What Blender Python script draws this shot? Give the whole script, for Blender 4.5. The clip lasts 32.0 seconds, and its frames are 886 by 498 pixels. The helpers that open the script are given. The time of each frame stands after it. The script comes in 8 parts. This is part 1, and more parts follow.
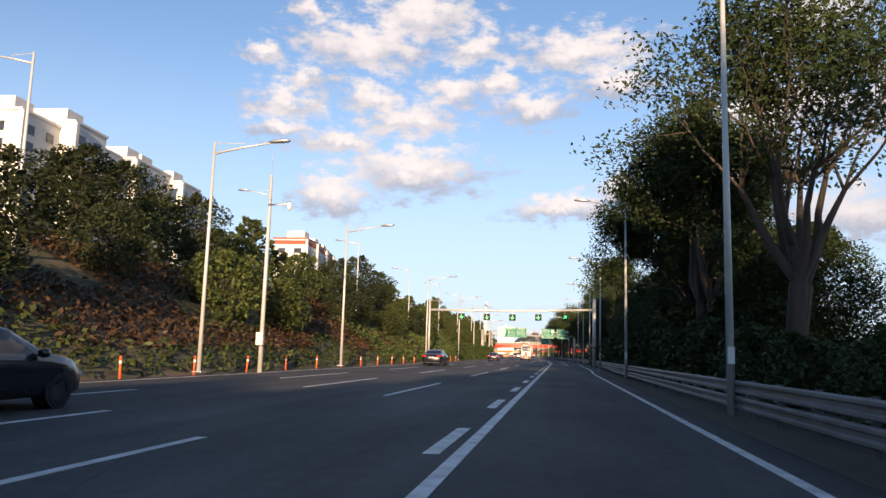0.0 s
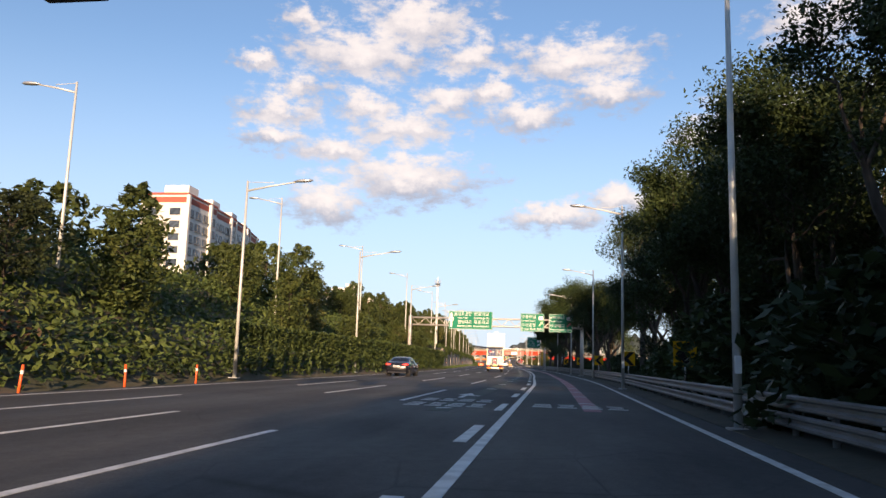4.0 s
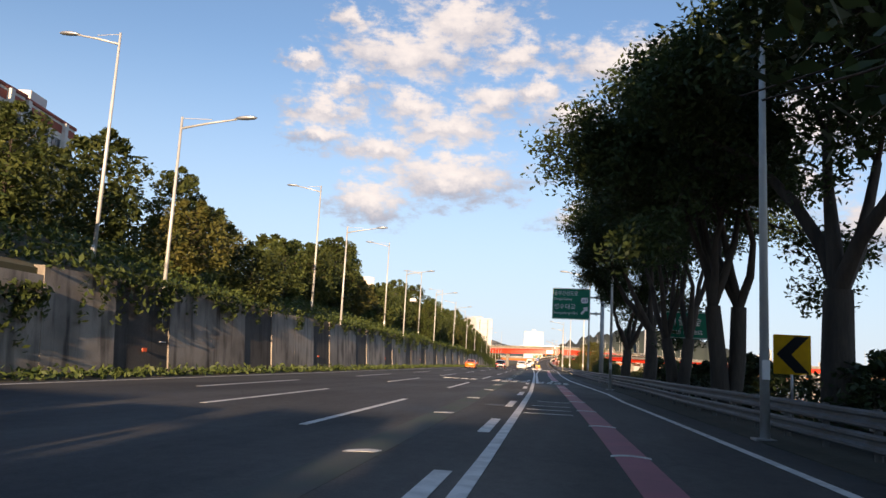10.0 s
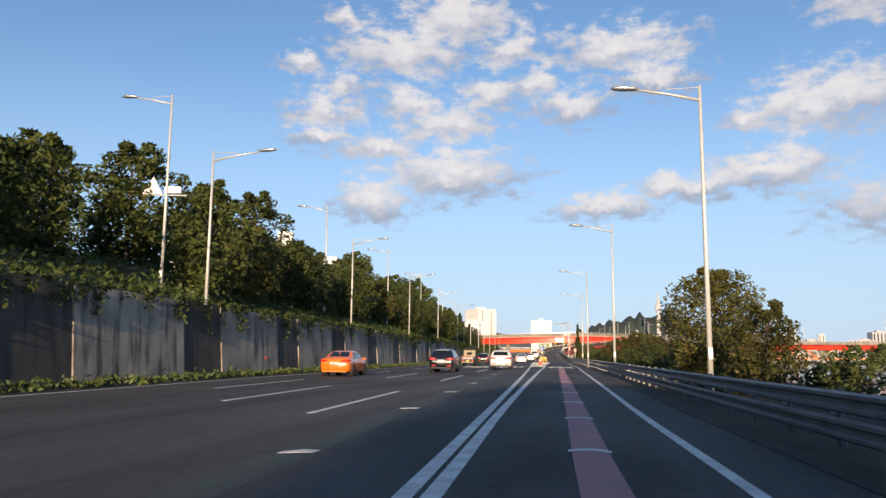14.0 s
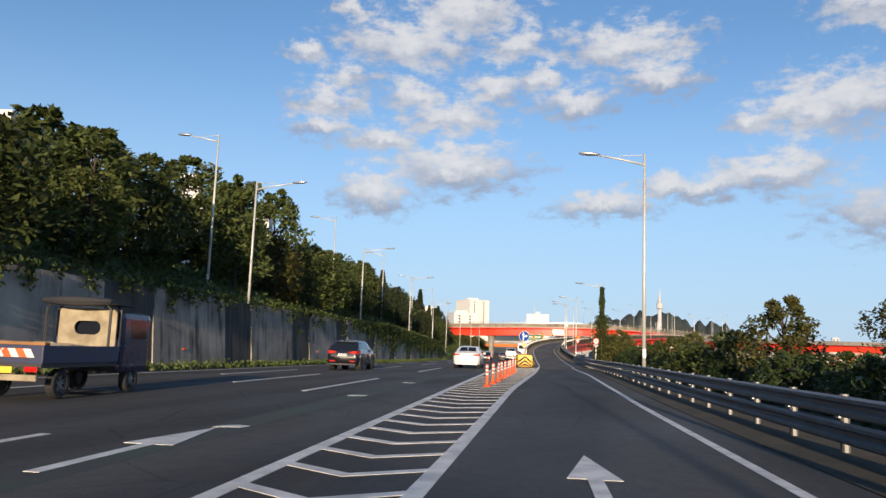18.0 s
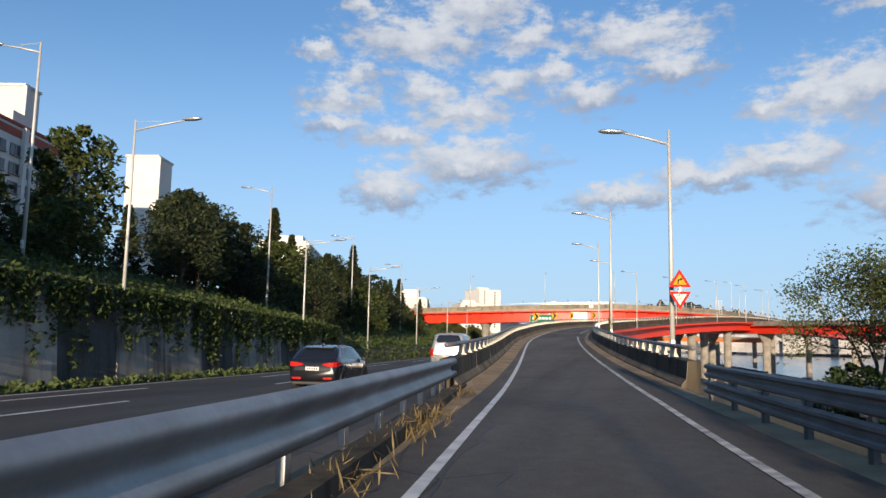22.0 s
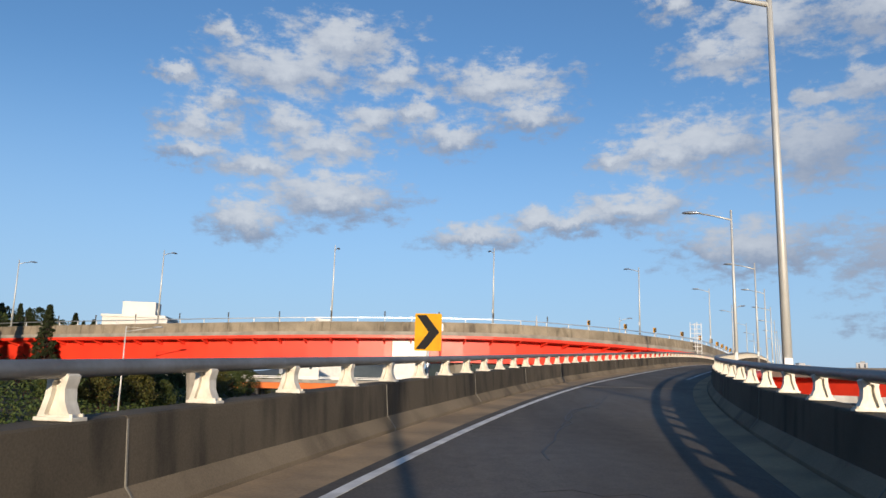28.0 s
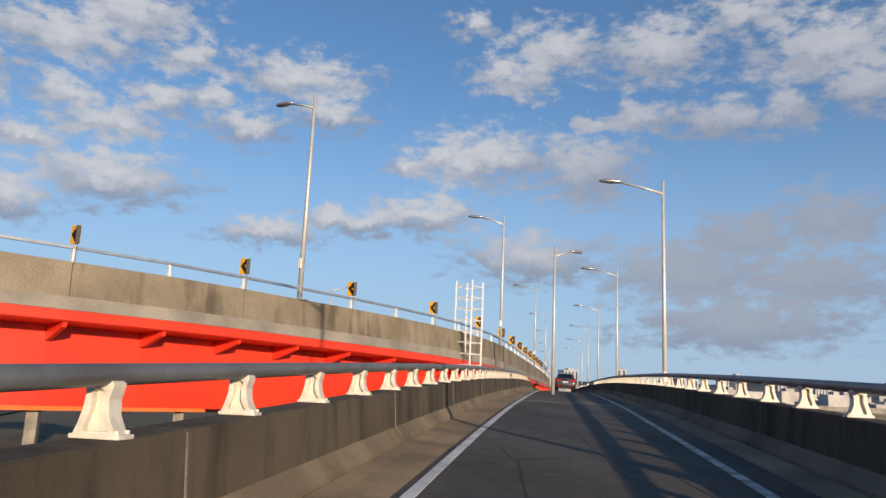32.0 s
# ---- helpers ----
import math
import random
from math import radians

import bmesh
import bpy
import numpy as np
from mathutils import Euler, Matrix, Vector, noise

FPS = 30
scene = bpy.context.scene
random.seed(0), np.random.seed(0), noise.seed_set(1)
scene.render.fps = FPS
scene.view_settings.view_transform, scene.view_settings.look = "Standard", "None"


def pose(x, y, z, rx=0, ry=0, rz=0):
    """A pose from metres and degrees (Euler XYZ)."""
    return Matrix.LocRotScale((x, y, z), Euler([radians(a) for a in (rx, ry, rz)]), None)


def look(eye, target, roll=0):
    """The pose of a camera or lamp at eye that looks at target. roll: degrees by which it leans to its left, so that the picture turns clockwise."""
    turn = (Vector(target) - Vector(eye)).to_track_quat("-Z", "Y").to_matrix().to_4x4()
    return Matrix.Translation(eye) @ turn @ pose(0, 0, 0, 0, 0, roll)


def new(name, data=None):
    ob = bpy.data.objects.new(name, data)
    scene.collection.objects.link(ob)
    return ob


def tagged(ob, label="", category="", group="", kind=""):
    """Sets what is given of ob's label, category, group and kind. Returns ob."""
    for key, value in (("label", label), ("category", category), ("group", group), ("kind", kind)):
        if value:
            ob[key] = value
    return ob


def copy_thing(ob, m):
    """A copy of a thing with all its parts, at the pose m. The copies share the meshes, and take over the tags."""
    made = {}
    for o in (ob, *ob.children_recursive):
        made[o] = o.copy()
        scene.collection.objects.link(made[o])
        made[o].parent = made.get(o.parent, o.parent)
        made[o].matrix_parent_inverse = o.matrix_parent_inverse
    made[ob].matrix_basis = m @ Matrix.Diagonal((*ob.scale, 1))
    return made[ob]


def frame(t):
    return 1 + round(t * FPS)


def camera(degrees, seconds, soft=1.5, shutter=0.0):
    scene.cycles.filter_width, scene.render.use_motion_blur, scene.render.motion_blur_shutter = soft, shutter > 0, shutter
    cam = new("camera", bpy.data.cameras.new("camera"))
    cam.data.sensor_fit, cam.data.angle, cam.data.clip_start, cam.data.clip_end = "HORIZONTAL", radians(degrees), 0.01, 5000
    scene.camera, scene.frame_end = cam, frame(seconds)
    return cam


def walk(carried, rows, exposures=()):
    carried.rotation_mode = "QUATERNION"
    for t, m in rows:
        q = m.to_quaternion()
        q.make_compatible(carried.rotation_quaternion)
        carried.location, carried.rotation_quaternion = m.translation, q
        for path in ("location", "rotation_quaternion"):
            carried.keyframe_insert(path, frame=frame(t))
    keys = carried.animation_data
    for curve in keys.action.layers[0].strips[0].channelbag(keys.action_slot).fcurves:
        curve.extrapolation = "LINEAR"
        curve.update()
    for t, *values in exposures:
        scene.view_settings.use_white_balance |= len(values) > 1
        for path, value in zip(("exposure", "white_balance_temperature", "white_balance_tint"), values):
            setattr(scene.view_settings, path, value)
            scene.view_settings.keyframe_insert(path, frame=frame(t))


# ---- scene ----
cam = camera(60.86, 32.0)
WALK = [
    (0.0, 0.00, 0.00, 1.20, 97.82, -1.68, 8.70),
    (0.5, -0.05, 9.94, 1.20, 98.04, -2.12, 8.75),
    (1.0, -0.08, 19.89, 1.20, 98.04, -2.02, 8.61),
    (1.5, -0.10, 29.81, 1.19, 97.98, -2.11, 8.62),
    (2.0, -0.11, 39.59, 1.19, 98.00, -2.01, 8.40),
    (2.5, -0.11, 49.17, 1.19, 98.28, -1.76, 8.68),
    (3.0, -0.13, 58.60, 1.20, 98.28, -2.04, 8.57),
    (3.5, -0.14, 68.03, 1.22, 98.48, -1.69, 8.22),
    (5.5, 0.15, 105.04, 1.19, 97.99, -2.22, 8.46),
    (6.0, 0.11, 114.22, 1.20, 97.78, -2.51, 8.62),
    (6.5, -0.02, 123.39, 1.21, 98.11, -2.59, 9.06),
    (7.0, -0.23, 132.52, 1.22, 98.03, -2.74, 9.64),
    (7.5, -0.48, 141.69, 1.21, 98.03, -2.99, 10.00),
    (8.0, -0.75, 150.94, 1.19, 97.89, -3.34, 10.28),
    (8.5, -1.11, 160.20, 1.19, 98.30, -3.44, 10.58),
    (9.0, -1.52, 169.47, 1.19, 98.71, -2.97, 10.89),
    (9.5, -1.98, 178.73, 1.20, 98.21, -2.84, 11.16),
    (10.0, -2.50, 187.98, 1.20, 98.31, -3.05, 11.32),
    (10.5, -3.02, 197.27, 1.20, 98.20, -3.27, 11.28),
    (11.0, -3.57, 206.63, 1.21, 97.98, -3.29, 11.49),
    (11.5, -4.16, 216.06, 1.21, 98.42, -3.28, 11.83),
    (12.0, -4.79, 225.63, 1.20, 98.43, -2.37, 11.91),
    (12.5, -5.33, 235.31, 1.19, 98.19, -0.84, 11.98),
    (13.0, -6.00, 245.16, 1.20, 98.04, -0.54, 11.93),
    (13.5, -6.69, 255.19, 1.20, 98.07, -0.63, 11.93),
    (14.0, -7.33, 265.43, 1.20, 97.98, -0.53, 12.06),
    (14.5, -7.94, 275.75, 1.19, 97.56, -1.24, 11.97),
    (16.5, -10.32, 313.86, 1.24, 97.82, -1.76, 12.25),
    (17.0, -10.97, 322.92, 1.22, 97.79, -1.82, 12.04),
    (17.5, -11.64, 332.02, 1.20, 97.66, -1.85, 11.70),
    (18.0, -12.24, 341.20, 1.21, 97.51, -2.16, 11.81),
    (18.5, -12.84, 350.43, 1.20, 97.47, -2.11, 11.92),
    (19.0, -13.48, 359.68, 1.19, 97.41, -1.99, 11.92),
    (19.5, -14.08, 368.93, 1.21, 97.30, -2.01, 11.64),
    (20.0, -14.68, 378.16, 1.22, 97.14, -1.83, 11.98),
    (20.5, -15.26, 387.40, 1.23, 96.86, -1.40, 12.09),
    (21.0, -15.87, 396.72, 1.23, 96.99, -0.99, 12.29),
    (21.5, -16.52, 406.02, 1.22, 97.04, -0.92, 12.64),
    (22.0, -17.23, 415.29, 1.20, 97.09, -1.08, 13.14),
    (22.5, -18.02, 424.55, 1.20, 97.56, -1.84, 13.33),
    (23.0, -18.81, 433.82, 1.30, 98.58, -1.62, 13.90),
    (23.5, -19.57, 442.98, 1.52, 98.92, -1.59, 13.09),
    (24.0, -20.25, 451.85, 1.80, 99.56, -1.66, 13.19),
    (24.5, -20.80, 460.54, 2.17, 100.11, -1.84, 12.42),
    (25.0, -21.28, 469.15, 2.57, 100.31, -1.62, 12.17),
    (25.5, -21.61, 477.87, 2.96, 100.39, -1.08, 11.46),
    (27.5, -21.07, 510.76, 4.50, 99.90, -1.42, 4.17),
    (28.0, -20.20, 518.50, 4.80, 100.10, -1.59, 2.27),
    (28.5, -19.07, 526.13, 5.12, 100.34, -1.90, -1.23),
    (29.0, -17.55, 533.63, 5.46, 100.47, -1.79, -4.48),
    (29.5, -15.67, 541.00, 5.83, 100.65, -2.22, -7.35),
    (30.0, -13.50, 548.19, 6.20, 100.74, -2.36, -9.17),
    (30.5, -11.13, 555.25, 6.57, 100.77, -2.02, -10.55),
    (31.0, -8.59, 562.25, 6.96, 100.84, -2.40, -11.53),
    (31.5, -5.96, 569.23, 7.36, 100.79, -2.58, -13.01),
    (32.0, -3.24, 576.17, 7.74, 100.59, -2.47, -13.88),
]
EXPOSURE = [(0.0, 0.9, 7900, 19), (6.0, 0.85, 7900, 19), (9.0, 0.8, 8000, 19), (11.0, 0.85, 8200, 18), (12.5, 0.85, 8000, 17), (14.0, 0.62, 7200, 14), (17.0, 0.5, 6800, 11), (21.0, 0.5, 6700, 10), (25.0, 0.33, 6250, 8), (29.0, 0.24, 6300, 9), (32.0, 0.2, 6650, 11)]
walk(cam, [(r[0], pose(*r[1:])) for r in WALK], EXPOSURE)

# ---- sky and sun: low sun behind the first stretch of road ----
SUN_EL, SUN_AZ = radians(9.8), radians(172.5)   # azimuth of the sun, clockwise from +y
world = bpy.data.worlds.new("sky")
scene.world = world
world.use_nodes = True
wn, wl = world.node_tree.nodes, world.node_tree.links
wn.clear()
w_out = wn.new("ShaderNodeOutputWorld")
w_bg = wn.new("ShaderNodeBackground")
w_sky = wn.new("ShaderNodeTexSky")
w_sky.sky_type = "NISHITA"
w_sky.sun_disc = False
w_sky.sun_elevation, w_sky.sun_rotation = SUN_EL, SUN_AZ
w_sky.air_density, w_sky.dust_density, w_sky.ozone_density = 1.0, 0.15, 3.0
w_bg.inputs["Strength"].default_value = 0.12
# broken cumulus over the road ahead and over the river: azimuth, elevation, half width, half height, in degrees
ROAD_CLOUDS = [
    (-11, 25.1, 3.9, 1.7), (-15.4, 22.5, 4.7, 1.8), (-21.5, 18, 2, 1.2), (-20, 19.8, 1.6, 0.9), (-23.4, 21.4, 1.1, 0.6), (-22, 15.9, 1.6, 0.6),
    (-17.4, 15.4, 2.9, 1), (-14.4, 18.8, 2.2, 1.1), (-11.9, 17.3, 3.1, 1.2), (-8.4, 19.3, 2, 1.2), (-4.9, 20.1, 1.4, 0.8), (-2.3, 18.4, 2.4, 1.1),
    (1.5, 22.3, 4.5, 1.7), (-6.7, 22.7, 2, 1.2), (4, 20, 2.4, 1.1), (-11.4, 13.6, 4.7, 1.6), (-17.5, 11.5, 2.4, 1.4), (0.2, 10.9, 3.1, 0.8),
    (15.1, 16.9, 2.9, 1.7), (10.5, 16.7, 1.6, 0.8), (7, 12.4, 3.9, 0.8), (12.5, 13.1, 3.1, 1.4), (18.1, 17.6, 2.9, 1.4), (12.8, 17.2, 2.2, 0.9),
    (18.6, 23.4, 2.7, 1.4), (-19.8, 24.6, 1.4, 0.8)]
RIVER_CLOUDS = [
    (21.7, 25.4, 3.5, 1.9), (30, 25.2, 3.7, 2.5), (15.2, 27, 1.4, 0.9), (41.8, 23.9, 4.9, 2.5), (16.9, 17.6, 4.5, 2), (24.4, 16.8, 3.5, 2.5),
    (28.7, 20.3, 2.7, 0.9), (34.8, 20, 3.5, 1.4), (38.8, 20, 1.4, 1.4), (11.4, 13.2, 2.9, 1.1), (5.3, 12.4, 2.7, 0.8), (20.2, 10, 4.5, 1.8),
    (35.7, 11.4, 3.5, 1.8), (41.2, 12.5, 3.7, 2), (31.8, 9, 5.5, 2.5), (39.6, 8.3, 5.3, 2.3), (35.5, 5.4, 6.5, 1.8), (24.4, 20.3, 1, 0.5),
    (44.2, 21.1, 2.4, 1.8), (36.6, 27, 3.3, 1.4)]


def wmath(op, a, b=None, c=None):
    n = wn.new("ShaderNodeMath")
    n.operation = op
    for k, v in enumerate((a, b, c)):
        if v is None:
            continue
        if isinstance(v, (int, float)):
            n.inputs[k].default_value = v
        else:
            wl.new(v, n.inputs[k])
    return n.outputs[0]


w_tc = wn.new("ShaderNodeTexCoord")
w_sep = wn.new("ShaderNodeSeparateXYZ")
wl.new(w_tc.outputs["Generated"], w_sep.inputs[0])
az = wmath("MULTIPLY", wmath("ARCTAN2", w_sep.outputs[0], w_sep.outputs[1]), 57.2958)
el = wmath("MULTIPLY", wmath("ARCSINE", w_sep.outputs[2]), 57.2958)
w_cmb = wn.new("ShaderNodeCombineXYZ")
wl.new(az, w_cmb.inputs[0])
wl.new(el, w_cmb.inputs[1])
# edges of the clouds are broken up by bending the place looked at
w_bend = wn.new("ShaderNodeTexNoise")
w_bend.inputs["Scale"].default_value, w_bend.inputs["Detail"].default_value, w_bend.inputs["Roughness"].default_value = 0.34, 9.0, 0.66
wl.new(w_cmb.outputs[0], w_bend.inputs["Vector"])
w_off = wn.new("ShaderNodeVectorMath")
w_off.operation = "MULTIPLY_ADD"
wl.new(w_bend.outputs["Color"], w_off.inputs[0])
w_off.inputs[1].default_value, w_off.inputs[2].default_value = (6.4, 3.2, 0), (-3.2, -1.6, 0)
w_pos = wn.new("ShaderNodeVectorMath")
wl.new(w_cmb.outputs[0], w_pos.inputs[0])
wl.new(w_off.outputs[0], w_pos.inputs[1])
field, low = None, None
for ca, ce, cw, ch in ROAD_CLOUDS + RIVER_CLOUDS:
    v1 = wn.new("ShaderNodeVectorMath")
    v1.operation = "MULTIPLY_ADD"
    wl.new(w_pos.outputs[0], v1.inputs[0])
    cw, ch = cw * 1.55 + 0.5, ch * 1.3 + 0.25
    v1.inputs[1].default_value, v1.inputs[2].default_value = (1 / cw, 1 / ch, 0), (-ca / cw, -ce / ch, 0)
    v2 = wn.new("ShaderNodeVectorMath")
    v2.operation = "LENGTH"
    wl.new(v1.outputs[0], v2.inputs[0])
    f = wmath("SUBTRACT", 1.25, v2.outputs["Value"])
    sy = wn.new("ShaderNodeSeparateXYZ")
    wl.new(v1.outputs[0], sy.inputs[0])
    fl = wmath("ADD", f, wmath("MULTIPLY", sy.outputs[1], 0.75))
    field = f if field is None else wmath("MAXIMUM", field, f)
    low = fl if low is None else wmath("MAXIMUM", low, fl)
w_fine = wn.new("ShaderNodeTexNoise")
w_fine.inputs["Scale"].default_value, w_fine.inputs["Detail"].default_value, w_fine.inputs["Roughness"].default_value = 0.9, 9.0, 0.62
w_flat = wn.new("ShaderNodeVectorMath")
w_flat.operation = "MULTIPLY"
w_flat.inputs[1].default_value = (0.62, 1.25, 1)
wl.new(w_cmb.outputs[0], w_flat.inputs[0])
wl.new(w_flat.outputs[0], w_fine.inputs["Vector"])
dens = wmath("ADD", field, wmath("MULTIPLY_ADD", w_fine.outputs["Fac"], 2.2, -1.26))
w_a = wn.new("ShaderNodeMapRange")
w_a.interpolation_type = "SMOOTHSTEP"
w_a.inputs[1].default_value, w_a.inputs[2].default_value, w_a.inputs[4].default_value = 0.06, 0.80, 0.92
wl.new(dens, w_a.inputs[0])
# lit tops, grey undersides
w_s = wn.new("ShaderNodeMapRange")
w_s.interpolation_type = "SMOOTHSTEP"
w_s.inputs[1].default_value, w_s.inputs[2].default_value = 0.35, 1.5
wl.new(wmath("ADD", low, wmath("MULTIPLY_ADD", w_fine.outputs["Fac"], 0.8, -0.4)), w_s.inputs[0])
w_cc = wn.new("ShaderNodeMix")
w_cc.data_type = "RGBA"
w_cc.inputs[6].default_value, w_cc.inputs[7].default_value = (1.9, 2.25, 3.0, 1), (4.65, 4.75, 4.95, 1)
def ramp_of(v, lo, hi, a, b):
    r = wn.new("ShaderNodeMapRange")
    r.interpolation_type = "SMOOTHSTEP"
    for k_, q in enumerate((lo, hi, a, b)):
        r.inputs[k_ + 1].default_value = q
    wl.new(v, r.inputs[0])
    return r.outputs[0]


dull = wmath("MULTIPLY", ramp_of(az, 12.0, 34.0, 0.0, 0.75), ramp_of(el, 13.0, 27.0, 1.0, 0.25))
wl.new(wmath("MULTIPLY", w_s.outputs[0], wmath("SUBTRACT", 1.0, dull)), w_cc.inputs[0])
# pale blue haze low over the horizon
w_h = wn.new("ShaderNodeMapRange")
w_h.interpolation_type = "SMOOTHSTEP"
w_h.inputs[1].default_value, w_h.inputs[2].default_value, w_h.inputs[3].default_value, w_h.inputs[4].default_value = -1.0, 24.0, 0.85, 0.0
wl.new(el, w_h.inputs[0])
w_tint = wn.new("ShaderNodeMix")
w_tint.data_type = "RGBA"
w_tint.inputs[7].default_value = (2.75, 3.55, 4.7, 1)
wl.new(w_h.outputs[0], w_tint.inputs[0])
wl.new(w_sky.outputs[0], w_tint.inputs[6])
w_mix = wn.new("ShaderNodeMix")
w_mix.data_type = "RGBA"
wl.new(w_a.outputs[0], w_mix.inputs[0])
w_blue = wn.new("ShaderNodeMix")
w_blue.data_type, w_blue.blend_type = "RGBA", "MULTIPLY"
w_blue.inputs[0].default_value, w_blue.inputs[7].default_value = 1.0, (0.92, 1.02, 1.13, 1)
wl.new(w_tint.outputs[2], w_blue.inputs[6])
wl.new(w_blue.outputs[2], w_mix.inputs[6])
wl.new(w_cc.outputs[2], w_mix.inputs[7])
wl.new(w_mix.outputs[2], w_bg.inputs["Color"])
wl.new(w_bg.outputs[0], w_out.inputs["Surface"])

sun_data = bpy.data.lights.new("sun", "SUN")
sun_data.energy, sun_data.angle, sun_data.color = 5.0, radians(0.53), (1.0, 0.80, 0.58)
sun = new("sun", sun_data)
sun_from = Vector((math.sin(SUN_AZ) * math.cos(SUN_EL), math.cos(SUN_AZ) * math.cos(SUN_EL), math.sin(SUN_EL)))
sun.matrix_world = look(sun_from * 300, (0, 0, 0))

# ---- materials ----
def mat(name, col, rough=0.6, metal=0.0, var=0.15, scale=4.0, fine=60.0, bump=0.0, col2=None, rnd=0.0, spec=0.5, stretch=(1, 1, 1), trans=0.0):
    """A principled material with two scales of colour variation, optional bump and per-object variation."""
    m = bpy.data.materials.new(name)
    m.use_nodes = True
    n, l = m.node_tree.nodes, m.node_tree.links
    b = n["Principled BSDF"]
    b.inputs["Metallic"].default_value = metal
    b.inputs["Specular IOR Level"].default_value = spec
    tc = n.new("ShaderNodeTexCoord")
    mp = n.new("ShaderNodeMapping")
    mp.inputs["Scale"].default_value = stretch
    l.new(tc.outputs["Object"], mp.inputs["Vector"])
    big = n.new("ShaderNodeTexNoise")
    big.inputs["Scale"].default_value, big.inputs["Detail"].default_value = scale, 5
    small = n.new("ShaderNodeTexNoise")
    small.inputs["Scale"].default_value, small.inputs["Detail"].default_value = fine, 2
    for t in (big, small):
        l.new(mp.outputs[0], t.inputs["Vector"])
    mix = n.new("ShaderNodeMix")
    mix.data_type = "RGBA"
    c2 = col2 if col2 else tuple(c * (1 - var * 1.6) for c in col)
    mix.inputs[6].default_value, mix.inputs[7].default_value = (*c2, 1), (*col, 1)
    ramp = n.new("ShaderNodeMapRange")
    ramp.inputs[1].default_value, ramp.inputs[2].default_value = 0.35, 0.62
    l.new(big.outputs["Fac"], ramp.inputs[0])
    l.new(ramp.outputs[0], mix.inputs[0])
    val = n.new("ShaderNodeMapRange")
    val.inputs[3].default_value, val.inputs[4].default_value = 1 - var, 1 + var
    l.new(small.outputs["Fac"], val.inputs[0])
    hsv = n.new("ShaderNodeHueSaturation")
    l.new(mix.outputs[2], hsv.inputs["Color"])
    last = val.outputs[0]
    if rnd:
        info = n.new("ShaderNodeObjectInfo")
        r = n.new("ShaderNodeMapRange")
        r.inputs[3].default_value, r.inputs[4].default_value = 1 - rnd, 1 + rnd
        l.new(info.outputs["Random"], r.inputs[0])
        mul = n.new("ShaderNodeMath")
        mul.operation = "MULTIPLY"
        l.new(r.outputs[0], mul.inputs[0])
        l.new(last, mul.inputs[1])
        last = mul.outputs[0]
    l.new(last, hsv.inputs["Value"])
    l.new(hsv.outputs[0], b.inputs["Base Color"])
    rr = n.new("ShaderNodeMapRange")
    rr.inputs[3].default_value, rr.inputs[4].default_value = max(0.02, rough - 0.12 * min(1, rough * 3)), min(1, rough + 0.1)
    l.new(big.outputs["Fac"], rr.inputs[0])
    l.new(rr.outputs[0], b.inputs["Roughness"])
    if bump:
        bp = n.new("ShaderNodeBump")
        bp.inputs["Strength"].default_value, bp.inputs["Distance"].default_value = bump, 0.02
        l.new(small.outputs["Fac"], bp.inputs["Height"])
        l.new(bp.outputs[0], b.inputs["Normal"])
    if trans:
        b.inputs["Transmission Weight"].default_value = trans
    return m


def leafy(name, col, col2, gloss=0.55):
    """Foliage: hue varies by leaf and by plant; light comes through the leaves."""
    m = bpy.data.materials.new(name)
    m.use_nodes = True
    n, l = m.node_tree.nodes, m.node_tree.links
    b = n["Principled BSDF"]
    b.inputs["Roughness"].default_value = gloss
    b.inputs["Specular IOR Level"].default_value = 0.3
    geo, info = n.new("ShaderNodeNewGeometry"), n.new("ShaderNodeObjectInfo")
    tc, big = n.new("ShaderNodeTexCoord"), n.new("ShaderNodeTexNoise")
    big.inputs["Scale"].default_value = 0.5
    l.new(tc.outputs["Object"], big.inputs["Vector"])
    add = n.new("ShaderNodeMath")
    add.operation = "MULTIPLY_ADD"
    add.inputs[1].default_value = 0.55
    l.new(geo.outputs["Random Per Island"], add.inputs[0])
    sc = n.new("ShaderNodeMath")
    sc.operation = "MULTIPLY_ADD"
    sc.inputs[1].default_value, sc.inputs[2].default_value = 0.9, -0.25
    l.new(big.outputs["Fac"], sc.inputs[0])
    l.new(sc.outputs[0], add.inputs[2])
    mix = n.new("ShaderNodeMix")
    mix.data_type = "RGBA"
    mix.inputs[6].default_value, mix.inputs[7].default_value = (*col, 1), (*col2, 1)
    l.new(add.outputs[0], mix.inputs[0])
    hsv = n.new("ShaderNodeHueSaturation")
    r = n.new("ShaderNodeMapRange")
    r.inputs[3].default_value, r.inputs[4].default_value = 0.75, 1.25
    l.new(info.outputs["Random"], r.inputs[0])
    l.new(r.outputs[0], hsv.inputs["Value"])
    l.new(mix.outputs[2], hsv.inputs["Color"])
    l.new(hsv.outputs[0], b.inputs["Base Color"])
    tr = n.new("ShaderNodeBsdfTranslucent")
    l.new(hsv.outputs[0], tr.inputs["Color"])
    ms = n.new("ShaderNodeMixShader")
    ms.inputs[0].default_value = 0.22
    l.new(b.outputs[0], ms.inputs[1])
    l.new(tr.outputs[0], ms.inputs[2])
    l.new(ms.outputs[0], n["Material Output"].inputs["Surface"])
    return m


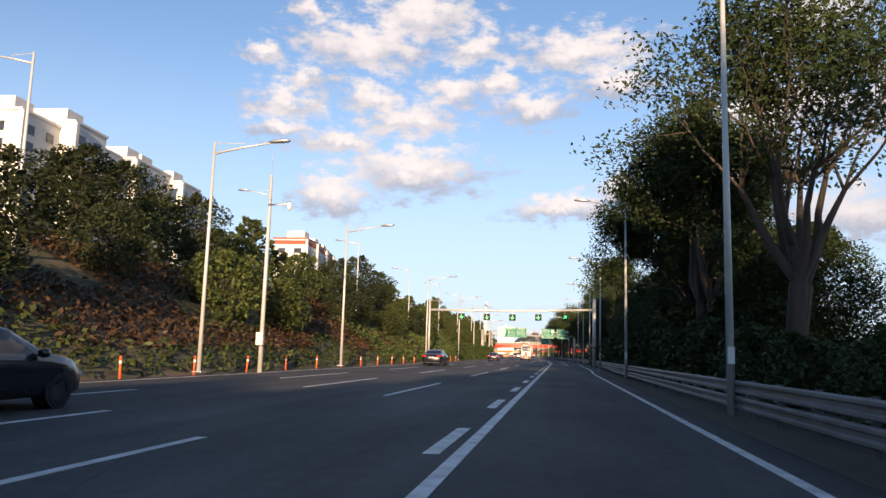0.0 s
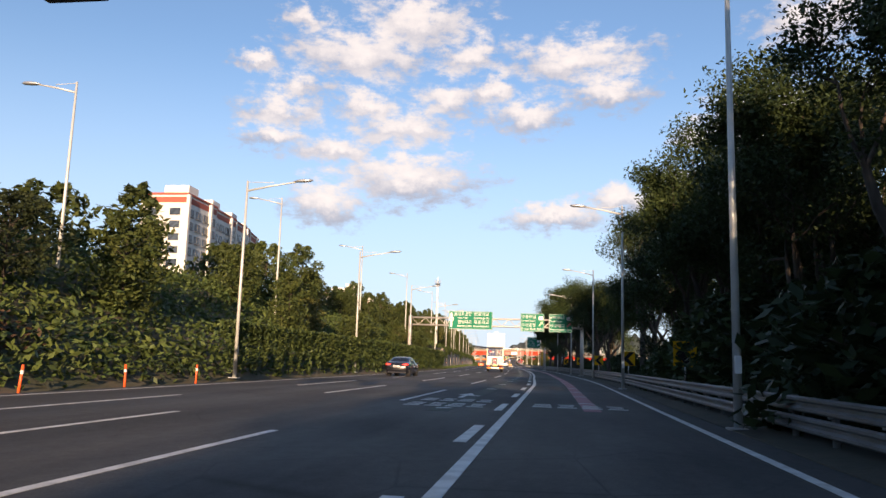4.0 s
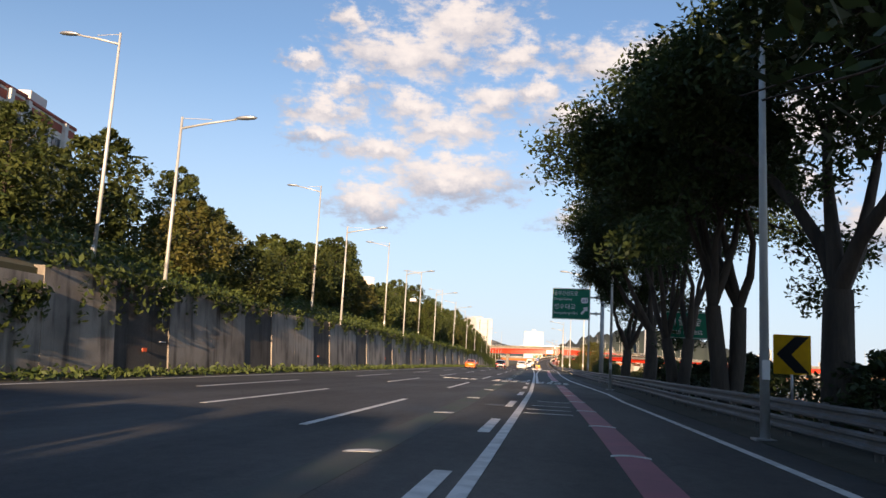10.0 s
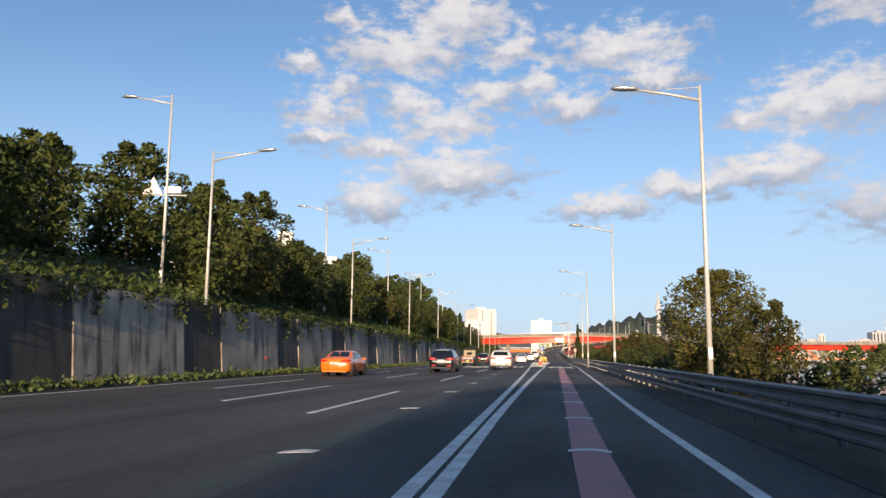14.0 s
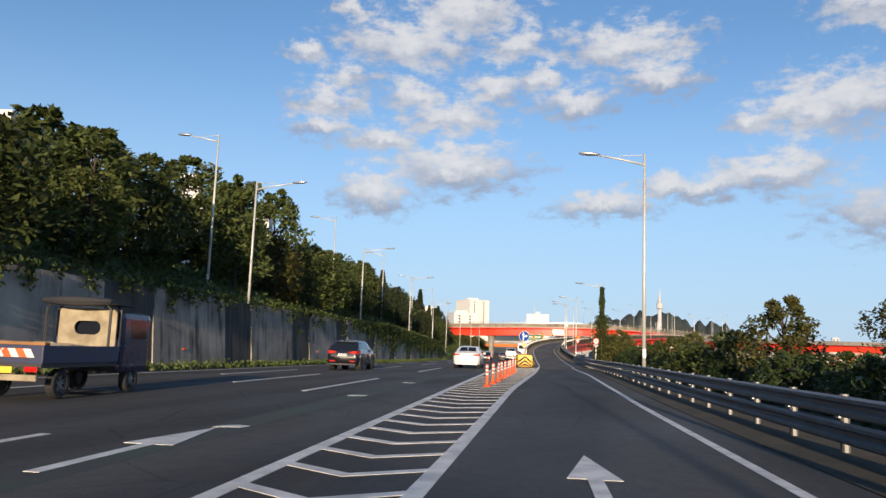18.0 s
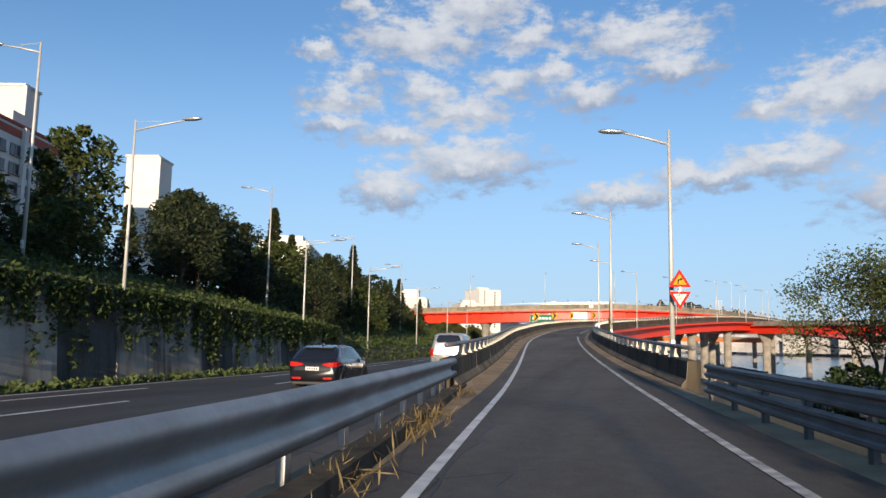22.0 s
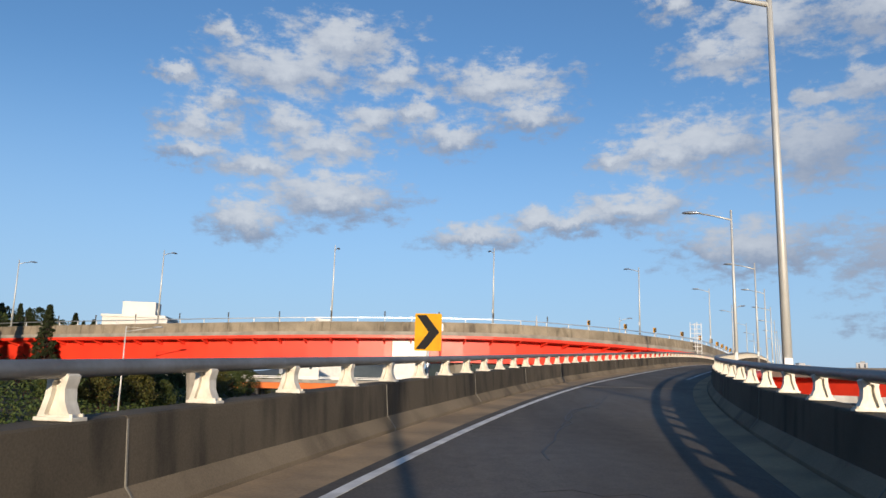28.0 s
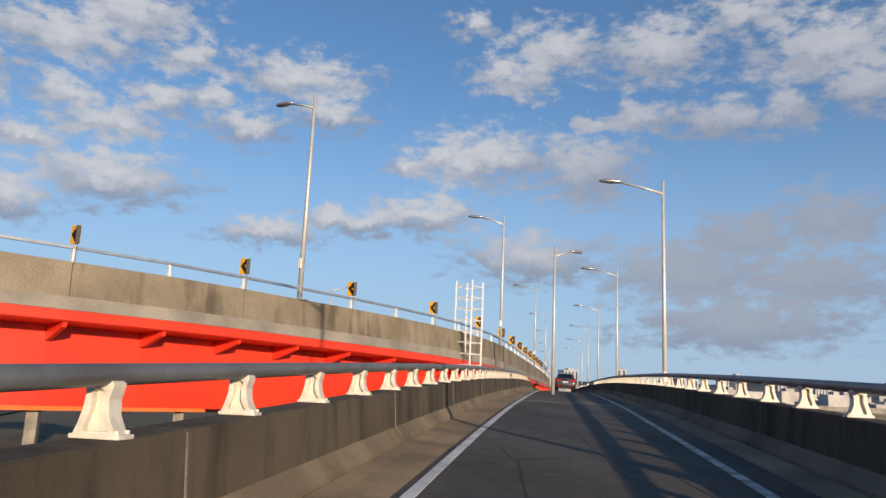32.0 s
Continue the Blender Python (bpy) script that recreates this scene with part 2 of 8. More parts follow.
def asphalt(name, col, worn, crack=0.5):
    """Rolled asphalt: long wear bands, blotches, pale and dark aggregate, and a web of fine cracks."""
    m = bpy.data.materials.new(name)
    m.use_nodes = True
    n, l = m.node_tree.nodes, m.node_tree.links
    b = n["Principled BSDF"]
    b.inputs["Specular IOR Level"].default_value = 0.3
    tc = n.new("ShaderNodeTexCoord")

    def tex(kind, scale, stretch, lo, hi, out, detail=4.0):
        mp, t, r = n.new("ShaderNodeMapping"), n.new(kind), n.new("ShaderNodeMapRange")
        mp.inputs["Scale"].default_value = stretch
        t.inputs["Scale"].default_value = scale
        if kind == "ShaderNodeTexNoise":
            t.inputs["Detail"].default_value = detail
        else:
            t.feature = "DISTANCE_TO_EDGE"
        r.inputs[1].default_value, r.inputs[2].default_value = lo, hi
        l.new(tc.outputs["Object"], mp.inputs["Vector"])
        l.new(mp.outputs[0], t.inputs["Vector"])
        l.new(t.outputs[out], r.inputs[0])
        return r.outputs[0], t.outputs[out]

    def calc(op, a, b_, c=None):
        k = n.new("ShaderNodeMath")
        k.operation = op
        for i, v in enumerate((a, b_, c)):
            if v is None:
                continue
            if isinstance(v, float):
                k.inputs[i].default_value = v
            else:
                l.new(v, k.inputs[i])
        return k.outputs[0]

    band, _ = tex("ShaderNodeTexNoise", 1.0, (0.75, 0.012, 1), 0.38, 0.62, "Fac", 3.0)
    blot, _ = tex("ShaderNodeTexNoise", 0.35, (1, 0.4, 1), 0.35, 0.68, "Fac", 7.0)
    grit, raw = tex("ShaderNodeTexNoise", 34.0, (1, 1, 1), 0.25, 0.75, "Fac", 2.0)
    mid, _ = tex("ShaderNodeTexNoise", 5.0, (1, 0.6, 1), 0.3, 0.7, "Fac", 5.0)
    web, _ = tex("ShaderNodeTexVoronoi", 0.55, (1, 0.55, 1), 0.0, 0.012, "Distance")
    some, _ = tex("ShaderNodeTexNoise", 0.11, (1, 0.5, 1), 0.50, 0.60, "Fac", 2.0)
    mix = n.new("ShaderNodeMix")
    mix.data_type = "RGBA"
    mix.inputs[6].default_value, mix.inputs[7].default_value = (*col, 1), (*worn, 1)
    l.new(calc("MULTIPLY_ADD", band, 0.62, calc("MULTIPLY", blot, 0.38)), mix.inputs[0])
    val = calc("MULTIPLY_ADD", grit, 0.52, calc("MULTIPLY_ADD", mid, 0.30, 0.60))
    line = calc("MULTIPLY", calc("SUBTRACT", 1.0, web), some)
    hsv = n.new("ShaderNodeHueSaturation")
    l.new(mix.outputs[2], hsv.inputs["Color"])
    l.new(calc("MULTIPLY", val, calc("SUBTRACT", 1.0, calc("MULTIPLY", line, crack))), hsv.inputs["Value"])
    l.new(hsv.outputs[0], b.inputs["Base Color"])
    l.new(calc("MULTIPLY_ADD", blot, -0.16, 0.86), b.inputs["Roughness"])
    bp = n.new("ShaderNodeBump")
    bp.inputs["Strength"].default_value, bp.inputs["Distance"].default_value = 0.45, 0.012
    l.new(raw, bp.inputs["Height"])
    l.new(bp.outputs[0], b.inputs["Normal"])
    return m


M_ASPH = asphalt("asphalt", (0.035, 0.036, 0.038), (0.079, 0.076, 0.073), 0.5)
M_ASPH2 = asphalt("ramp_asphalt", (0.062, 0.054, 0.046), (0.122, 0.106, 0.088), 0.7)
M_PAINT = mat("road_paint", (0.74, 0.73, 0.70), 0.6, var=0.14, scale=2.5, fine=40, col2=(0.48, 0.47, 0.45))
M_PAINTW = mat("worn_road_paint", (0.62, 0.60, 0.56), 0.7, var=0.2, scale=3.5, fine=30, col2=(0.22, 0.205, 0.185))
M_PINK = mat("pink_lane_paint", (0.42, 0.13, 0.16), 0.65, var=0.12, scale=1.2, fine=30, col2=(0.33, 0.10, 0.13))
M_GREENP = mat("green_lane_paint", (0.036, 0.060, 0.046), 0.8, var=0.25, scale=0.8, fine=20, col2=(0.040, 0.042, 0.040))
M_CONC = mat("concrete", (0.30, 0.275, 0.235), 0.85, var=0.14, scale=0.8, fine=18, bump=0.3, col2=(0.19, 0.172, 0.148))


def streaked(name, col, dark, amount=0.8, run=0.07, rnd=0.0, freq=1.6, fine=14.0):
    """Weathered concrete: blotches, rain streaks that run down the face, pores, and a tone of its own per piece."""
    m = bpy.data.materials.new(name)
    m.use_nodes = True
    n, l = m.node_tree.nodes, m.node_tree.links
    b = n["Principled BSDF"]
    b.inputs["Roughness"].default_value = 0.9
    b.inputs["Specular IOR Level"].default_value = 0.25
    tc = n.new("ShaderNodeTexCoord")

    def tex(scale, stretch, detail, lo, hi):
        mp, t, r = n.new("ShaderNodeMapping"), n.new("ShaderNodeTexNoise"), n.new("ShaderNodeMapRange")
        mp.inputs["Scale"].default_value = stretch
        t.inputs["Scale"].default_value, t.inputs["Detail"].default_value = scale, detail
        r.inputs[1].default_value, r.inputs[2].default_value = lo, hi
        l.new(tc.outputs["Object"], mp.inputs["Vector"])
        l.new(mp.outputs[0], t.inputs["Vector"])
        l.new(t.outputs["Fac"], r.inputs[0])
        return t, r.outputs[0]

    _, blot = tex(0.55, (1, 1, 1), 6, 0.38, 0.66)
    _, run_ = tex(freq, (1, 1, run), 4, 0.50, 0.66)
    pore, por = tex(fine, (1, 1, 1), 3, 0.3, 0.7)
    add = n.new("ShaderNodeMath")
    add.operation, add.use_clamp = "MULTIPLY_ADD", True
    add.inputs[1].default_value = 0.55
    l.new(blot, add.inputs[0])
    mul = n.new("ShaderNodeMath")
    mul.operation = "MULTIPLY"
    mul.inputs[1].default_value = amount
    l.new(run_, mul.inputs[0])
    l.new(mul.outputs[0], add.inputs[2])
    mix = n.new("ShaderNodeMix")
    mix.data_type = "RGBA"
    mix.inputs[6].default_value, mix.inputs[7].default_value = (*col, 1), (*dark, 1)
    l.new(add.outputs[0], mix.inputs[0])
    val = n.new("ShaderNodeMapRange")
    val.inputs[3].default_value, val.inputs[4].default_value = 0.86, 1.14
    l.new(por, val.inputs[0])
    hsv = n.new("ShaderNodeHueSaturation")
    l.new(mix.outputs[2], hsv.inputs["Color"])
    last = val.outputs[0]
    if rnd:
        info, r = n.new("ShaderNodeObjectInfo"), n.new("ShaderNodeMapRange")
        r.inputs[3].default_value, r.inputs[4].default_value = 1 - rnd, 1 + rnd
        l.new(info.outputs["Random"], r.inputs[0])
        mm = n.new("ShaderNodeMath")
        mm.operation = "MULTIPLY"
        l.new(r.outputs[0], mm.inputs[0])
        l.new(last, mm.inputs[1])
        last = mm.outputs[0]
    l.new(last, hsv.inputs["Value"])
    l.new(hsv.outputs[0], b.inputs["Base Color"])
    bp = n.new("ShaderNodeBump")
    bp.inputs["Strength"].default_value, bp.inputs["Distance"].default_value = 0.16, 0.02
    l.new(pore.outputs["Fac"], bp.inputs["Height"])
    l.new(bp.outputs[0], b.inputs["Normal"])
    return m


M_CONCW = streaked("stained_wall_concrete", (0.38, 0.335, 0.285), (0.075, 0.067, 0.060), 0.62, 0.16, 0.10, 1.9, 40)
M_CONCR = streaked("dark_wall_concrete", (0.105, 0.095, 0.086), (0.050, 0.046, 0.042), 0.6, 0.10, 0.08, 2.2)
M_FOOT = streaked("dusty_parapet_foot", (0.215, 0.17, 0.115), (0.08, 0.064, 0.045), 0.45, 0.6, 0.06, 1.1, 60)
# grimy concrete, its base also darkened for the parapet that lies in shade
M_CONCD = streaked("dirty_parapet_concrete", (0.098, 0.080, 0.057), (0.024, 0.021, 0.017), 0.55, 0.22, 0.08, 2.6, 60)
M_CONCF = streaked("weathered_flyover_concrete", (0.27, 0.228, 0.168), (0.105, 0.088, 0.066), 0.5, 0.2, 0.10, 2.2, 20)
M_SEAL = mat("pale_joint_sealant", (0.22, 0.205, 0.175), 0.8, var=0.3, scale=4, fine=30, col2=(0.13, 0.12, 0.10))
M_TAR = mat("tar_seam", (0.022, 0.021, 0.020), 0.6, var=0.2, scale=3, fine=30)
M_DIRT = mat("earth", (0.13, 0.10, 0.065), 0.95, var=0.25, scale=0.3, fine=8, bump=0.4, col2=(0.06, 0.065, 0.03))
# dirty earth, with the shade of the roadside growth put into the colour
M_VERGE = mat("dark_verge_earth", (0.062, 0.054, 0.038), 0.95, var=0.3, scale=0.7, fine=9, bump=0.5, col2=(0.030, 0.030, 0.020))
M_GRIT = mat("road_edge_grit", (0.36, 0.255, 0.145), 0.95, var=0.25, scale=0.9, fine=30, bump=0.4, col2=(0.20, 0.145, 0.088))
M_GALV = mat("galvanised_steel", (0.50, 0.52, 0.54), 0.42, 0.75, var=0.08, scale=3, fine=40)
M_GALVD = mat("weathered_guardrail_steel", (0.22, 0.225, 0.23), 0.55, 0.5, var=0.18, scale=2, fine=20, col2=(0.16, 0.155, 0.15))
M_GALVB = mat("dull_beam_steel", (0.36, 0.37, 0.37), 0.5, 0.55, var=0.14, scale=1.2, fine=18, col2=(0.24, 0.235, 0.225))
M_POLE = mat("lamp_pole_paint", (0.56, 0.56, 0.53), 0.5, 0.3, var=0.07, scale=2, fine=20, rnd=0.08)
M_RED = mat("red_bridge_paint", (0.78, 0.048, 0.018), 0.42, var=0.05, scale=0.4, fine=6, col2=(0.70, 0.04, 0.018))
M_ORANGE = mat("orange_truss_paint", (0.75, 0.19, 0.05), 0.5, var=0.1, scale=0.4, fine=6)
M_WHITE = mat("white_paint", (0.78, 0.77, 0.74), 0.45, var=0.05, scale=2, fine=20)
M_CREAM = mat("cream_cast_iron_paint", (0.74, 0.70, 0.60), 0.5, var=0.10, scale=6, fine=30, col2=(0.55, 0.50, 0.42))
M_SIGNG = mat("green_sign_sheeting", (0.005, 0.165, 0.098), 0.6, var=0.05, scale=1, fine=10, spec=0.08)
M_SIGNB = mat("blue_sign_sheeting", (0.004, 0.06, 0.30), 0.6, var=0.04, spec=0.08)
M_SIGNY = mat("yellow_sign_sheeting", (0.66, 0.34, 0.012), 0.55, var=0.08, scale=3, col2=(0.52, 0.26, 0.012), spec=0.1)
M_BLACK = mat("black_paint", (0.014, 0.014, 0.015), 0.6, var=0.1, spec=0.12)
M_DARK = mat("dark_plastic", (0.03, 0.03, 0.033), 0.6, var=0.15)
M_RUBBER = mat("tyre_rubber", (0.022, 0.022, 0.022), 0.85, var=0.2, fine=30)
M_GLASS = mat("dark_car_glass", (0.012, 0.015, 0.022), 0.06, var=0.05, spec=0.5)
M_TAIL = mat("red_tail_lamp", (0.45, 0.012, 0.010), 0.2, var=0.1)
M_ORG = mat("orange_post_plastic", (0.78, 0.115, 0.03), 0.5, var=0.08, rnd=0.08)
M_REFL = mat("white_reflective_band", (0.70, 0.70, 0.68), 0.5, var=0.06, spec=0.15)
M_YEL = mat("yellow_barrel_plastic", (0.80, 0.46, 0.02), 0.45, var=0.08, col2=(0.66, 0.36, 0.02), scale=2)
M_BARK = mat("dark_bark", (0.075, 0.058, 0.045), 0.95, var=0.3, scale=3, fine=25, bump=0.6, stretch=(1, 1, 0.2))
M_LEAF_R = leafy("roadside_tree_leaves", (0.022, 0.042, 0.016), (0.058, 0.082, 0.026))
M_LEAF_H = leafy("hill_tree_leaves", (0.030, 0.055, 0.018), (0.115, 0.130, 0.038))
M_LEAF_Y = leafy("yellowing_tree_leaves", (0.050, 0.066, 0.020), (0.15, 0.128, 0.036))
M_IVY = leafy("creeper_leaves", (0.034, 0.062, 0.018), (0.105, 0.130, 0.038))
M_DRY = leafy("dry_bank_growth", (0.070, 0.038, 0.022), (0.135, 0.080, 0.042))
M_STRAW = leafy("dry_grass_blades", (0.16, 0.12, 0.05), (0.30, 0.22, 0.10))
M_CONIF = leafy("conifer_needles", (0.020, 0.034, 0.016), (0.058, 0.068, 0.027))
M_WATER = mat("river_water", (0.05, 0.07, 0.09), 0.12, var=0.1, scale=0.02, fine=0.6, bump=0.3)
M_APT = mat("apartment_render_white", (0.66, 0.64, 0.60), 0.8, var=0.06, scale=0.3, fine=3, rnd=0.05)
M_APTR = mat("apartment_red_band", (0.36, 0.085, 0.055), 0.8, var=0.1)
M_APTF = mat("window_frame_grey", (0.20, 0.19, 0.18), 0.6, var=0.1)
M_WIN = mat("apartment_window_glass", (0.05, 0.065, 0.085), 0.15, var=0.3, scale=0.8, rnd=0.3)
# distance haze is mixed into this pale grey
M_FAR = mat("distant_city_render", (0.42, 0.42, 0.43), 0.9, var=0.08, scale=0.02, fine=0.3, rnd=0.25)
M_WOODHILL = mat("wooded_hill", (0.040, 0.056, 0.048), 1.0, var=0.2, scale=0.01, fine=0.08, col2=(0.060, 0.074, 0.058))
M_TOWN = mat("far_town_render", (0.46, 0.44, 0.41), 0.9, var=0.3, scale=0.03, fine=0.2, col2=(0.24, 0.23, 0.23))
# blue of the distance haze is put into the hill's own colour
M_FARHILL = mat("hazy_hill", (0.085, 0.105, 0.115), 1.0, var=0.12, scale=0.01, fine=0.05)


# ---- mesh helpers ----
def bx(bm, c, s, rz=0.0, bevel=0.0, tilt=None):
    """A box at c with size s, turned by rz degrees, its edges bevelled where asked."""
    m = pose(*c, 0, 0, rz) if tilt is None else pose(*c, *tilt)
    r = bmesh.ops.create_cube(bm, size=1.0, matrix=m @ Matrix.Diagonal((*s, 1)))
    if bevel:
        es = list({e for v in r["verts"] for e in v.link_edges})
        bmesh.ops.bevel(bm, geom=es, offset=bevel, segments=2, affect="EDGES", profile=0.6)


def tube(bm, pts, rad, n=8, cap=True):
    """A round tube through pts; rad is one radius or one a point."""
    pts = [Vector(p) for p in pts]
    rads = rad if isinstance(rad, (list, tuple)) else [rad] * len(pts)
    rings = []
    up = Vector((0.13, 0.31, 0.94))
    for i, p in enumerate(pts):
        d = (pts[min(i + 1, len(pts) - 1)] - pts[max(i - 1, 0)]).normalized()
        a = d.cross(up)
        a = a.normalized() if a.length > 1e-4 else Vector((1, 0, 0))
        b = d.cross(a)
        rings.append([bm.verts.new(p + rads[i] * (math.cos(2 * math.pi * k / n) * a + math.sin(2 * math.pi * k / n) * b)) for k in range(n)])
    for r0, r1 in zip(rings, rings[1:]):
        for k in range(n):
            bm.faces.new((r0[k], r0[(k + 1) % n], r1[(k + 1) % n], r1[k]))
    if cap:
        bm.faces.new(rings[0][::-1])
        bm.faces.new(rings[-1])


def loft(bm, rings, closed=True, caps=True):
    """Skin rings of points, each the same length."""
    vs = [[bm.verts.new(p) for p in r] for r in rings]
    n = len(vs[0])
    for a, b in zip(vs, vs[1:]):
        for k in range(n if closed else n - 1):
            bm.faces.new((a[k], a[(k + 1) % n], b[(k + 1) % n], b[k]))
    if caps and closed:
        bm.faces.new(vs[0][::-1])
        bm.faces.new(vs[-1])


def plate(bm, outline, y0, y1, m=None):
    """A flat plate: outline in x and z, thickness from y0 to y1."""
    a = [bm.verts.new((x, y0, z)) for x, z in outline]
    b = [bm.verts.new((x, y1, z)) for x, z in outline]
    n = len(a)
    bm.faces.new(a)
    bm.faces.new(b[::-1])
    for k in range(n):
        bm.faces.new((a[k], b[k], b[(k + 1) % n], a[(k + 1) % n]))
    if m is not None:
        bmesh.ops.transform(bm, matrix=m, verts=a + b)


def rounded(w, h, r, n=4):
    pts = []
    for cx, cz, a0 in ((w / 2 - r, h / 2 - r, 0), (-w / 2 + r, h / 2 - r, 90), (-w / 2 + r, -h / 2 + r, 180), (w / 2 - r, -h / 2 + r, 270)):
        for k in range(n + 1):
            a = radians(a0 + 90 * k / n)
            pts.append((cx + r * math.cos(a), cz + r * math.sin(a)))
    return pts


def frame_ring(bm, outer, inner, y0, y1, m):
    n = len(outer)
    vs = [[bm.verts.new(m @ Vector((x, y, z))) for x, z in o] for o, y in ((outer, y0), (outer, y1), (inner, y1), (inner, y0))]
    for a, b in zip(vs, vs[1:] + vs[:1]):
        for k in range(n):
            bm.faces.new((a[k], a[(k + 1) % n], b[(k + 1) % n], b[k]))


def part(name, bm, material, parent=None, label="", smooth=False):
    """Links a bmesh as one mesh object, under a parent where there is one."""
    me = bpy.data.meshes.new(name)
    bmesh.ops.recalc_face_normals(bm, faces=bm.faces)
    bm.to_mesh(me)
    bm.free()
    return mesh_part(name, me, material, parent, label, smooth)


def mesh_part(name, me, material, parent=None, label="", smooth=False):
    for mt in material if isinstance(material, (list, tuple)) else [material]:
        if mt.name not in me.materials:
            me.materials.append(mt)
    if smooth:
        me.shade_smooth()
    ob = new(name, me)
    if parent is not None:
        ob.parent = parent
    if label:
        ob["label"] = label
    return ob


def thing(name, label, category, m=None, group="", kind=""):
    ob = new(name)
    if m is not None:
        ob.matrix_basis = m
    return tagged(ob, label, category, group, kind)


def BM():
    return bmesh.new()

# ---- plan: the main road's reference line and the ramp's line ----
def M0(y):
    """x of the line between the through lanes and the exit lane."""
    # unseen bend, added so the trees along it shade the first stretch
    if y < -10:
        return -1.15 - 0.004 * (y + 10) ** 2
    if y < 118:
        return -1.15
    if y < 211:
        return -1.15 - 0.072 * (y - 118) ** 2 / 186.0
    if y < 365:
        return -4.498 - 0.072 * (y - 211) - 0.016 * (y - 211) ** 2 / 308.0
    return -16.818 - 0.088 * (y - 365)


def mhead(y):
    """Heading of the main road, degrees to the left of +y."""
    return math.degrees(math.atan(lerp(y, [(118, 0.0), (211, 0.072), (365, 0.088)])))


def lerp(y, table):
    for (y0, v0), (y1, v1) in zip(table, table[1:]):
        if y <= y1:
            k = min(1, max(0, (y - y0) / (y1 - y0)))
            return v0 + k * (v1 - v0)
    return table[-1][1]


def road_z(u, y):
    """The through lanes fall away a little beside the ramp, most at the wall."""
    d = lerp(y, [(300, 0.0), (364, -0.18), (400, -0.38), (430, -0.7), (480, -0.95)])
    near = lerp(y, [(395, 0.2), (440, 0.7)])
    return d * lerp(-u, [(0, 0.0), (3.45, near), (9, max(near, 0.6)), (13.4, 1.0)])


EDGE_TAB = [(-100, 3.55), (55, 3.52), (68, 3.9), (100, 3.98), (128, 4.12), (143, 4.02), (156, 3.76), (180, 3.6), (195, 3.74), (216, 3.4), (224, 3.5), (250, 2.86), (273, 3.09), (282, 3.2), (331, 4.48), (342, 4.9), (360, 5.08), (386, 5.68), (398, 5.6), (404, 5.65)]


def EDGE(y):
    """x of the right-hand edge line."""
    return M0(y) + lerp(y, EDGE_TAB)


# axis of the ramp's lane: x, y, z of the carriageway
RAMP = [(-9.0, 300, 0), (-11.0, 335, 0), (-13.4, 366, 0), (-14.7, 385, 0), (-15.83, 403, 0.0), (-16.78, 415.3, 0.02), (-17.6, 424.5, 0.02),
        (-18.4, 433.8, 0.1), (-19.27, 443, 0.31), (-20.15, 451.9, 0.6), (-21.0, 460.5, 0.97), (-21.73, 469, 1.37), (-22.2, 478, 1.76), (-22.4, 494, 2.52), (-21.5, 511, 3.3),
        (-20.6, 518.5, 3.6), (-19.4, 526, 3.92), (-17.85, 533.6, 4.26), (-15.97, 541, 4.63), (-13.8, 548.2, 5.0), (-11.35, 555, 5.37), (-8.6, 562, 5.76), (-5.66, 569, 6.16),
        (-2.69, 576, 6.54), (3.0, 590, 7.15), (9.2, 605, 7.6), (19.5, 630, 8.0), (42, 685, 8.2), (75, 765, 8.2), (143, 930, 8.2)]


def catmull(pts, step):
    out = []
    P = [Vector(p) for p in pts]
    P = [2 * P[0] - P[1]] + P + [2 * P[-1] - P[-2]]
    for a, b, c, d in zip(P, P[1:], P[2:], P[3:]):
        n = max(2, int((c - b).length / step))
        for i in range(n):
            t = i / n
            out.append(0.5 * (2 * b + (c - a) * t + (2 * a - 5 * b + 4 * c - d) * t * t + (3 * b - a - 3 * c + d) * t ** 3))
    out.append(P[-2])
    return out


def evenly(pts, step):
    """The same line with points step apart."""
    out, left = [pts[0]], step
    for a, b in zip(pts, pts[1:]):
        d = (b - a).length
        pos = 0.0
        while d - pos >= left:
            pos += left
            out.append(a.lerp(b, pos / d))
            left = step
        left -= d - pos
    return out


def sides(pts):
    """Unit vectors to the right of a line, level."""
    r = []
    for i in range(len(pts)):
        d = pts[min(i + 1, len(pts) - 1)] - pts[max(0, i - 1)]
        r.append(Vector((d.y, -d.x, 0)).normalized())
    return r


RAMP_PTS = evenly(catmull(RAMP, 2.0), 2.0)
RAMP_SIDE = sides(RAMP_PTS)


def ramp_between(y0, y1, last=False):
    return [i for i, p in enumerate(RAMP_PTS) if y0 <= p.y <= y1]


def ribbon(name, line, profile, material, parent=None, label="", closed=True, smooth=False):
    """Sweeps a profile of (side, up) along (point, right) pairs."""
    bm = BM()
    loft(bm, [[p + s * u + Vector((0, 0, v)) for u, v in profile] for p, s in line], closed=closed, caps=closed)
    return part(name, bm, material, parent, label, smooth)


def main_line(off, y0, y1, step=4.0, z=0.0):
    n = max(1, int(round((y1 - y0) / step)))
    out = []
    for i in range(n + 1):
        y = y0 + (y1 - y0) * i / n
        h = radians(mhead(y))
        out.append((Vector((M0(y) + off, y, z + road_z(off, y))), Vector((math.cos(h), math.sin(h), 0))))
    return out


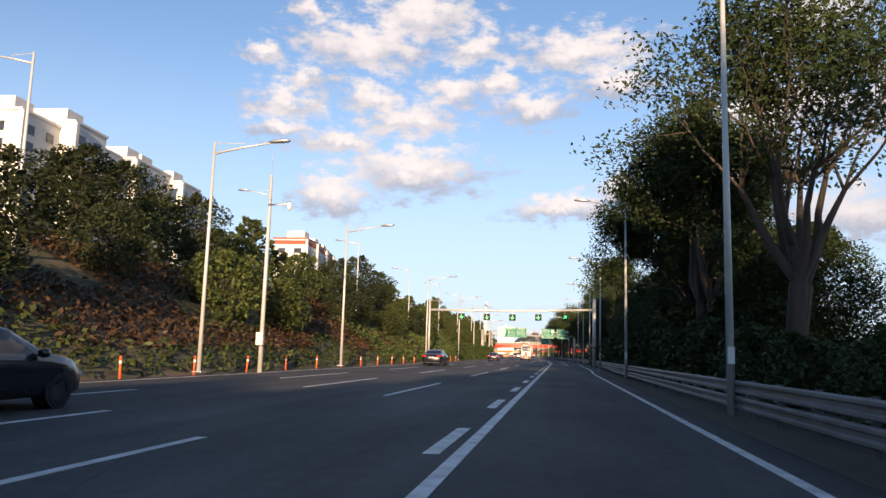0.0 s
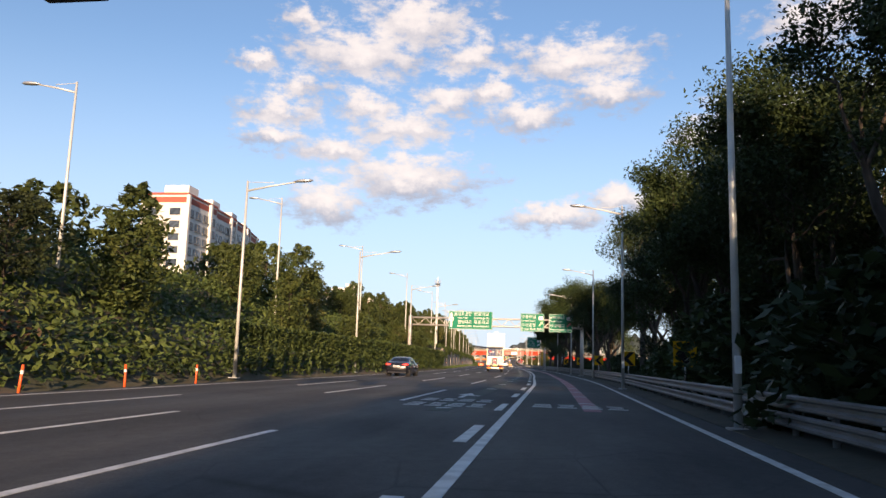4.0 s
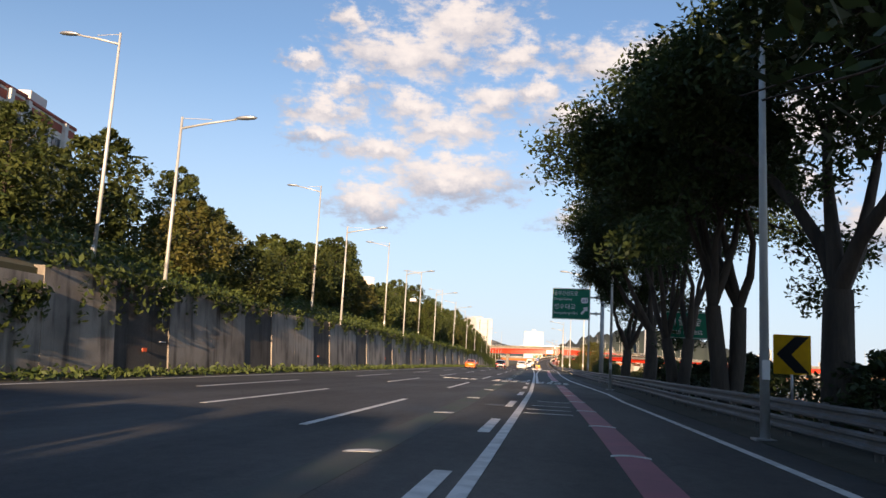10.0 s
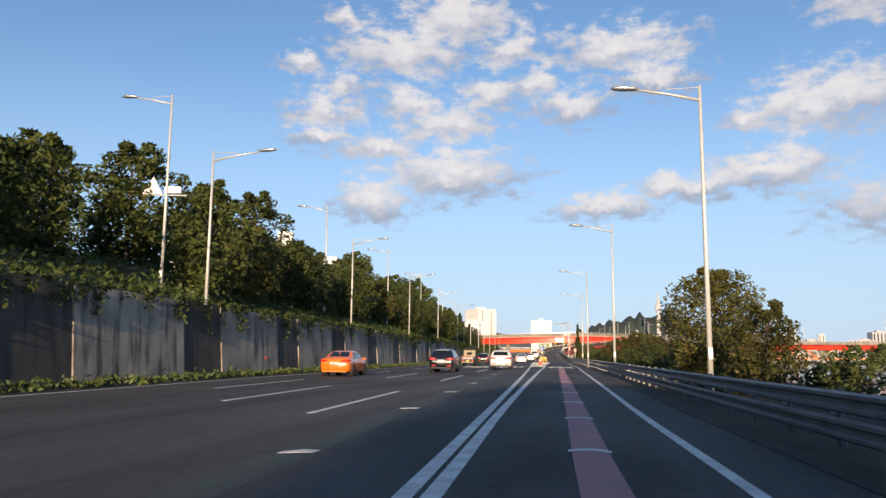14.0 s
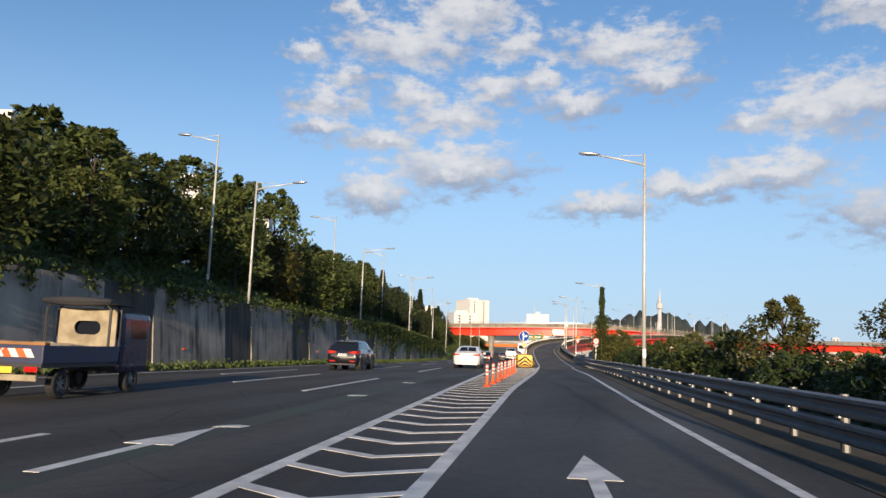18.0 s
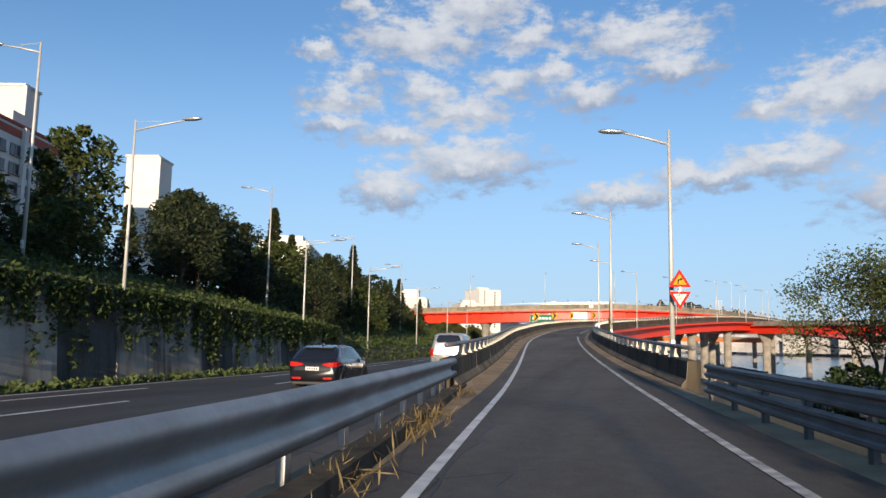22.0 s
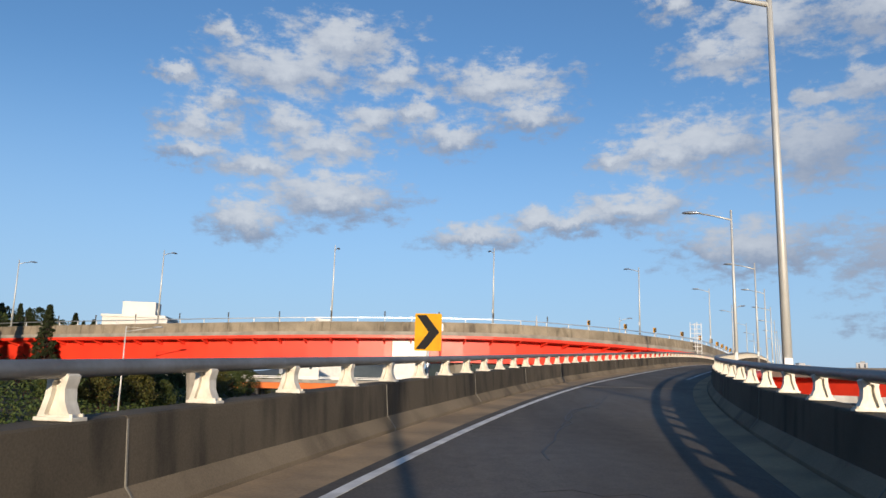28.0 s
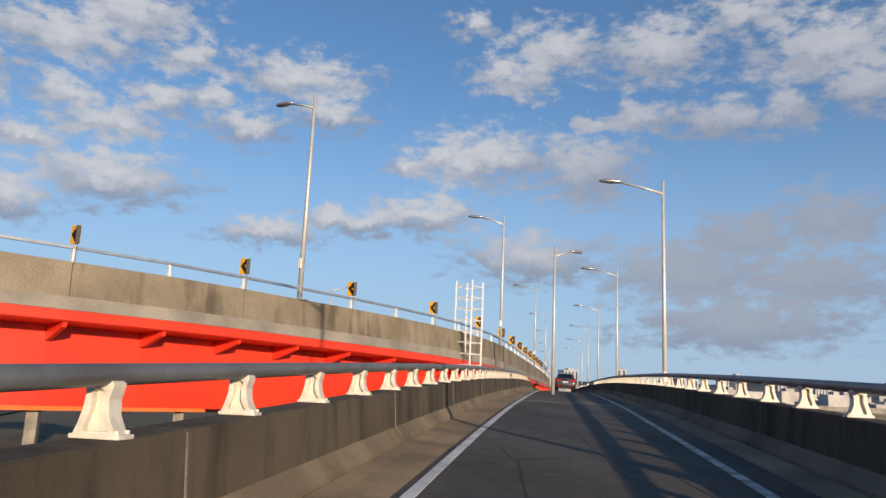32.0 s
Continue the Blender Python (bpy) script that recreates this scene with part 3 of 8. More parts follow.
# ---- ground: one sheet with the wooded bank, the road bench, the river bed and the far shore ----
def bank(u, y):
    """Height of the ground at u metres to the right of the reference line."""
    rise = lerp(y, [(-50, 1.0), (150, 1.0), (188, 0.9), (196, 0.0), (424, 0.0), (434, 0.7), (500, 0.6), (700, 0.25), (900, 0.0)])
    if u < -13.4:
        d = -13.4 - u
        slope = lerp(d, [(0, -0.05), (2, 1.2), (9, 5.6), (14, 6.6), (24, 7.2), (40, 12), (80, 16), (200, 12), (500, 6), (2500, 4)])
        wall = lerp(d, [(0, 0.05), (1.35, 0.15), (1.6, 3.3), (6, 5.2), (14, 6.8), (24, 7.2), (40, 12), (80, 16), (200, 12), (500, 6), (2500, 4)])
        if y > 424:
            slope = lerp(d, [(0, -0.05), (3, 0.8), (12, 5.0), (20, 6.5), (40, 11), (80, 15), (200, 12), (500, 6), (2500, 4)]) * lerp(y, [(430, 1), (600, 0.8), (800, 0.4), (1500, 0.3)])
        low = road_z(-13.4, y) * lerp(d, [(1.35, 1.0), (1.6, 0.0)])
        return low + (wall * (1.0 if y < 430 else lerp(y, [(430, 1.0), (480, 0.62)])) if 190 < y < 480 else slope)
    if u < 8.5:
        return road_z(u, y) - (0.12 if y < 400 else 0.35)
    d = u - 8.5
    return lerp(d, [(0, -0.12), (5, -0.6), (16, -4.2), (24, -6.0), (30, -7.5), (900, -7.5), (940, -5), (1000, 1.0), (2500, 4)])


def build_ground():
    us = [-4000, -2000, -900, -500, -250, -150, -100, -75, -55, -45, -38, -32, -27.4, -23, -19.4, -17, -15.2, -15.0, -14.75, -14.4, -13.4, -10, -5, 0, 5, 8.5, 10.5, 12.5, 17, 22.5, 27, 32.5, 38.5, 60, 120, 300, 600, 908, 950, 1010, 1500, 4000]
    ys = [-1500, -500, -200] + [-100 + 8 * i for i in range(130)] + [1000, 1150, 1400, 1800, 2500, 4500]
    vs, fs = [], []
    for y in ys:
        ym = min(max(y, -100), 940)
        for u in us:
            x = M0(ym) + u
            j = noise.noise(Vector((x * 0.08, y * 0.08, 0))) * (0.5 if -60 < u < -17 else 0.0)
            vs.append((x, y, bank(u, y) + j))
    w = len(us)
    for i in range(len(ys) - 1):
        for k in range(w - 1):
            a = i * w + k
            fs.append((a, a + 1, a + w + 1, a + w))
    me = bpy.data.meshes.new("ground")
    me.from_pydata(vs, [], fs)
    return tagged(mesh_part("ground", me, M_DIRT), "earth bank and verge under trees and creepers", "ground", kind="structure")


build_ground()
bm = BM()
bx(bm, (1500, 1400, -6.6), (2940, 6000, 0.4))
tagged(part("water", bm, M_WATER), "wide grey-blue river beyond the trees", "river", kind="structure")

# carriageways
bm = BM()
loft(bm, [[(M0(y) - 13.6, y, -0.1 + road_z(-13.6, y)), (M0(y) - 13.6, y, road_z(-13.6, y))] + [(M0(y) + u, y, 0.012 + road_z(u, y)) for u in (-13.3, -9, -3.45, 0)] + [(M0(y) + w, y, 0.012), (M0(y) + w, y, -0.1)]
          for y, w in [(y, lerp(y, [(-100, 7.2), (385, 7.9), (398, 8.2), (403, 8.2), (404, 1.9), (900, 1.9)])) for y in list(range(-100, 403, 4)) + [403, 404] + list(range(408, 900, 4))]])
road = tagged(part("road", bm, M_ASPH), "dark grey worn asphalt carriageway of the expressway", "road", kind="structure")
ramp_i = ramp_between(397, 2000)
ramp_line = [(RAMP_PTS[i], RAMP_SIDE[i]) for i in ramp_i]
ramp_road = tagged(ribbon("ramp_road", ramp_line, [(-3.0, -0.3), (-3.0, 0.016), (3.0, 0.016), (3.0, -0.3)], M_ASPH2),
                   "cracked grey asphalt of the climbing ramp", "road", kind="structure")


# ---- road paint ----
def stripe(name, line, width, material, parent, label="", lift=0.018):
    return ribbon(name, [(p + Vector((0, 0, lift)), s) for p, s in line], [(-width / 2, -0.004), (-width / 2, 0.002), (width / 2, 0.002), (width / 2, -0.004)], material, parent, label)


def off_line(fn, y0, y1, step=4.0):
    n = max(1, int(round((y1 - y0) / step)))
    ys = [y0 + (y1 - y0) * i / n for i in range(n + 1)]
    return [(Vector((fn(y), y, 0)), Vector((1, 0, 0))) for y in ys]


for off in (-3.45, -6.7, -9.75):
    for y in range(-80, 820, 20):
        yy = y + (3 if off == -6.7 else 9 if off < -9 else 0)
        stripe("lane_dash", main_line(off, yy, yy + 9.5, 5), 0.14, M_PAINT, road)
stripe("edge_line", main_line(-12.7, -100, 800, 8), 0.14, M_PAINT, road)
SOLID = lambda y: lerp(y, [(122, 0.0), (140, -0.32), (185, -0.30), (204, -0.17), (221, 0.03), (330, 0.06), (366, 0.0)])


def shifted(off, y0, y1, step):
    """Points of the solid line between the through lanes and the exit lane, set off sideways."""
    n = max(1, int(round((y1 - y0) / step)))
    ys = [y0 + (y1 - y0) * i / n for i in range(n + 1)]
    return [(Vector((M0(y) + SOLID(y) + off, y, 0)), Vector((math.cos(radians(mhead(y))), math.sin(radians(mhead(y))), 0))) for y in ys]


stripe("solid_line", shifted(0, -60, 366, 4), 0.17, M_PAINT, road)
for y in range(-32, 245, 8):
    stripe("short_dash", shifted(-0.34, y + 1, y + 4.2, 3.2), 0.20, M_PAINT, road)
GORE_R = lambda y: lerp(y, [(236, M0(236) + 0.3), (281, M0(281) + 0.3), (300, M0(300) + 0.55), (329, -12.63), (340, -13.2), (365, -15.0), (385, -16.0), (403, -17.2)])
PINK = lambda y: M0(y) + lerp(y, [(100, 2.1), (123, 2.0), (141, 1.82), (153, 1.67), (181, 1.69), (200, 1.68), (219, 1.63), (250, 1.65), (273, 1.76), (320, 2.6), (332, 2.9), (343, 3.05)])
stripe("solid_line", off_line(GORE_R, 236, 403), 0.18, M_PAINT, road)
stripe("solid_line", main_line(0, 366, 398, 4), 0.17, M_PAINT, road)
stripe("edge_line", off_line(EDGE, -100, 404), 0.15, M_PAINT, road)
stripe("pink_guide_band", off_line(PINK, 98, 234.5), 0.46, M_PINK, road, "faded pink guide band", 0.016)
stripe("pink_guide_band", off_line(PINK, 246, 339.5), 0.46, M_PINK, road, "faded pink guide band", 0.016)
for k in range(47):
    y = 102 + 5.1 * k
    if 234 < y < 247 or y > 339:
        continue
    bm = BM()
    loft(bm, [[(PINK(y) + dx, y - 0.22 * (dx / 0.27) ** 2 + 0.1 + dy, z) for dy, z in ((-0.09, 0.018), (-0.09, 0.023), (0.09, 0.023), (0.09, 0.018))] for dx in (-0.27, -0.14, 0, 0.14, 0.27)])
    part("band_tick", bm, M_PAINT, road)
for k in range(43):
    y = 345.8 + 1.22 * k
    a, b = M0(y) + 0.1, GORE_R(y) - 0.1
    c = a + 0.52 * (b - a)
    bm = BM()
    loft(bm, [[(px, y + py + d, z) for d, z in ((0, 0.018), (0, 0.024), (0.2, 0.024), (0.2, 0.018))] for px, py in ((a, 0.1), (c, -0.3), (b, 0.3))])
    part("gore_hatch", bm, M_PAINT, road)
for k in range(36):
    y = 97 + 7.7 * k
    bm = BM()
    x = M0(y) - 1.75
    h = mhead(y)
    plate(bm, [(-0.2, 0), (-0.18, 0.2), (0.02, 0.42), (0.22, 0.36), (0.18, 0.14), (0.0, 0.1)], 0.0, 0.005, pose(x, y, 0.02 + road_z(-1.75, y), -90, 0, h))
    part("guide_arrow_mark", bm, M_PAINT, road)
stripe("green_guide_band", main_line(-1.75, 96, 372, 4), 0.55, M_GREENP, road, "worn green guide band", 0.014)

# ---- gantries, lamps and rails ----
def lamp(name, label, h, arm, x, y, z, yaw, group, tie=True):
    """A tapered lamp pole; its arm reaches to local -x, turned by yaw."""
    t = thing(name, label, "street lamp", pose(x, y, z, 0, 0, yaw), group)
    bm = BM()
    tube(bm, [(0, 0, 0), (0, 0, h * 0.5), (0, 0, h)], [0.092, 0.072, 0.05], 10)
    part("pole", bm, M_POLE, t, smooth=True)
    bm = BM()
    bx(bm, (0, 0, 0.02), (0.42, 0.42, 0.04), bevel=0.01)
    part("base_plate", bm, M_GALV, t)
    bm = BM()
    bx(bm, (0, -0.1, 1.3), (0.14, 0.05, 0.36), bevel=0.01)
    part("junction_cover", bm, M_WHITE, t)
    bm = BM()
    tube(bm, [(0, 0, h - 0.5), (-arm * 0.5, 0, h - 0.26), (-arm, 0, h - 0.08)], [0.05, 0.042, 0.035], 8)
    part("arm", bm, M_POLE, t, smooth=True)
    if tie:
        bm = BM()
        tube(bm, [(0, 0, h - 0.06), (-arm * 0.55, 0, h - 0.1)], 0.015, 5)
        part("tie_rod", bm, M_POLE, t)
    bm = BM()
    loft(bm, [[(-arm - x0, w * c, h - 0.06 + d + 0.09 * s * w / 0.16) for c, s in [(math.cos(a), math.sin(a)) for a in [k * math.pi / 4 for k in range(8)]]]
              for x0, w, d in ((-0.1, 0.05, 0.0), (0.12, 0.13, 0.03), (0.45, 0.16, 0.05), (0.72, 0.13, 0.06), (0.85, 0.04, 0.06))])
    part("lamp_head", bm, M_GALV, t, "flat oval lamp head", True)
    return t


first = lamp("street_lamp", "tall grey tapered lamp pole with one arm beside the guardrail", 10.0, 2.0, 0, -200, 0, 0, "guardrail lamps")
for x, y in ((3.6, 17.0), (3.6, 42.8), (3.55, 68.6), (3.6, 93.6), (3.6, 119.3), (3.5, 148.4), (2.1, 174.6), (0.6, 203.2), (-1.7, 231.0), (-3.2, 260.0), (-4.15, 290.4), (-6.75, 317.0), (-9.1, 345.4), (-10.5, 374.6)):
    copy_thing(first, pose(x, y, 0.02, 0, 0, mhead(y)))
first.matrix_basis = pose(3.6, -9.0, 0.0)

pl = None
for y in (-24, 2, 28.3, 48.4, 81.5, 111, 134, 160, 187, 215.5, 243.9, 272, 298.8, 327.2, 356.6, 384.2, 414.6, 445, 470, 491, 520, 552, 585):
    u = lerp(y, [(30, -12.9), (82, -13.2), (134, -13.8), (187, -14.2), (215, -14.8), (243, -15.0), (700, -15.2)])
    zb = lerp(y, [(190, 0.15), (215, 1.25), (243, 1.8), (445, 1.8), (470, -0.3)])
    m = pose(M0(y) + u, y, zb, 0, 0, 180 + mhead(y))
    if pl is None:
        pl = lamp("street_lamp", "slender grey lamp pole leaning over the road from the bank", 9.35, 2.4, 0, 0, 0, 0, "bank lamps")
        pl.matrix_basis = m
    else:
        copy_thing(pl, m)
ph = None
for y in (2, 27.5, 54.5, 80.4, 107.5, 133, 159.2, 186.5, 214.6, 242.5, 270.8, 298.7, 327.7, 356, 384.3, 414.2, 442.8, 473, 500, 530):
    x = lerp(y, [(27, -22.1), (80, -22.1), (133, -21.3), (186, -21.6), (214, -22.3), (242, -23.8), (271, -26.1), (298, -28.6), (356, -33.8), (414, -39.3), (473, -45.8), (530, -51)])
    m = pose(x, y, lerp(y, [(110, 13.2), (159, 13.7), (243, 14.0), (356, 14.2), (443, 14.2), (530, 13.4)]) - 10.4, 0, 0, mhead(y))
    if ph is None:
        ph = lamp("street_lamp", "thin grey lamp pole of the upper road among the trees", 10.5, 1.9, 0, 0, 0, 0, "upper road lamps")
        ph.matrix_basis = m
    else:
        copy_thing(ph, m)

# guardrail: two beams on posts
GR = lambda y: (EDGE(y) + lerp(y, [(-100, 1.35), (140, 1.35), (200, 1.5), (250, 1.9), (330, 1.5), (404, 1.35)]))
rail_line = [(Vector((GR(y), y, 0)), Vector((1, 0, 0))) for y in range(-60, 405, 2)] + [(RAMP_PTS[i] + RAMP_SIDE[i] * 2.75, RAMP_SIDE[i]) for i in ramp_between(405.5, 432)]
WB = [(u, v * 0.86) for u, v in [(-0.04, -0.155), (-0.085, -0.12), (-0.085, -0.07), (-0.03, -0.03), (-0.03, 0.03), (-0.085, 0.07), (-0.085, 0.12), (-0.04, 0.155), (-0.025, 0.155), (-0.07, 0.115), (-0.07, 0.075), (-0.015, 0.03), (-0.015, -0.03), (-0.07, -0.07), (-0.07, -0.115), (-0.025, -0.155)]]
guard = thing("guardrail", "weathered steel guardrail with two corrugated beams on posts", "guardrail")
ribbon("upper_beam", [(p + Vector((0, 0, 0.67)), s) for p, s in rail_line], WB, M_GALVD, guard)
ribbon("lower_beam", [(p + Vector((0, 0, 0.34)), s) for p, s in rail_line], WB, M_GALVD, guard)
bm = BM()
tube(bm, [(0.06, 0, -0.12), (0.06, 0, 0.82)], 0.06, 8)
gp = part("post", bm, M_GALVD, guard)
bm = BM()
bx(bm, (-0.02, 0, 0.55), (0.06, 0.09, 0.09), bevel=0.015)
gb = part("spacer_block", bm, M_GALV, guard, "pale steel spacer block")
for k, (p, s) in enumerate(rail_line):
    for src in (gp, gb):
        o = src if k == 0 else new(src.name.split(".")[0], src.data)
        o.parent = guard
        o.location = p
gb["label"] = "pale steel spacer block"

# earth verge between edge line and guardrail, its colour darkened for roadside shade
verge = tagged(ribbon("verge", [(Vector((GR(y), y, 0.0)), Vector((1, 0, 0))) for y in range(-60, 405, 3)], [(-0.75, -0.05), (-0.72, 0.03), (-0.3, 0.07), (0.6, 0.10), (2.6, 0.02), (2.6, -0.4)], M_VERGE), "earth verge with dry grass under the guardrail, shade put into its colour", "verge", kind="structure")
# gantry with lane signals
def lane_signals():
    g = thing("signal_gantry", "pale steel gantry with five lane signals over the road", "gantry")
    y = 84.5
    bm = BM()
    tube(bm, [(3.72, y, -0.1), (3.72, y, 7.55)], [0.22, 0.17], 12)
    part("post", bm, M_POLE, g, smooth=True)
    bm = BM()
    tube(bm, [(-14.6, y, -0.1), (-14.6, y, 7.2)], [0.15, 0.12], 12)
    part("post", bm, M_POLE, g, smooth=True)
    bm = BM()
    tube(bm, [(-14.6, y, 6.0), (-10.0, y, 5.99), (-5.4, y, 6.02), (3.95, y, 6.32)], 0.115, 10)
    part("beam", bm, M_POLE, g, smooth=True)
    for x in (-9.2, -1.7):
        bm = BM()
        for dx in (-0.2, 0.2):
            tube(bm, [(x + dx - 0.05, y, 6.0 + 0.022 * max(0, x + 5.4)), (x + dx + 0.05, y, 6.0 + 0.022 * max(0, x + 5.4))], 0.2, 12)
        part("flange", bm, M_GALV, g)
    for x0, z0_, x1, z1_ in ((3.72, 7.45, -4.4, 6.1), (3.72, 7.4, -1.0, 6.2), (3.72, 7.35, 0.6, 6.25), (-14.6, 7.1, -6.4, 6.08), (-14.6, 7.05, -9.6, 6.05)):
        bm = BM()
        tube(bm, [(x0, y, z0_), (x1, y, z1_)], 0.016, 5)
        part("stay_cable", bm, M_GALV, g)
    bm = BM()
    tube(bm, [(3.72, y, 7.5), (3.72, y, 9.0)], 0.025, 6)
    part("lightning_rod", bm, M_GALV, g)
    for k, x in enumerate((-10.9, -8.05, -5.2, -2.35, 0.55)):
        zc = 5.28 + 0.025 * max(0, x + 5.4)
        bm = BM()
        bx(bm, (x, y - 0.25, zc), (0.72, 0.3, 0.72), bevel=0.03)
        box = part("signal_box", bm, M_DARK, g)
        bm = BM()
        bx(bm, (x, y - 0.408, zc), (0.58, 0.012, 0.58))
        part("screen", bm, M_BLACK, box)
        bm = BM()
        tube(bm, [(x, y - 0.1, zc + 0.34), (x, y - 0.02, zc + 0.7)], 0.035, 6)
        part("hanger", bm, M_GALV, g)
        bm = BM()
        arrow = [(-0.045, 0.24), (0.045, 0.24), (0.045, -0.1), (0.17, 0.03), (0.22, -0.03), (0, -0.25), (-0.22, -0.03), (-0.17, 0.03), (-0.045, -0.1)]
        plate(bm, arrow, -0.006, 0.006, pose(x, y - 0.42, zc, 0, 225 if k == 4 else 0, 0))
        part("arrow", bm, M_ARROW, box, "lit green arrow")


M_ARROW = bpy.data.materials.new("lit_green_arrow")
M_ARROW.use_nodes = True
M_ARROW.node_tree.nodes["Principled BSDF"].inputs["Base Color"].default_value = (0.02, 0.3, 0.12, 1)
M_ARROW.node_tree.nodes["Principled BSDF"].inputs["Emission Color"].default_value = (0.03, 0.9, 0.3, 1)
M_ARROW.node_tree.nodes["Principled BSDF"].inputs["Emission Strength"].default_value = 0.8

# retaining wall on the bank, in cast panels
wall = thing("retaining_wall", "rain-streaked concrete retaining wall topped by creepers", "wall", kind="structure")
for k in range(72):
    y0 = 192 + 4 * k
    a, b = Vector((M0(y0) - 14.75, y0, 0)), Vector((M0(y0 + 3.98) - 14.75, y0 + 3.98, 0))
    top = 3.45 + 0.25 * noise.noise(Vector((y0 * 0.02, 0, 3))) - 1.3 * max(0, (y0 - 430) / 50)
    if y0 < 208:
        top *= 0.6 + 0.4 * (y0 - 192) / 16
    bm = BM()
    # every third panel is set back and takes the darker concrete
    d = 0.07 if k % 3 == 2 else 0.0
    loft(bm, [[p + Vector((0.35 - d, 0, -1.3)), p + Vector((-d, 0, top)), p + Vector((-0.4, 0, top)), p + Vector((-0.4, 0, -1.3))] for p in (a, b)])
    part("panel", bm, M_CONCR if d else M_CONCW, wall, "darker recessed panel" if d else "")
for y0 in range(214, 440, 23):
    t = thing("wall_reflector", "small orange reflector plate fixed to the retaining wall", "reflector", pose(M0(y0) - 14.52, y0, 0.95 + road_z(-13.4, y0)), "wall reflectors")
    bm = BM()
    bx(bm, (0, 0, 0), (0.03, 0.28, 0.14), bevel=0.008)
    part("plate", bm, M_ORG, t)
    bm = BM()
    bx(bm, (-0.06, 0, 0), (0.12, 0.06, 0.06))
    part("bracket", bm, M_GALVD, t)

# ---- ramp: parapets with cast posts and a pipe rail ----
JERSEY = [(0.13, -0.29), (0.13, 0.252), (0.16, 0.705), (0.18, 0.72), (0.46, 0.72), (0.48, 0.70), (0.48, -0.6), (0.3, -0.6)]
JERSEY_FOOT = [(0.0, -0.29), (0.0, 0.09), (0.128, 0.25), (0.128, -0.29)]

JOINT = [(-0.004, 0.0), (-0.004, 0.092), (0.122, 0.254), (0.155, 0.70), (0.168, 0.70), (0.135, 0.25), (0.008, 0.088), (0.008, 0.0)]


def inner_at(y, sgn):
    return lerp(y, [(433, 2.68), (470, 2.57)]) if sgn < 0 else lerp(y, [(433, 2.9), (470, 2.6), (520, 2.55), (570, 2.4)])


def off_in(i, sgn):
    """Inner face of the parapet from the lane's axis."""
    return inner_at(RAMP_PTS[i].y, sgn)


def parapet(idx, sgn, label):
    t = thing("parapet", label, "parapet", kind="structure")
    step = 3
    for k in range(0, len(idx) - 1, step):
        seg = idx[k:k + step + 1]
        line = [(RAMP_PTS[i] + RAMP_SIDE[i] * off_in(i, sgn) * sgn, RAMP_SIDE[i] * sgn) for i in seg]
        a = line[-1][0] - line[-2][0]
        line[-1] = (line[-1][0] - a * 0.008, line[-1][1])
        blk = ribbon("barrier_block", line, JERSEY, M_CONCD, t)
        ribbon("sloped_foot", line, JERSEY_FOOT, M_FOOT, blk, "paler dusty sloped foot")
        d = (line[1][0] - line[0][0]).normalized()
        ribbon("joint_seal", [(line[0][0] - d * 0.012, line[0][1]), (line[0][0] + d * 0.006, line[0][1])], JOINT, M_SEAL, blk, "pale weathered joint sealant")
    return t


LEFT_I, RIGHT_I = ramp_between(433, 700), ramp_between(434, 700)
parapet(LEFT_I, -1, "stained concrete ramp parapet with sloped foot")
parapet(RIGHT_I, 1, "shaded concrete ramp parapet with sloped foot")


def rail_post():
    """Cast post: a broad curved frame round a thin recessed web, its concave side to the road at local -x."""
    bm = BM()
    outer = [(-0.128, 0), (0.112, 0), (0.124, 0.02), (0.100, 0.08), (0.080, 0.15), (0.072, 0.22), (0.080, 0.285), (0.048, 0.31), (-0.048, 0.305), (-0.080, 0.28), (-0.060, 0.2), (-0.068, 0.12), (-0.100, 0.05)]
    inner = [(-0.072, 0.04), (0.056, 0.035), (0.068, 0.045), (0.056, 0.09), (0.040, 0.14), (0.032, 0.19), (0.036, 0.235), (0.024, 0.25), (-0.016, 0.25), (-0.032, 0.235), (-0.020, 0.18), (-0.024, 0.11), (-0.052, 0.06)]
    frame_ring(bm, outer, inner, -0.058, 0.058, Matrix.Identity(4))
    plate(bm, inner, -0.015, 0.015)
    bx(bm, (-0.005, 0, 0.0125), (0.28, 0.15, 0.025), bevel=0.006)
    for sy in (-0.05, 0.05):
        tube(bm, [(-0.115, sy, 0.02), (-0.115, sy, 0.045)], 0.016, 6)
    return bm


def pipe_rail(idx, sgn, label):
    t = thing("pipe_rail", label, "railing")
    base = 0.72
    line = [(RAMP_PTS[i] + RAMP_SIDE[i] * sgn * (off_in(i, sgn) + 0.31) + Vector((0, 0, base + 0.325)), RAMP_SIDE[i]) for i in idx]
    ribbon("pipe", line, [(0.062 * math.cos(a), 0.062 * math.sin(a)) for a in [k * math.pi / 5 for k in range(10)]], M_GALVD, t, "weathered grey steel pipe", smooth=True)
    src = None
    for q, side in zip(POST_PTS, POST_SIDE):
        if not RAMP_PTS[idx[1]].y < q.y < 640:
            continue
        p = q + side * sgn * (inner_at(q.y, sgn) + 0.32) + Vector((0, 0, base))
        rz = math.degrees(math.atan2(side.y * sgn, side.x * sgn))
        if src is None:
            src = part("post", rail_post(), M_CREAM, t, "cream cast post")
            o = src
        else:
            o = new("post", src.data)
            o.parent = t
            o["label"] = "cream cast post"
        o.matrix_basis = pose(*p, 0, 0, rz)


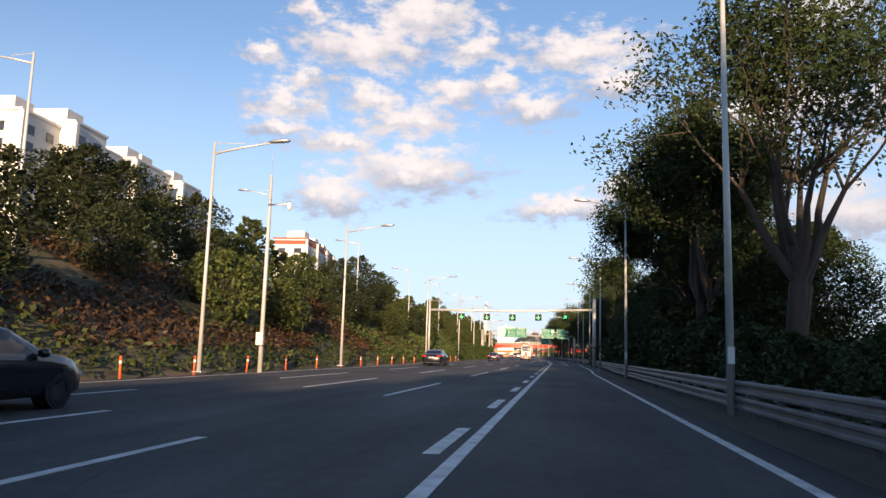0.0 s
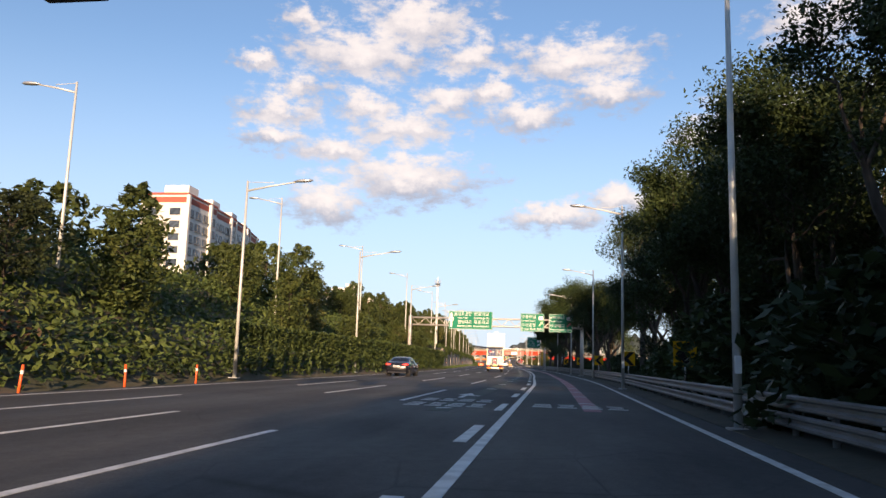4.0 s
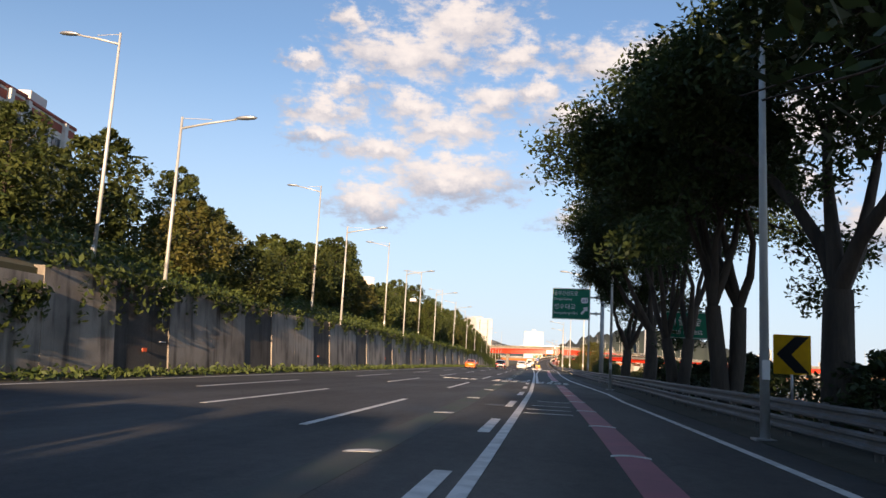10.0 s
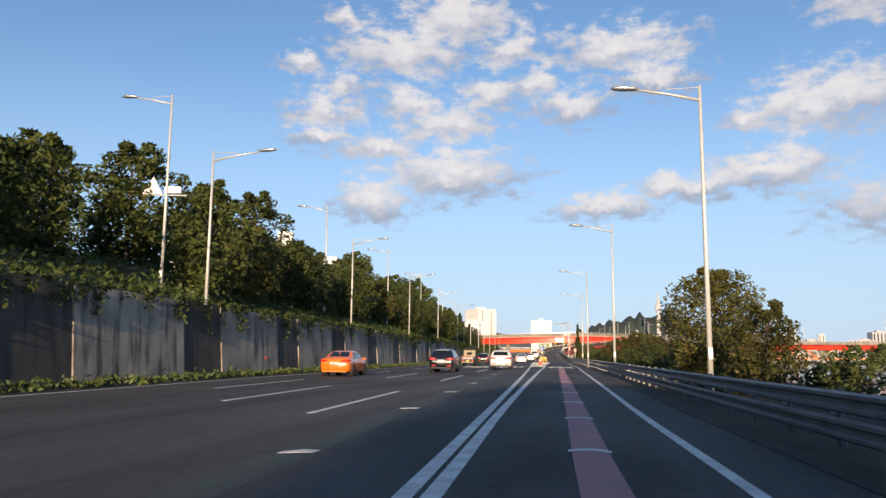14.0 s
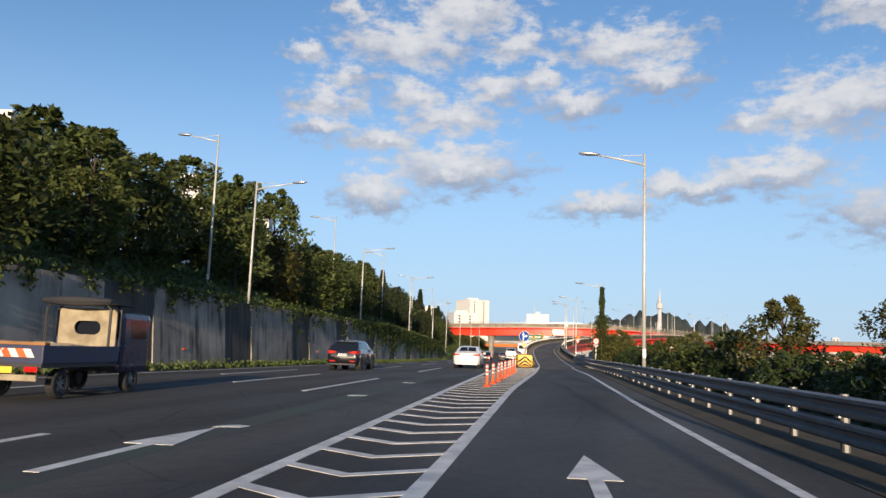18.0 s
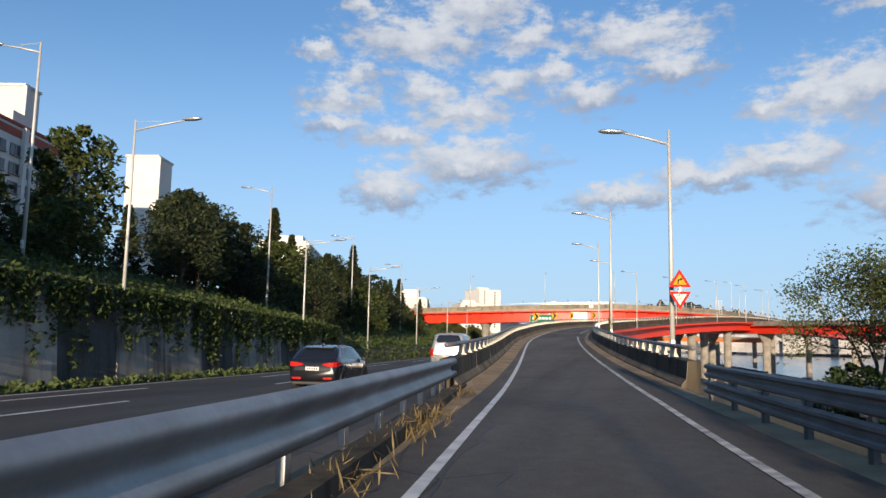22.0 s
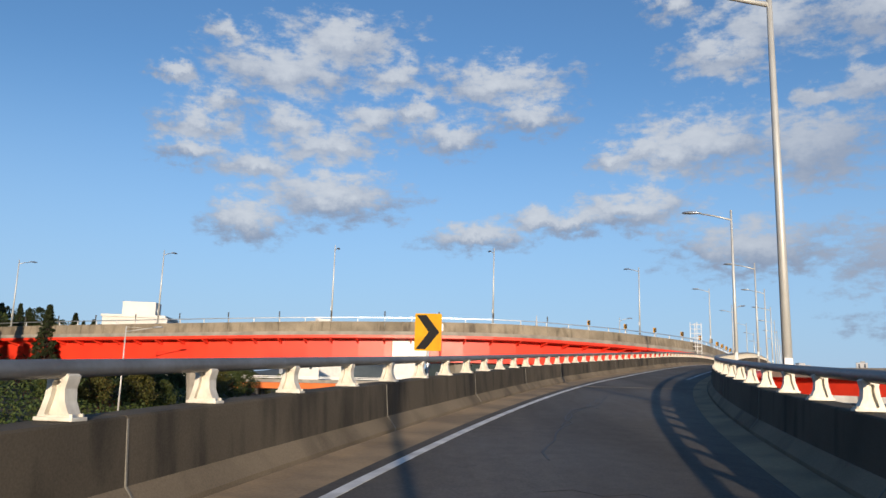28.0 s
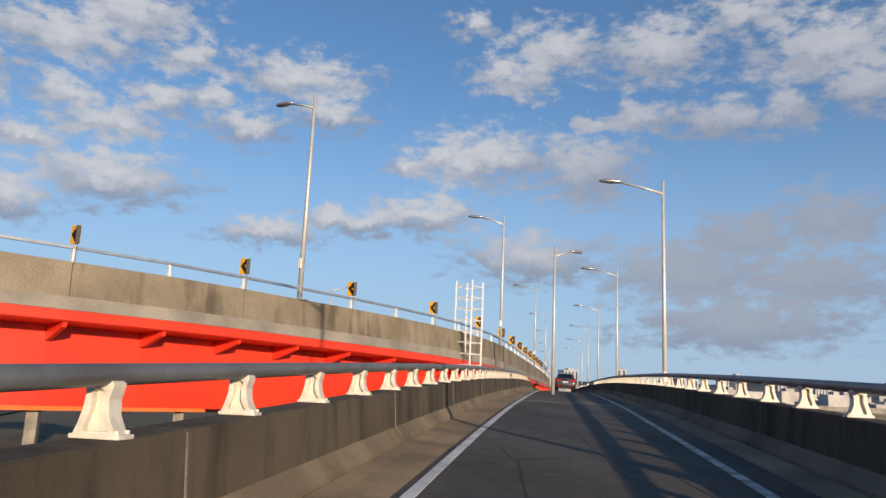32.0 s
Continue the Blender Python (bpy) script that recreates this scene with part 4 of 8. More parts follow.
POST_PTS = evenly(catmull(RAMP, 2.0), 1.76)
POST_SIDE = sides(POST_PTS)
pipe_rail(LEFT_I, -1, "steel pipe rail on cream cast posts along the parapet")
pipe_rail(RIGHT_I, 1, "steel pipe rail on cream cast posts along the shaded parapet")
stripe("edge_line", [(RAMP_PTS[i] - RAMP_SIDE[i] * lerp(RAMP_PTS[i].y, [(403, 1.38), (430, 1.56), (477, 1.8), (525, 1.7), (555, 1.55), (572, 1.78), (700, 1.8)]), RAMP_SIDE[i]) for i in ramp_between(403, 700)], 0.12, M_PAINT, ramp_road, "", 0.026)
for y0, y1 in ((403, 482.4), (488.5, 502), (552, 700)):
    stripe("edge_line", [(RAMP_PTS[i] + RAMP_SIDE[i] * lerp(RAMP_PTS[i].y, [(403, 1.38), (431, 1.72), (470, 1.72), (477, 1.65), (482, 1.45), (570, 1.45), (700, 1.5)]), RAMP_SIDE[i]) for i in ramp_between(y0, y1)], 0.13, M_PAINTW, ramp_road, "worn white edge line", 0.026)
# embankment under the low ramp, deck and piers further on
ribbon("ramp_embankment", [(RAMP_PTS[i], RAMP_SIDE[i]) for i in ramp_between(425, 486)], [(-2.95, -0.29), (-3.2, -5), (3.4, -5), (2.95, -0.29)], M_CONC)
tagged(bpy.data.objects["ramp_embankment"], "concrete-faced embankment carrying the low end of the ramp", "embankment", kind="structure")
deck = tagged(ribbon("ramp_deck", [(RAMP_PTS[i], RAMP_SIDE[i]) for i in ramp_between(484, 930)], [(-3.3, -0.302), (-3.3, -0.6), (-2.0, -0.9), (-2.0, -2.2), (2.0, -2.2), (2.0, -0.9), (3.5, -0.6), (3.5, -0.302)], M_RED),
              "red steel box girder under the ramp", "bridge", kind="structure")

rl = None
for y in (440.9, 461.5, 483.4, 507.6, 532.6, 557, 580.5, 602, 623, 644, 665, 687, 709):
    i = min(range(len(RAMP_PTS)), key=lambda k: abs(RAMP_PTS[k].y - y))
    s = RAMP_SIDE[i]
    p = RAMP_PTS[i] + (RAMP_PTS[i + 1] - RAMP_PTS[i]).normalized() * (y - RAMP_PTS[i].y) + s * (inner_at(y, 1) + lerp(y, [(480, 0.68), (520, 0.85)])) + Vector((0, 0, -0.3))
    m = pose(*p, 0, 0, math.degrees(math.atan2(s.y, s.x)))
    if rl is None:
        rl = lamp("street_lamp", "pale lamp pole with a short arm standing behind the parapet", 8.55, 1.5, 0, 0, 0, 0, "ramp lamps", tie=False)
        rl.matrix_basis = m
    else:
        copy_thing(rl, m)

# ---- red flyover that curves in from the far side ----
FLY = [(-150, 690, 7.6), (-120, 655, 8.0), (-95, 625, 8.4), (-75, 607, 8.7), (-52.5, 598, 9.0), (-34.5, 595.7, 9.5), (-19.5, 597, 9.8), (-11, 600.8, 9.75), (-5.5, 604.8, 9.7), (3.3, 613.2, 9.5), (12, 630, 9.3), (36, 685, 9.2), (68, 765, 9.2), (136, 930, 9.2)]
FLY_PTS = evenly(catmull(FLY, 2.0), 2.5)
FLY_SIDE = sides(FLY_PTS)
fly_line = list(zip(FLY_PTS, FLY_SIDE))
fly = thing("flyover", "curved red steel box-girder flyover with concrete parapets", "flyover")
ribbon("deck", fly_line, [(-4.0, -0.35), (-4.0, 0), (4.0, 0), (4.0, -0.35)], M_CONC, fly)
ribbon("girder", fly_line, [(-3.96, -0.352), (-3.96, -0.62), (-3.9, -0.66), (-2.6, -0.70), (-2.6, -2.9), (2.6, -2.9), (2.6, -0.70), (3.9, -0.66), (3.96, -0.62), (3.96, -0.352)], M_RED, fly, "glossy red steel girder")
for sg in (-1, 1):
    for k in range(0, len(fly_line) - 1, 2):
        seg = fly_line[k:k + 3]
        ribbon("parapet_panel", [(p + s * sg * 3.72, s) for p, s in seg[:-1]] + [(seg[-1][0] + seg[-1][1] * sg * 3.72 - (seg[-1][0] - seg[-2][0]) * 0.01, seg[-1][1])],
               [(-0.16, 0.002), (-0.12, 0.95), (0.12, 0.95), (0.2, -0.345)] if sg > 0 else [(-0.2, -0.345), (-0.12, 0.95), (0.12, 0.95), (0.16, 0.002)], M_CONCF, fly)
    ribbon("handrail", [(p + s * sg * 3.72 + Vector((0, 0, 1.35)), s) for p, s in fly_line], [(-0.05, -0.04), (-0.05, 0.04), (0.05, 0.04), (0.05, -0.04)], M_GALV, fly)
# brackets under the flyover deck
bm = BM()
plate(bm, [(2.6, -1.12), (2.75, -1.12), (3.8, -0.80), (3.85, -0.645), (2.6, -0.645)], -0.06, 0.06)
bk = None
for i in range(0, len(FLY_PTS)):
    if FLY_PTS[i].x < -110 or FLY_PTS[i].y > 720:
        continue
    s = FLY_SIDE[i]
    if bk is None:
        bk = o = part("bracket", bm, M_RED, fly)
    else:
        o = new("bracket", bk.data)
        o.parent = fly
    o.matrix_basis = pose(*(FLY_PTS[i] - Vector((0, 0, 0.004))), 0, 0, math.degrees(math.atan2(s.y, s.x)))
# handrail stanchions
bm = BM()
plate(bm, [(-0.06, 0.94), (0.06, 0.94), (0.03, 1.33), (-0.03, 1.33)], -0.03, 0.03)
st0 = None
for i in range(0, len(FLY_PTS)):
    if FLY_PTS[i].x < -110 or FLY_PTS[i].y > 720:
        continue
    s = FLY_SIDE[i]
    if st0 is None:
        st0 = o = part("stanchion", bm, M_WHITE, fly)
    else:
        o = new("stanchion", st0.data)
        o.parent = fly
    o.matrix_basis = pose(*(FLY_PTS[i] + s * 3.72), 0, 0, math.degrees(math.atan2(s.y, s.x)))


def fly_at(x, y):
    i = min(range(len(FLY_PTS)), key=lambda k: (FLY_PTS[k].x - x) ** 2 + (FLY_PTS[k].y - y) ** 2)
    return FLY_PTS[i], FLY_SIDE[i]


# white repainted section of the girder, gauge box, drain pipes
p, s = fly_at(-27.8, 596)
rz = math.degrees(math.atan2(s.y, s.x))
bm = BM()
bx(bm, (2.615, 0, -1.75), (0.03, 3.6, 1.9), bevel=0.01)
o = part("repainted_panel", bm, M_WHITE, fly, "white repainted girder panel")
o.matrix_basis = pose(*p, 0, 0, rz)
for k in (-1, 1):
    bm = BM()
    bx(bm, (2.64, k * 0.7, -1.75), (0.05, 0.12, 1.9))
    o = part("stiffener", bm, M_WHITE, fly)
    o.matrix_basis = pose(*p, 0, 0, rz)
p, s = fly_at(-23.5, 596.5)
bm = BM()
bx(bm, (3.95, 0, 0.45), (0.12, 0.9, 0.7), bevel=0.02)
o = part("inspection_box", bm, M_WHITE, fly)
o.matrix_basis = pose(*p, 0, 0, math.degrees(math.atan2(s.y, s.x)))
bm = BM()
tube(bm, [(3.9, 0.3, 0.1), (3.9, 0.3, -2.6)], 0.07, 7)
o = part("drain_pipe", bm, M_RED, fly)
o.matrix_basis = pose(*p, 0, 0, math.degrees(math.atan2(s.y, s.x)))
# piers
for k, (px, py) in enumerate(((-128, 664), (-88, 618), (-50, 597.5), (-21, 597), (3, 613), (24, 660), (50, 722))):
    p, s = fly_at(px, py)
    t = thing("bridge_pier", "pale concrete pier flaring under the red flyover", "pier", pose(p.x, p.y, 0, 0, 0, math.degrees(math.atan2(s.y, s.x))), "flyover piers")
    top = p.z - 2.95
    bm = BM()
    loft(bm, [[(w * c, w * 0.8 * q, z) for c, q in [(math.cos(a), math.sin(a)) for a in [j * math.pi / 6 for j in range(12)]]] for w, z in ((1.05, -7.5), (1.0, top * 0.45), (1.25, top - 0.9), (1.75, top - 0.12))])
    part("shaft", bm, M_CONC, t, smooth=False)
    bm = BM()
    bx(bm, (0, 0, top - 0.05), (3.4, 2.2, 0.16), bevel=0.02)
    part("bearing_cap", bm, M_CONC, t)
for yy in (500, 524, 549, 574, 598, 640, 690):
    i = min(range(len(RAMP_PTS)), key=lambda k: abs(RAMP_PTS[k].y - yy))
    p, s = RAMP_PTS[i], RAMP_SIDE[i]
    t = thing("bridge_pier", "pale round concrete pier under the ramp", "pier", pose(p.x, p.y, 0), "ramp piers")
    bm = BM()
    tube(bm, [(0, 0, -7.5), (0, 0, p.z - 3.0), (0, 0, p.z - 2.22)], [0.85, 0.85, 1.3], 14)
    part("shaft", bm, M_CONC, t)

fl = None
for fx, fy in ((-110, 642), (-90, 620), (-71, 605), (-52.6, 598), (-34.8, 595.7), (-18.5, 597.4), (-4.5, 605.6), (7.5, 619), (18, 643), (28, 667), (38, 690), (49, 717), (61, 745)):
    p, s = fly_at(fx, fy)
    m = pose(*(p + s * 3.72 + Vector((0, 0, 0.93))), 0, 0, math.degrees(math.atan2(s.y, s.x)))
    if fl is None:
        fl = lamp("street_lamp", "slim pale lamp pole on the flyover parapet", 7.60, 1.3, 0, 0, 0, 0, "flyover lamps", tie=False)
        fl.matrix_basis = m
    else:
        copy_thing(fl, m)
src = None
for k, i in enumerate(range(len(FLY_PTS))):
    if k % 2 == 0 and -70 < FLY_PTS[i].x < 30:
        p, s = FLY_PTS[i], FLY_SIDE[i]
        m = pose(*(p + s * 3.9 + Vector((0, 0, 0.9))))
        if src is None:
            src = thing("marker_post", "thin dark marker on the flyover parapet", "marker", m, "flyover markers")
            bm = BM()
            tube(bm, [(0, 0, 0), (0, 0, 0.55)], 0.02, 5)
            part("stem", bm, M_GALVD, src)
            bm = BM()
            bx(bm, (0, 0, 0.8), (0.12, 0.05, 0.5), bevel=0.02)
            part("reflector", bm, M_DARK, src)
        else:
            copy_thing(src, m)

# ladder cages by the decks
for lx, ly in ((3.3, 613.2),):
    p, s = fly_at(lx, ly)
    t = thing("ladder_cage", "white steel ladder cage on the parapet", "ladder", pose(*(p + s * 4.2 + Vector((0, 0, 0.0))), 0, 0, 40))
    for dx in (-0.45, 0.45):
        for dy in (-0.45, 0.45):
            bm = BM()
            tube(bm, [(dx, dy, -1.0), (dx, dy, 3.3)], 0.04, 5)
            part("upright", bm, M_WHITE, t)
    for k in range(8):
        bm = BM()
        z = -0.6 + 0.52 * k
        tube(bm, [(-0.45, -0.45, z), (0.45, -0.45, z), (0.45, 0.45, z), (-0.45, 0.45, z), (-0.45, -0.45, z)], 0.025, 4)
        part("hoop", bm, M_WHITE, t)

# second red viaduct lower on the river side
V2 = [(-8, 690, 7.6), (0, 655, 7.4), (15, 612, 6.9), (40, 577, 6.5), (80, 548, 6.0), (140, 526, 5.4), (230, 505, 4.8)]
v2 = evenly(catmull(V2, 3.0), 5.0)
v2l = list(zip(v2, sides(v2)))
vd = thing("viaduct", "low red girder viaduct with a grey parapet near the river", "viaduct")
ribbon("girder", v2l, [(-3.4, -0.3), (-2.4, -0.5), (-2.4, -2.1), (2.4, -2.1), (2.4, -0.5), (3.4, -0.3)], M_RED, vd)
ribbon("deck", v2l, [(-3.6, -0.298), (-3.6, 0.75), (-3.35, 0.75), (-3.35, 0), (3.35, 0), (3.35, 0.75), (3.6, 0.75), (3.6, -0.298)], M_CONC, vd)
for p, s in v2l[2::5]:
    t = thing("bridge_pier", "pale flared pier under the low viaduct", "pier", pose(p.x, p.y, 0), "viaduct piers")
    bm = BM()
    loft(bm, [[(w * c, w * 0.7 * q, z) for c, q in [(math.cos(a), math.sin(a)) for a in [j * math.pi / 6 for j in range(12)]]] for w, z in ((0.9, -7.5), (0.85, p.z - 4.4), (2.0, p.z - 2.15))])
    part("shaft", bm, M_CONC, t)
for p, s in v2l[1::5]:
    copy_thing(fl, pose(*(p + s * 3.5 + Vector((0, 0, 0.7))), 0, 0, math.degrees(math.atan2(s.y, s.x))))

# low slip viaduct seen under the flyover, with a white rail
V3 = [(-190, 632, 3.6), (-120, 655, 4.0), (-60, 672, 4.4), (-10, 690, 4.8), (40, 725, 5.0)]
v3 = evenly(catmull(V3, 3.0), 6.0)
v3l = list(zip(v3, sides(v3)))
ve = thing("viaduct", "low orange girder viaduct with a white rail under the flyover", "viaduct")
ribbon("girder", v3l, [(-2.6, -0.3), (-2.2, -1.5), (2.2, -1.5), (2.6, -0.3)], M_ORANGE, ve)
ribbon("deck", v3l, [(-2.9, -0.298), (-2.9, 0.35), (-2.7, 0.35), (-2.7, 0), (2.7, 0), (2.7, 0.35), (2.9, 0.35), (2.9, -0.298)], M_CONC, ve)
for zr in (0.62, 0.9):
    ribbon("rail", [(p + s * 2.8 + Vector((0, 0, zr)), s) for p, s in v3l], [(-0.06, -0.06), (-0.06, 0.06), (0.06, 0.06), (0.06, -0.06)], M_WHITE, ve)
for p, s in v3l[1::3]:
    t = thing("bridge_pier", "square concrete pier under the low orange viaduct", "pier", pose(p.x, p.y, 0), "slip viaduct piers")
    bm = BM()
    bx(bm, (0, 0, (p.z - 1.5 - 6) / 2), (1.4, 1.4, p.z - 1.5 + 6), bevel=0.12)
    part("shaft", bm, M_CONC, t)

# sand and grit lying along the parapets
for sg in (-1, 1):
    ii = ramp_between(404, 640)
    ribbon("edge_grit", [(RAMP_PTS[i] + RAMP_SIDE[i] * sg * (off_in(i, sg) - 0.02), RAMP_SIDE[i] * sg) for i in ii],
           [(-0.62 if sg < 0 else -0.42, 0.0165), (-0.5 if sg < 0 else -0.34, 0.022), (-0.2, 0.03), (0, 0.05), (0, 0.0)], M_GRIT, ramp_road, "tan grit along the parapet foot")

# ---- trees and growth ----
rng = np.random.default_rng(7)


def leaf_mesh(name, centres, size, flat=0.35, drop=0.0, slim=0.45, upright=0.0):
    """Many small leaves, one pointed quad each, about the given centres."""
    c = np.asarray(centres, float)
    n = len(c)
    nrm = rng.normal(size=(n, 3))
    nrm[:, 2] = np.abs(nrm[:, 2]) + flat
    nrm /= np.linalg.norm(nrm, axis=1)[:, None]
    t = rng.normal(size=(n, 3))
    t[:, 2] += upright - drop
    t -= nrm * np.sum(t * nrm, axis=1)[:, None]
    t /= np.linalg.norm(t, axis=1)[:, None]
    b = np.cross(nrm, t)
    s = size * rng.uniform(0.6, 1.35, n)[:, None]
    v = np.stack([c - t * s, c + b * s * slim - t * s * 0.15, c + t * s, c - b * s * slim - t * s * 0.15], axis=1).reshape(-1, 3)
    me = bpy.data.meshes.new(name)
    me.vertices.add(4 * n)
    me.vertices.foreach_set("co", v.ravel())
    me.loops.add(4 * n)
    me.loops.foreach_set("vertex_index", np.arange(4 * n))
    me.polygons.add(n)
    me.polygons.foreach_set("loop_start", np.arange(0, 4 * n, 4))
    me.update(calc_edges=True)
    return me


def limb(bm, p, d, length, r, depth, tips, spread, up=0.25):
    """A bent limb that forks; collects the twig ends."""
    pts, rad = [p], [r]
    q, dd = p.copy(), d.normalized()
    for k in range(3):
        dd = (dd + Vector(rng.normal(0, 0.16, 3)) + Vector((0, 0, up * 0.2))).normalized()
        q = q + dd * length / 3
        pts.append(q.copy())
        rad.append(r * (1 - 0.14 * (k + 1)))
    tube(bm, pts, rad, 6 if depth > 1 else 4, cap=False)
    if depth <= 2:
        tips.append(pts[1]), tips.append(pts[2])
    if depth == 0:
        tips.append(q)
        return
    for k in range(3 if depth > 1 else 2 + int(rng.integers(0, 2))):
        nd = (dd + Vector(rng.normal(0, spread, 3)) + Vector((0, 0, up * 0.4))).normalized()
        limb(bm, q, nd, length * rng.uniform(0.62, 0.85), rad[-1] * 0.68, depth - 1, tips, spread, up)


def make_tree(label, height, fork, leaves, size, leafmat, spread=0.55, tuft=0.55, trunks=1, lean=0.12, name="tree", drop=0.2):
    t = thing(name, label, "tree")
    bm = BM()
    tips = []
    for k in range(trunks):
        r = 0.026 * height / (1 + 0.35 * (trunks - 1))
        base = Vector((0.25 * (k - (trunks - 1) / 2), 0, -0.25))
        d = Vector((rng.normal(0, lean), rng.normal(0, lean), 1)).normalized()
        top = base + d * fork
        tube(bm, [base, base + d * 0.3, base.lerp(top, 0.55) + Vector(rng.normal(0, 0.06, 3)), top], [r * 1.6, r * 1.15, r, r * 0.9], 9, cap=False)
        for j in range(4):
            a = 2 * math.pi * (j + rng.uniform(0, 0.6)) / 4
            limb(bm, top, Vector((math.cos(a) * 0.48, math.sin(a) * 0.48, 1.0)), (height - fork) * 0.36, r * 0.62, 3 if leaves > 3000 else 2, tips, spread)
    for v in bm.verts:
        k = 1 - 0.2 * min(1, max(0, (v.co.z - fork) / 2))
        v.co.x, v.co.y = v.co.x * k, v.co.y * k
    part("trunk", bm, M_BARK, t, "dark forked trunk and limbs", True)
    tp = np.array([tuple(p) for p in tips]) * np.array([0.8, 0.8, 1.0])
    pick = rng.integers(0, len(tp), leaves)
    d = rng.normal(0, 1, (leaves, 3))
    d /= np.linalg.norm(d, axis=1)[:, None]
    c = tp[pick] + d * (rng.uniform(0, 1, leaves) ** 0.5)[:, None] * np.array([tuft, tuft, tuft * 0.7]) * 1.35
    c = c[c[:, 2] > 0.18 * height]
    mesh_part("crown", leaf_mesh("crown", c, size, drop=drop), leafmat, t)
    return t


def make_blob_tree(label, height, width, leaves, size, leafmat, name="tree", pointed=0.0, base=0.12, n=26):
    """A denser tree: a trunk and boughs whose leaf clumps fill an uneven crown."""
    t = thing(name, label, "tree")
    bm = BM()
    tube(bm, [(0, 0, -0.3), (0.05, 0, height * 0.4), (0, 0.05, height * 0.9)], [0.022 * height, 0.015 * height, 0.01], 7, cap=False)
    cl = []
    for k in range(n):
        f = (k + 0.5) / n
        z = height * (base + (1 - base) * f)
        rr = width * 0.5 * ((1 - f) ** 0.85 if pointed else math.sin(math.pi * (0.16 + 0.8 * f)) ** 0.7)
        a = k * 2.4 + rng.uniform(-0.4, 0.4)
        p = Vector((math.cos(a) * rr * rng.uniform(0.45, 0.95), math.sin(a) * rr * rng.uniform(0.45, 0.95), z))
        tube(bm, [(0, 0, z * 0.75), tuple(p)], [0.035, 0.012], 4, cap=False)
        cl.append((p, max(0.22, rr * (rng.uniform(0.32, 0.52) if not pointed else rng.uniform(0.2, 0.34)))))
    part("trunk", bm, M_BARK, t, "", True)
    cs = []
    for p, r in cl:
        m = max(8, int(leaves / n))
        d = rng.normal(size=(m, 3))
        d /= np.linalg.norm(d, axis=1)[:, None]
        cs.append(np.array(p) + d * r * rng.uniform(0.45, 1.12, m)[:, None] * np.array([1, 1, 0.75 if not pointed else 0.5]))
    mesh_part("crown", leaf_mesh("crown", np.concatenate(cs), size, flat=0.6), leafmat, t)
    return t


def grow(kinds, spots, group=""):
    """Sets copies of the kinds at spots of (x, y, z, scale, turn)."""
    used = set()
    for k, (x, y, z, s, a) in enumerate(spots):
        src = kinds[k % len(kinds)]
        m = pose(x, y, z, 0, 0, a)
        if src.name not in used:
            used.add(src.name)
            o = src
            o.matrix_basis = m
        else:
            o = copy_thing(src, m)
        o.scale = (s, s, s * (0.92 + 0.16 * ((k * 7) % 5) / 4))
        if group:
            o["group"] = group


# tall dark trees behind the guardrail
RT = [make_tree("tall dark roadside tree with forked trunk and full crown", 12.5, 3.2, 60000, 0.09, M_LEAF_R, tuft=0.62, spread=0.48),
      make_tree("spreading dark roadside tree with leaning limbs", 12.0, 3.6, 60000, 0.09, M_LEAF_R, spread=0.5, trunks=2, tuft=0.6),
      make_tree("dense dark roadside tree leaning over the guardrail", 12.0, 2.8, 64000, 0.09, M_LEAF_R, trunks=2, tuft=0.66, lean=0.1, spread=0.46),
      make_tree("dark roadside tree with open branches", 12.0, 3.4, 50000, 0.085, M_LEAF_R, tuft=0.66, spread=0.48)]
SPOTS = []
# unseen rows behind the start, added to throw shade on the road ahead
for k in range(19):
    y = -112 + 7.6 * k
    if y < -4:
        SPOTS.append((M0(y) + 9.2 + 0.9 * ((k * 5) % 4) / 3, y, 1.12))
    if y < -12:
        SPOTS.append((M0(y) + 14.2 + 1.2 * (k % 3), y + 3.5, 1.1))
for x, y, s in ((7.0, 37, 1.16), (7.6, 43, 1.1), (9.2, 49, 0.95), (9.4, 55, 0.9), (9.4, 62, 0.88), (7.4, 100, 0.86), (7.2, 106, 0.92), (7.4, 112, 0.95), (7.2, 119, 0.98), (8.2, 126, 0.9),
                (5.4, 164.3, 0.92), (6.6, 170, 0.84), (5.4, 181, 0.92), (3.0, 190.1, 1.12), (4.6, 197, 1.08), (2.7, 206, 1.08), (1.35, 212.2, 1.1), (0.85, 221.2, 1.08), (0.1, 228.3, 1.02), (-0.72, 235.3, 0.88), (8.4, 187, 0.98), (9.0, 139.5, 0.92), (7.9, 146, 0.82)):
    SPOTS.append((x, y, s))
grow(RT, [(x, y, -0.15, s, (k * 73) % 360) for k, (x, y, s) in enumerate(SPOTS)], "guardrail trees")

RB = [make_blob_tree("dark leafy tree filling the roadside belt", 8.6, 6.4, 30000, 0.10, M_LEAF_R, base=0.1, n=64),
      make_blob_tree("dark bushy tree behind the guardrail", 7.6, 6.0, 28000, 0.10, M_LEAF_R, base=0.06, n=60)]
sp = []
for k in range(8):
    y = 34 + 4.0 * k
    sp.append((10.2 + rng.uniform(0, 1.5), y, -0.3, rng.uniform(0.85, 1.1) * (1.0 if y < 42 else 0.9), rng.uniform(0, 360)))
for k in range(8):
    y = 86 + 5.0 * k
    sp.append((9.8 + rng.uniform(0, 1.0), y, -0.3, rng.uniform(0.85, 1.0), rng.uniform(0, 360)))
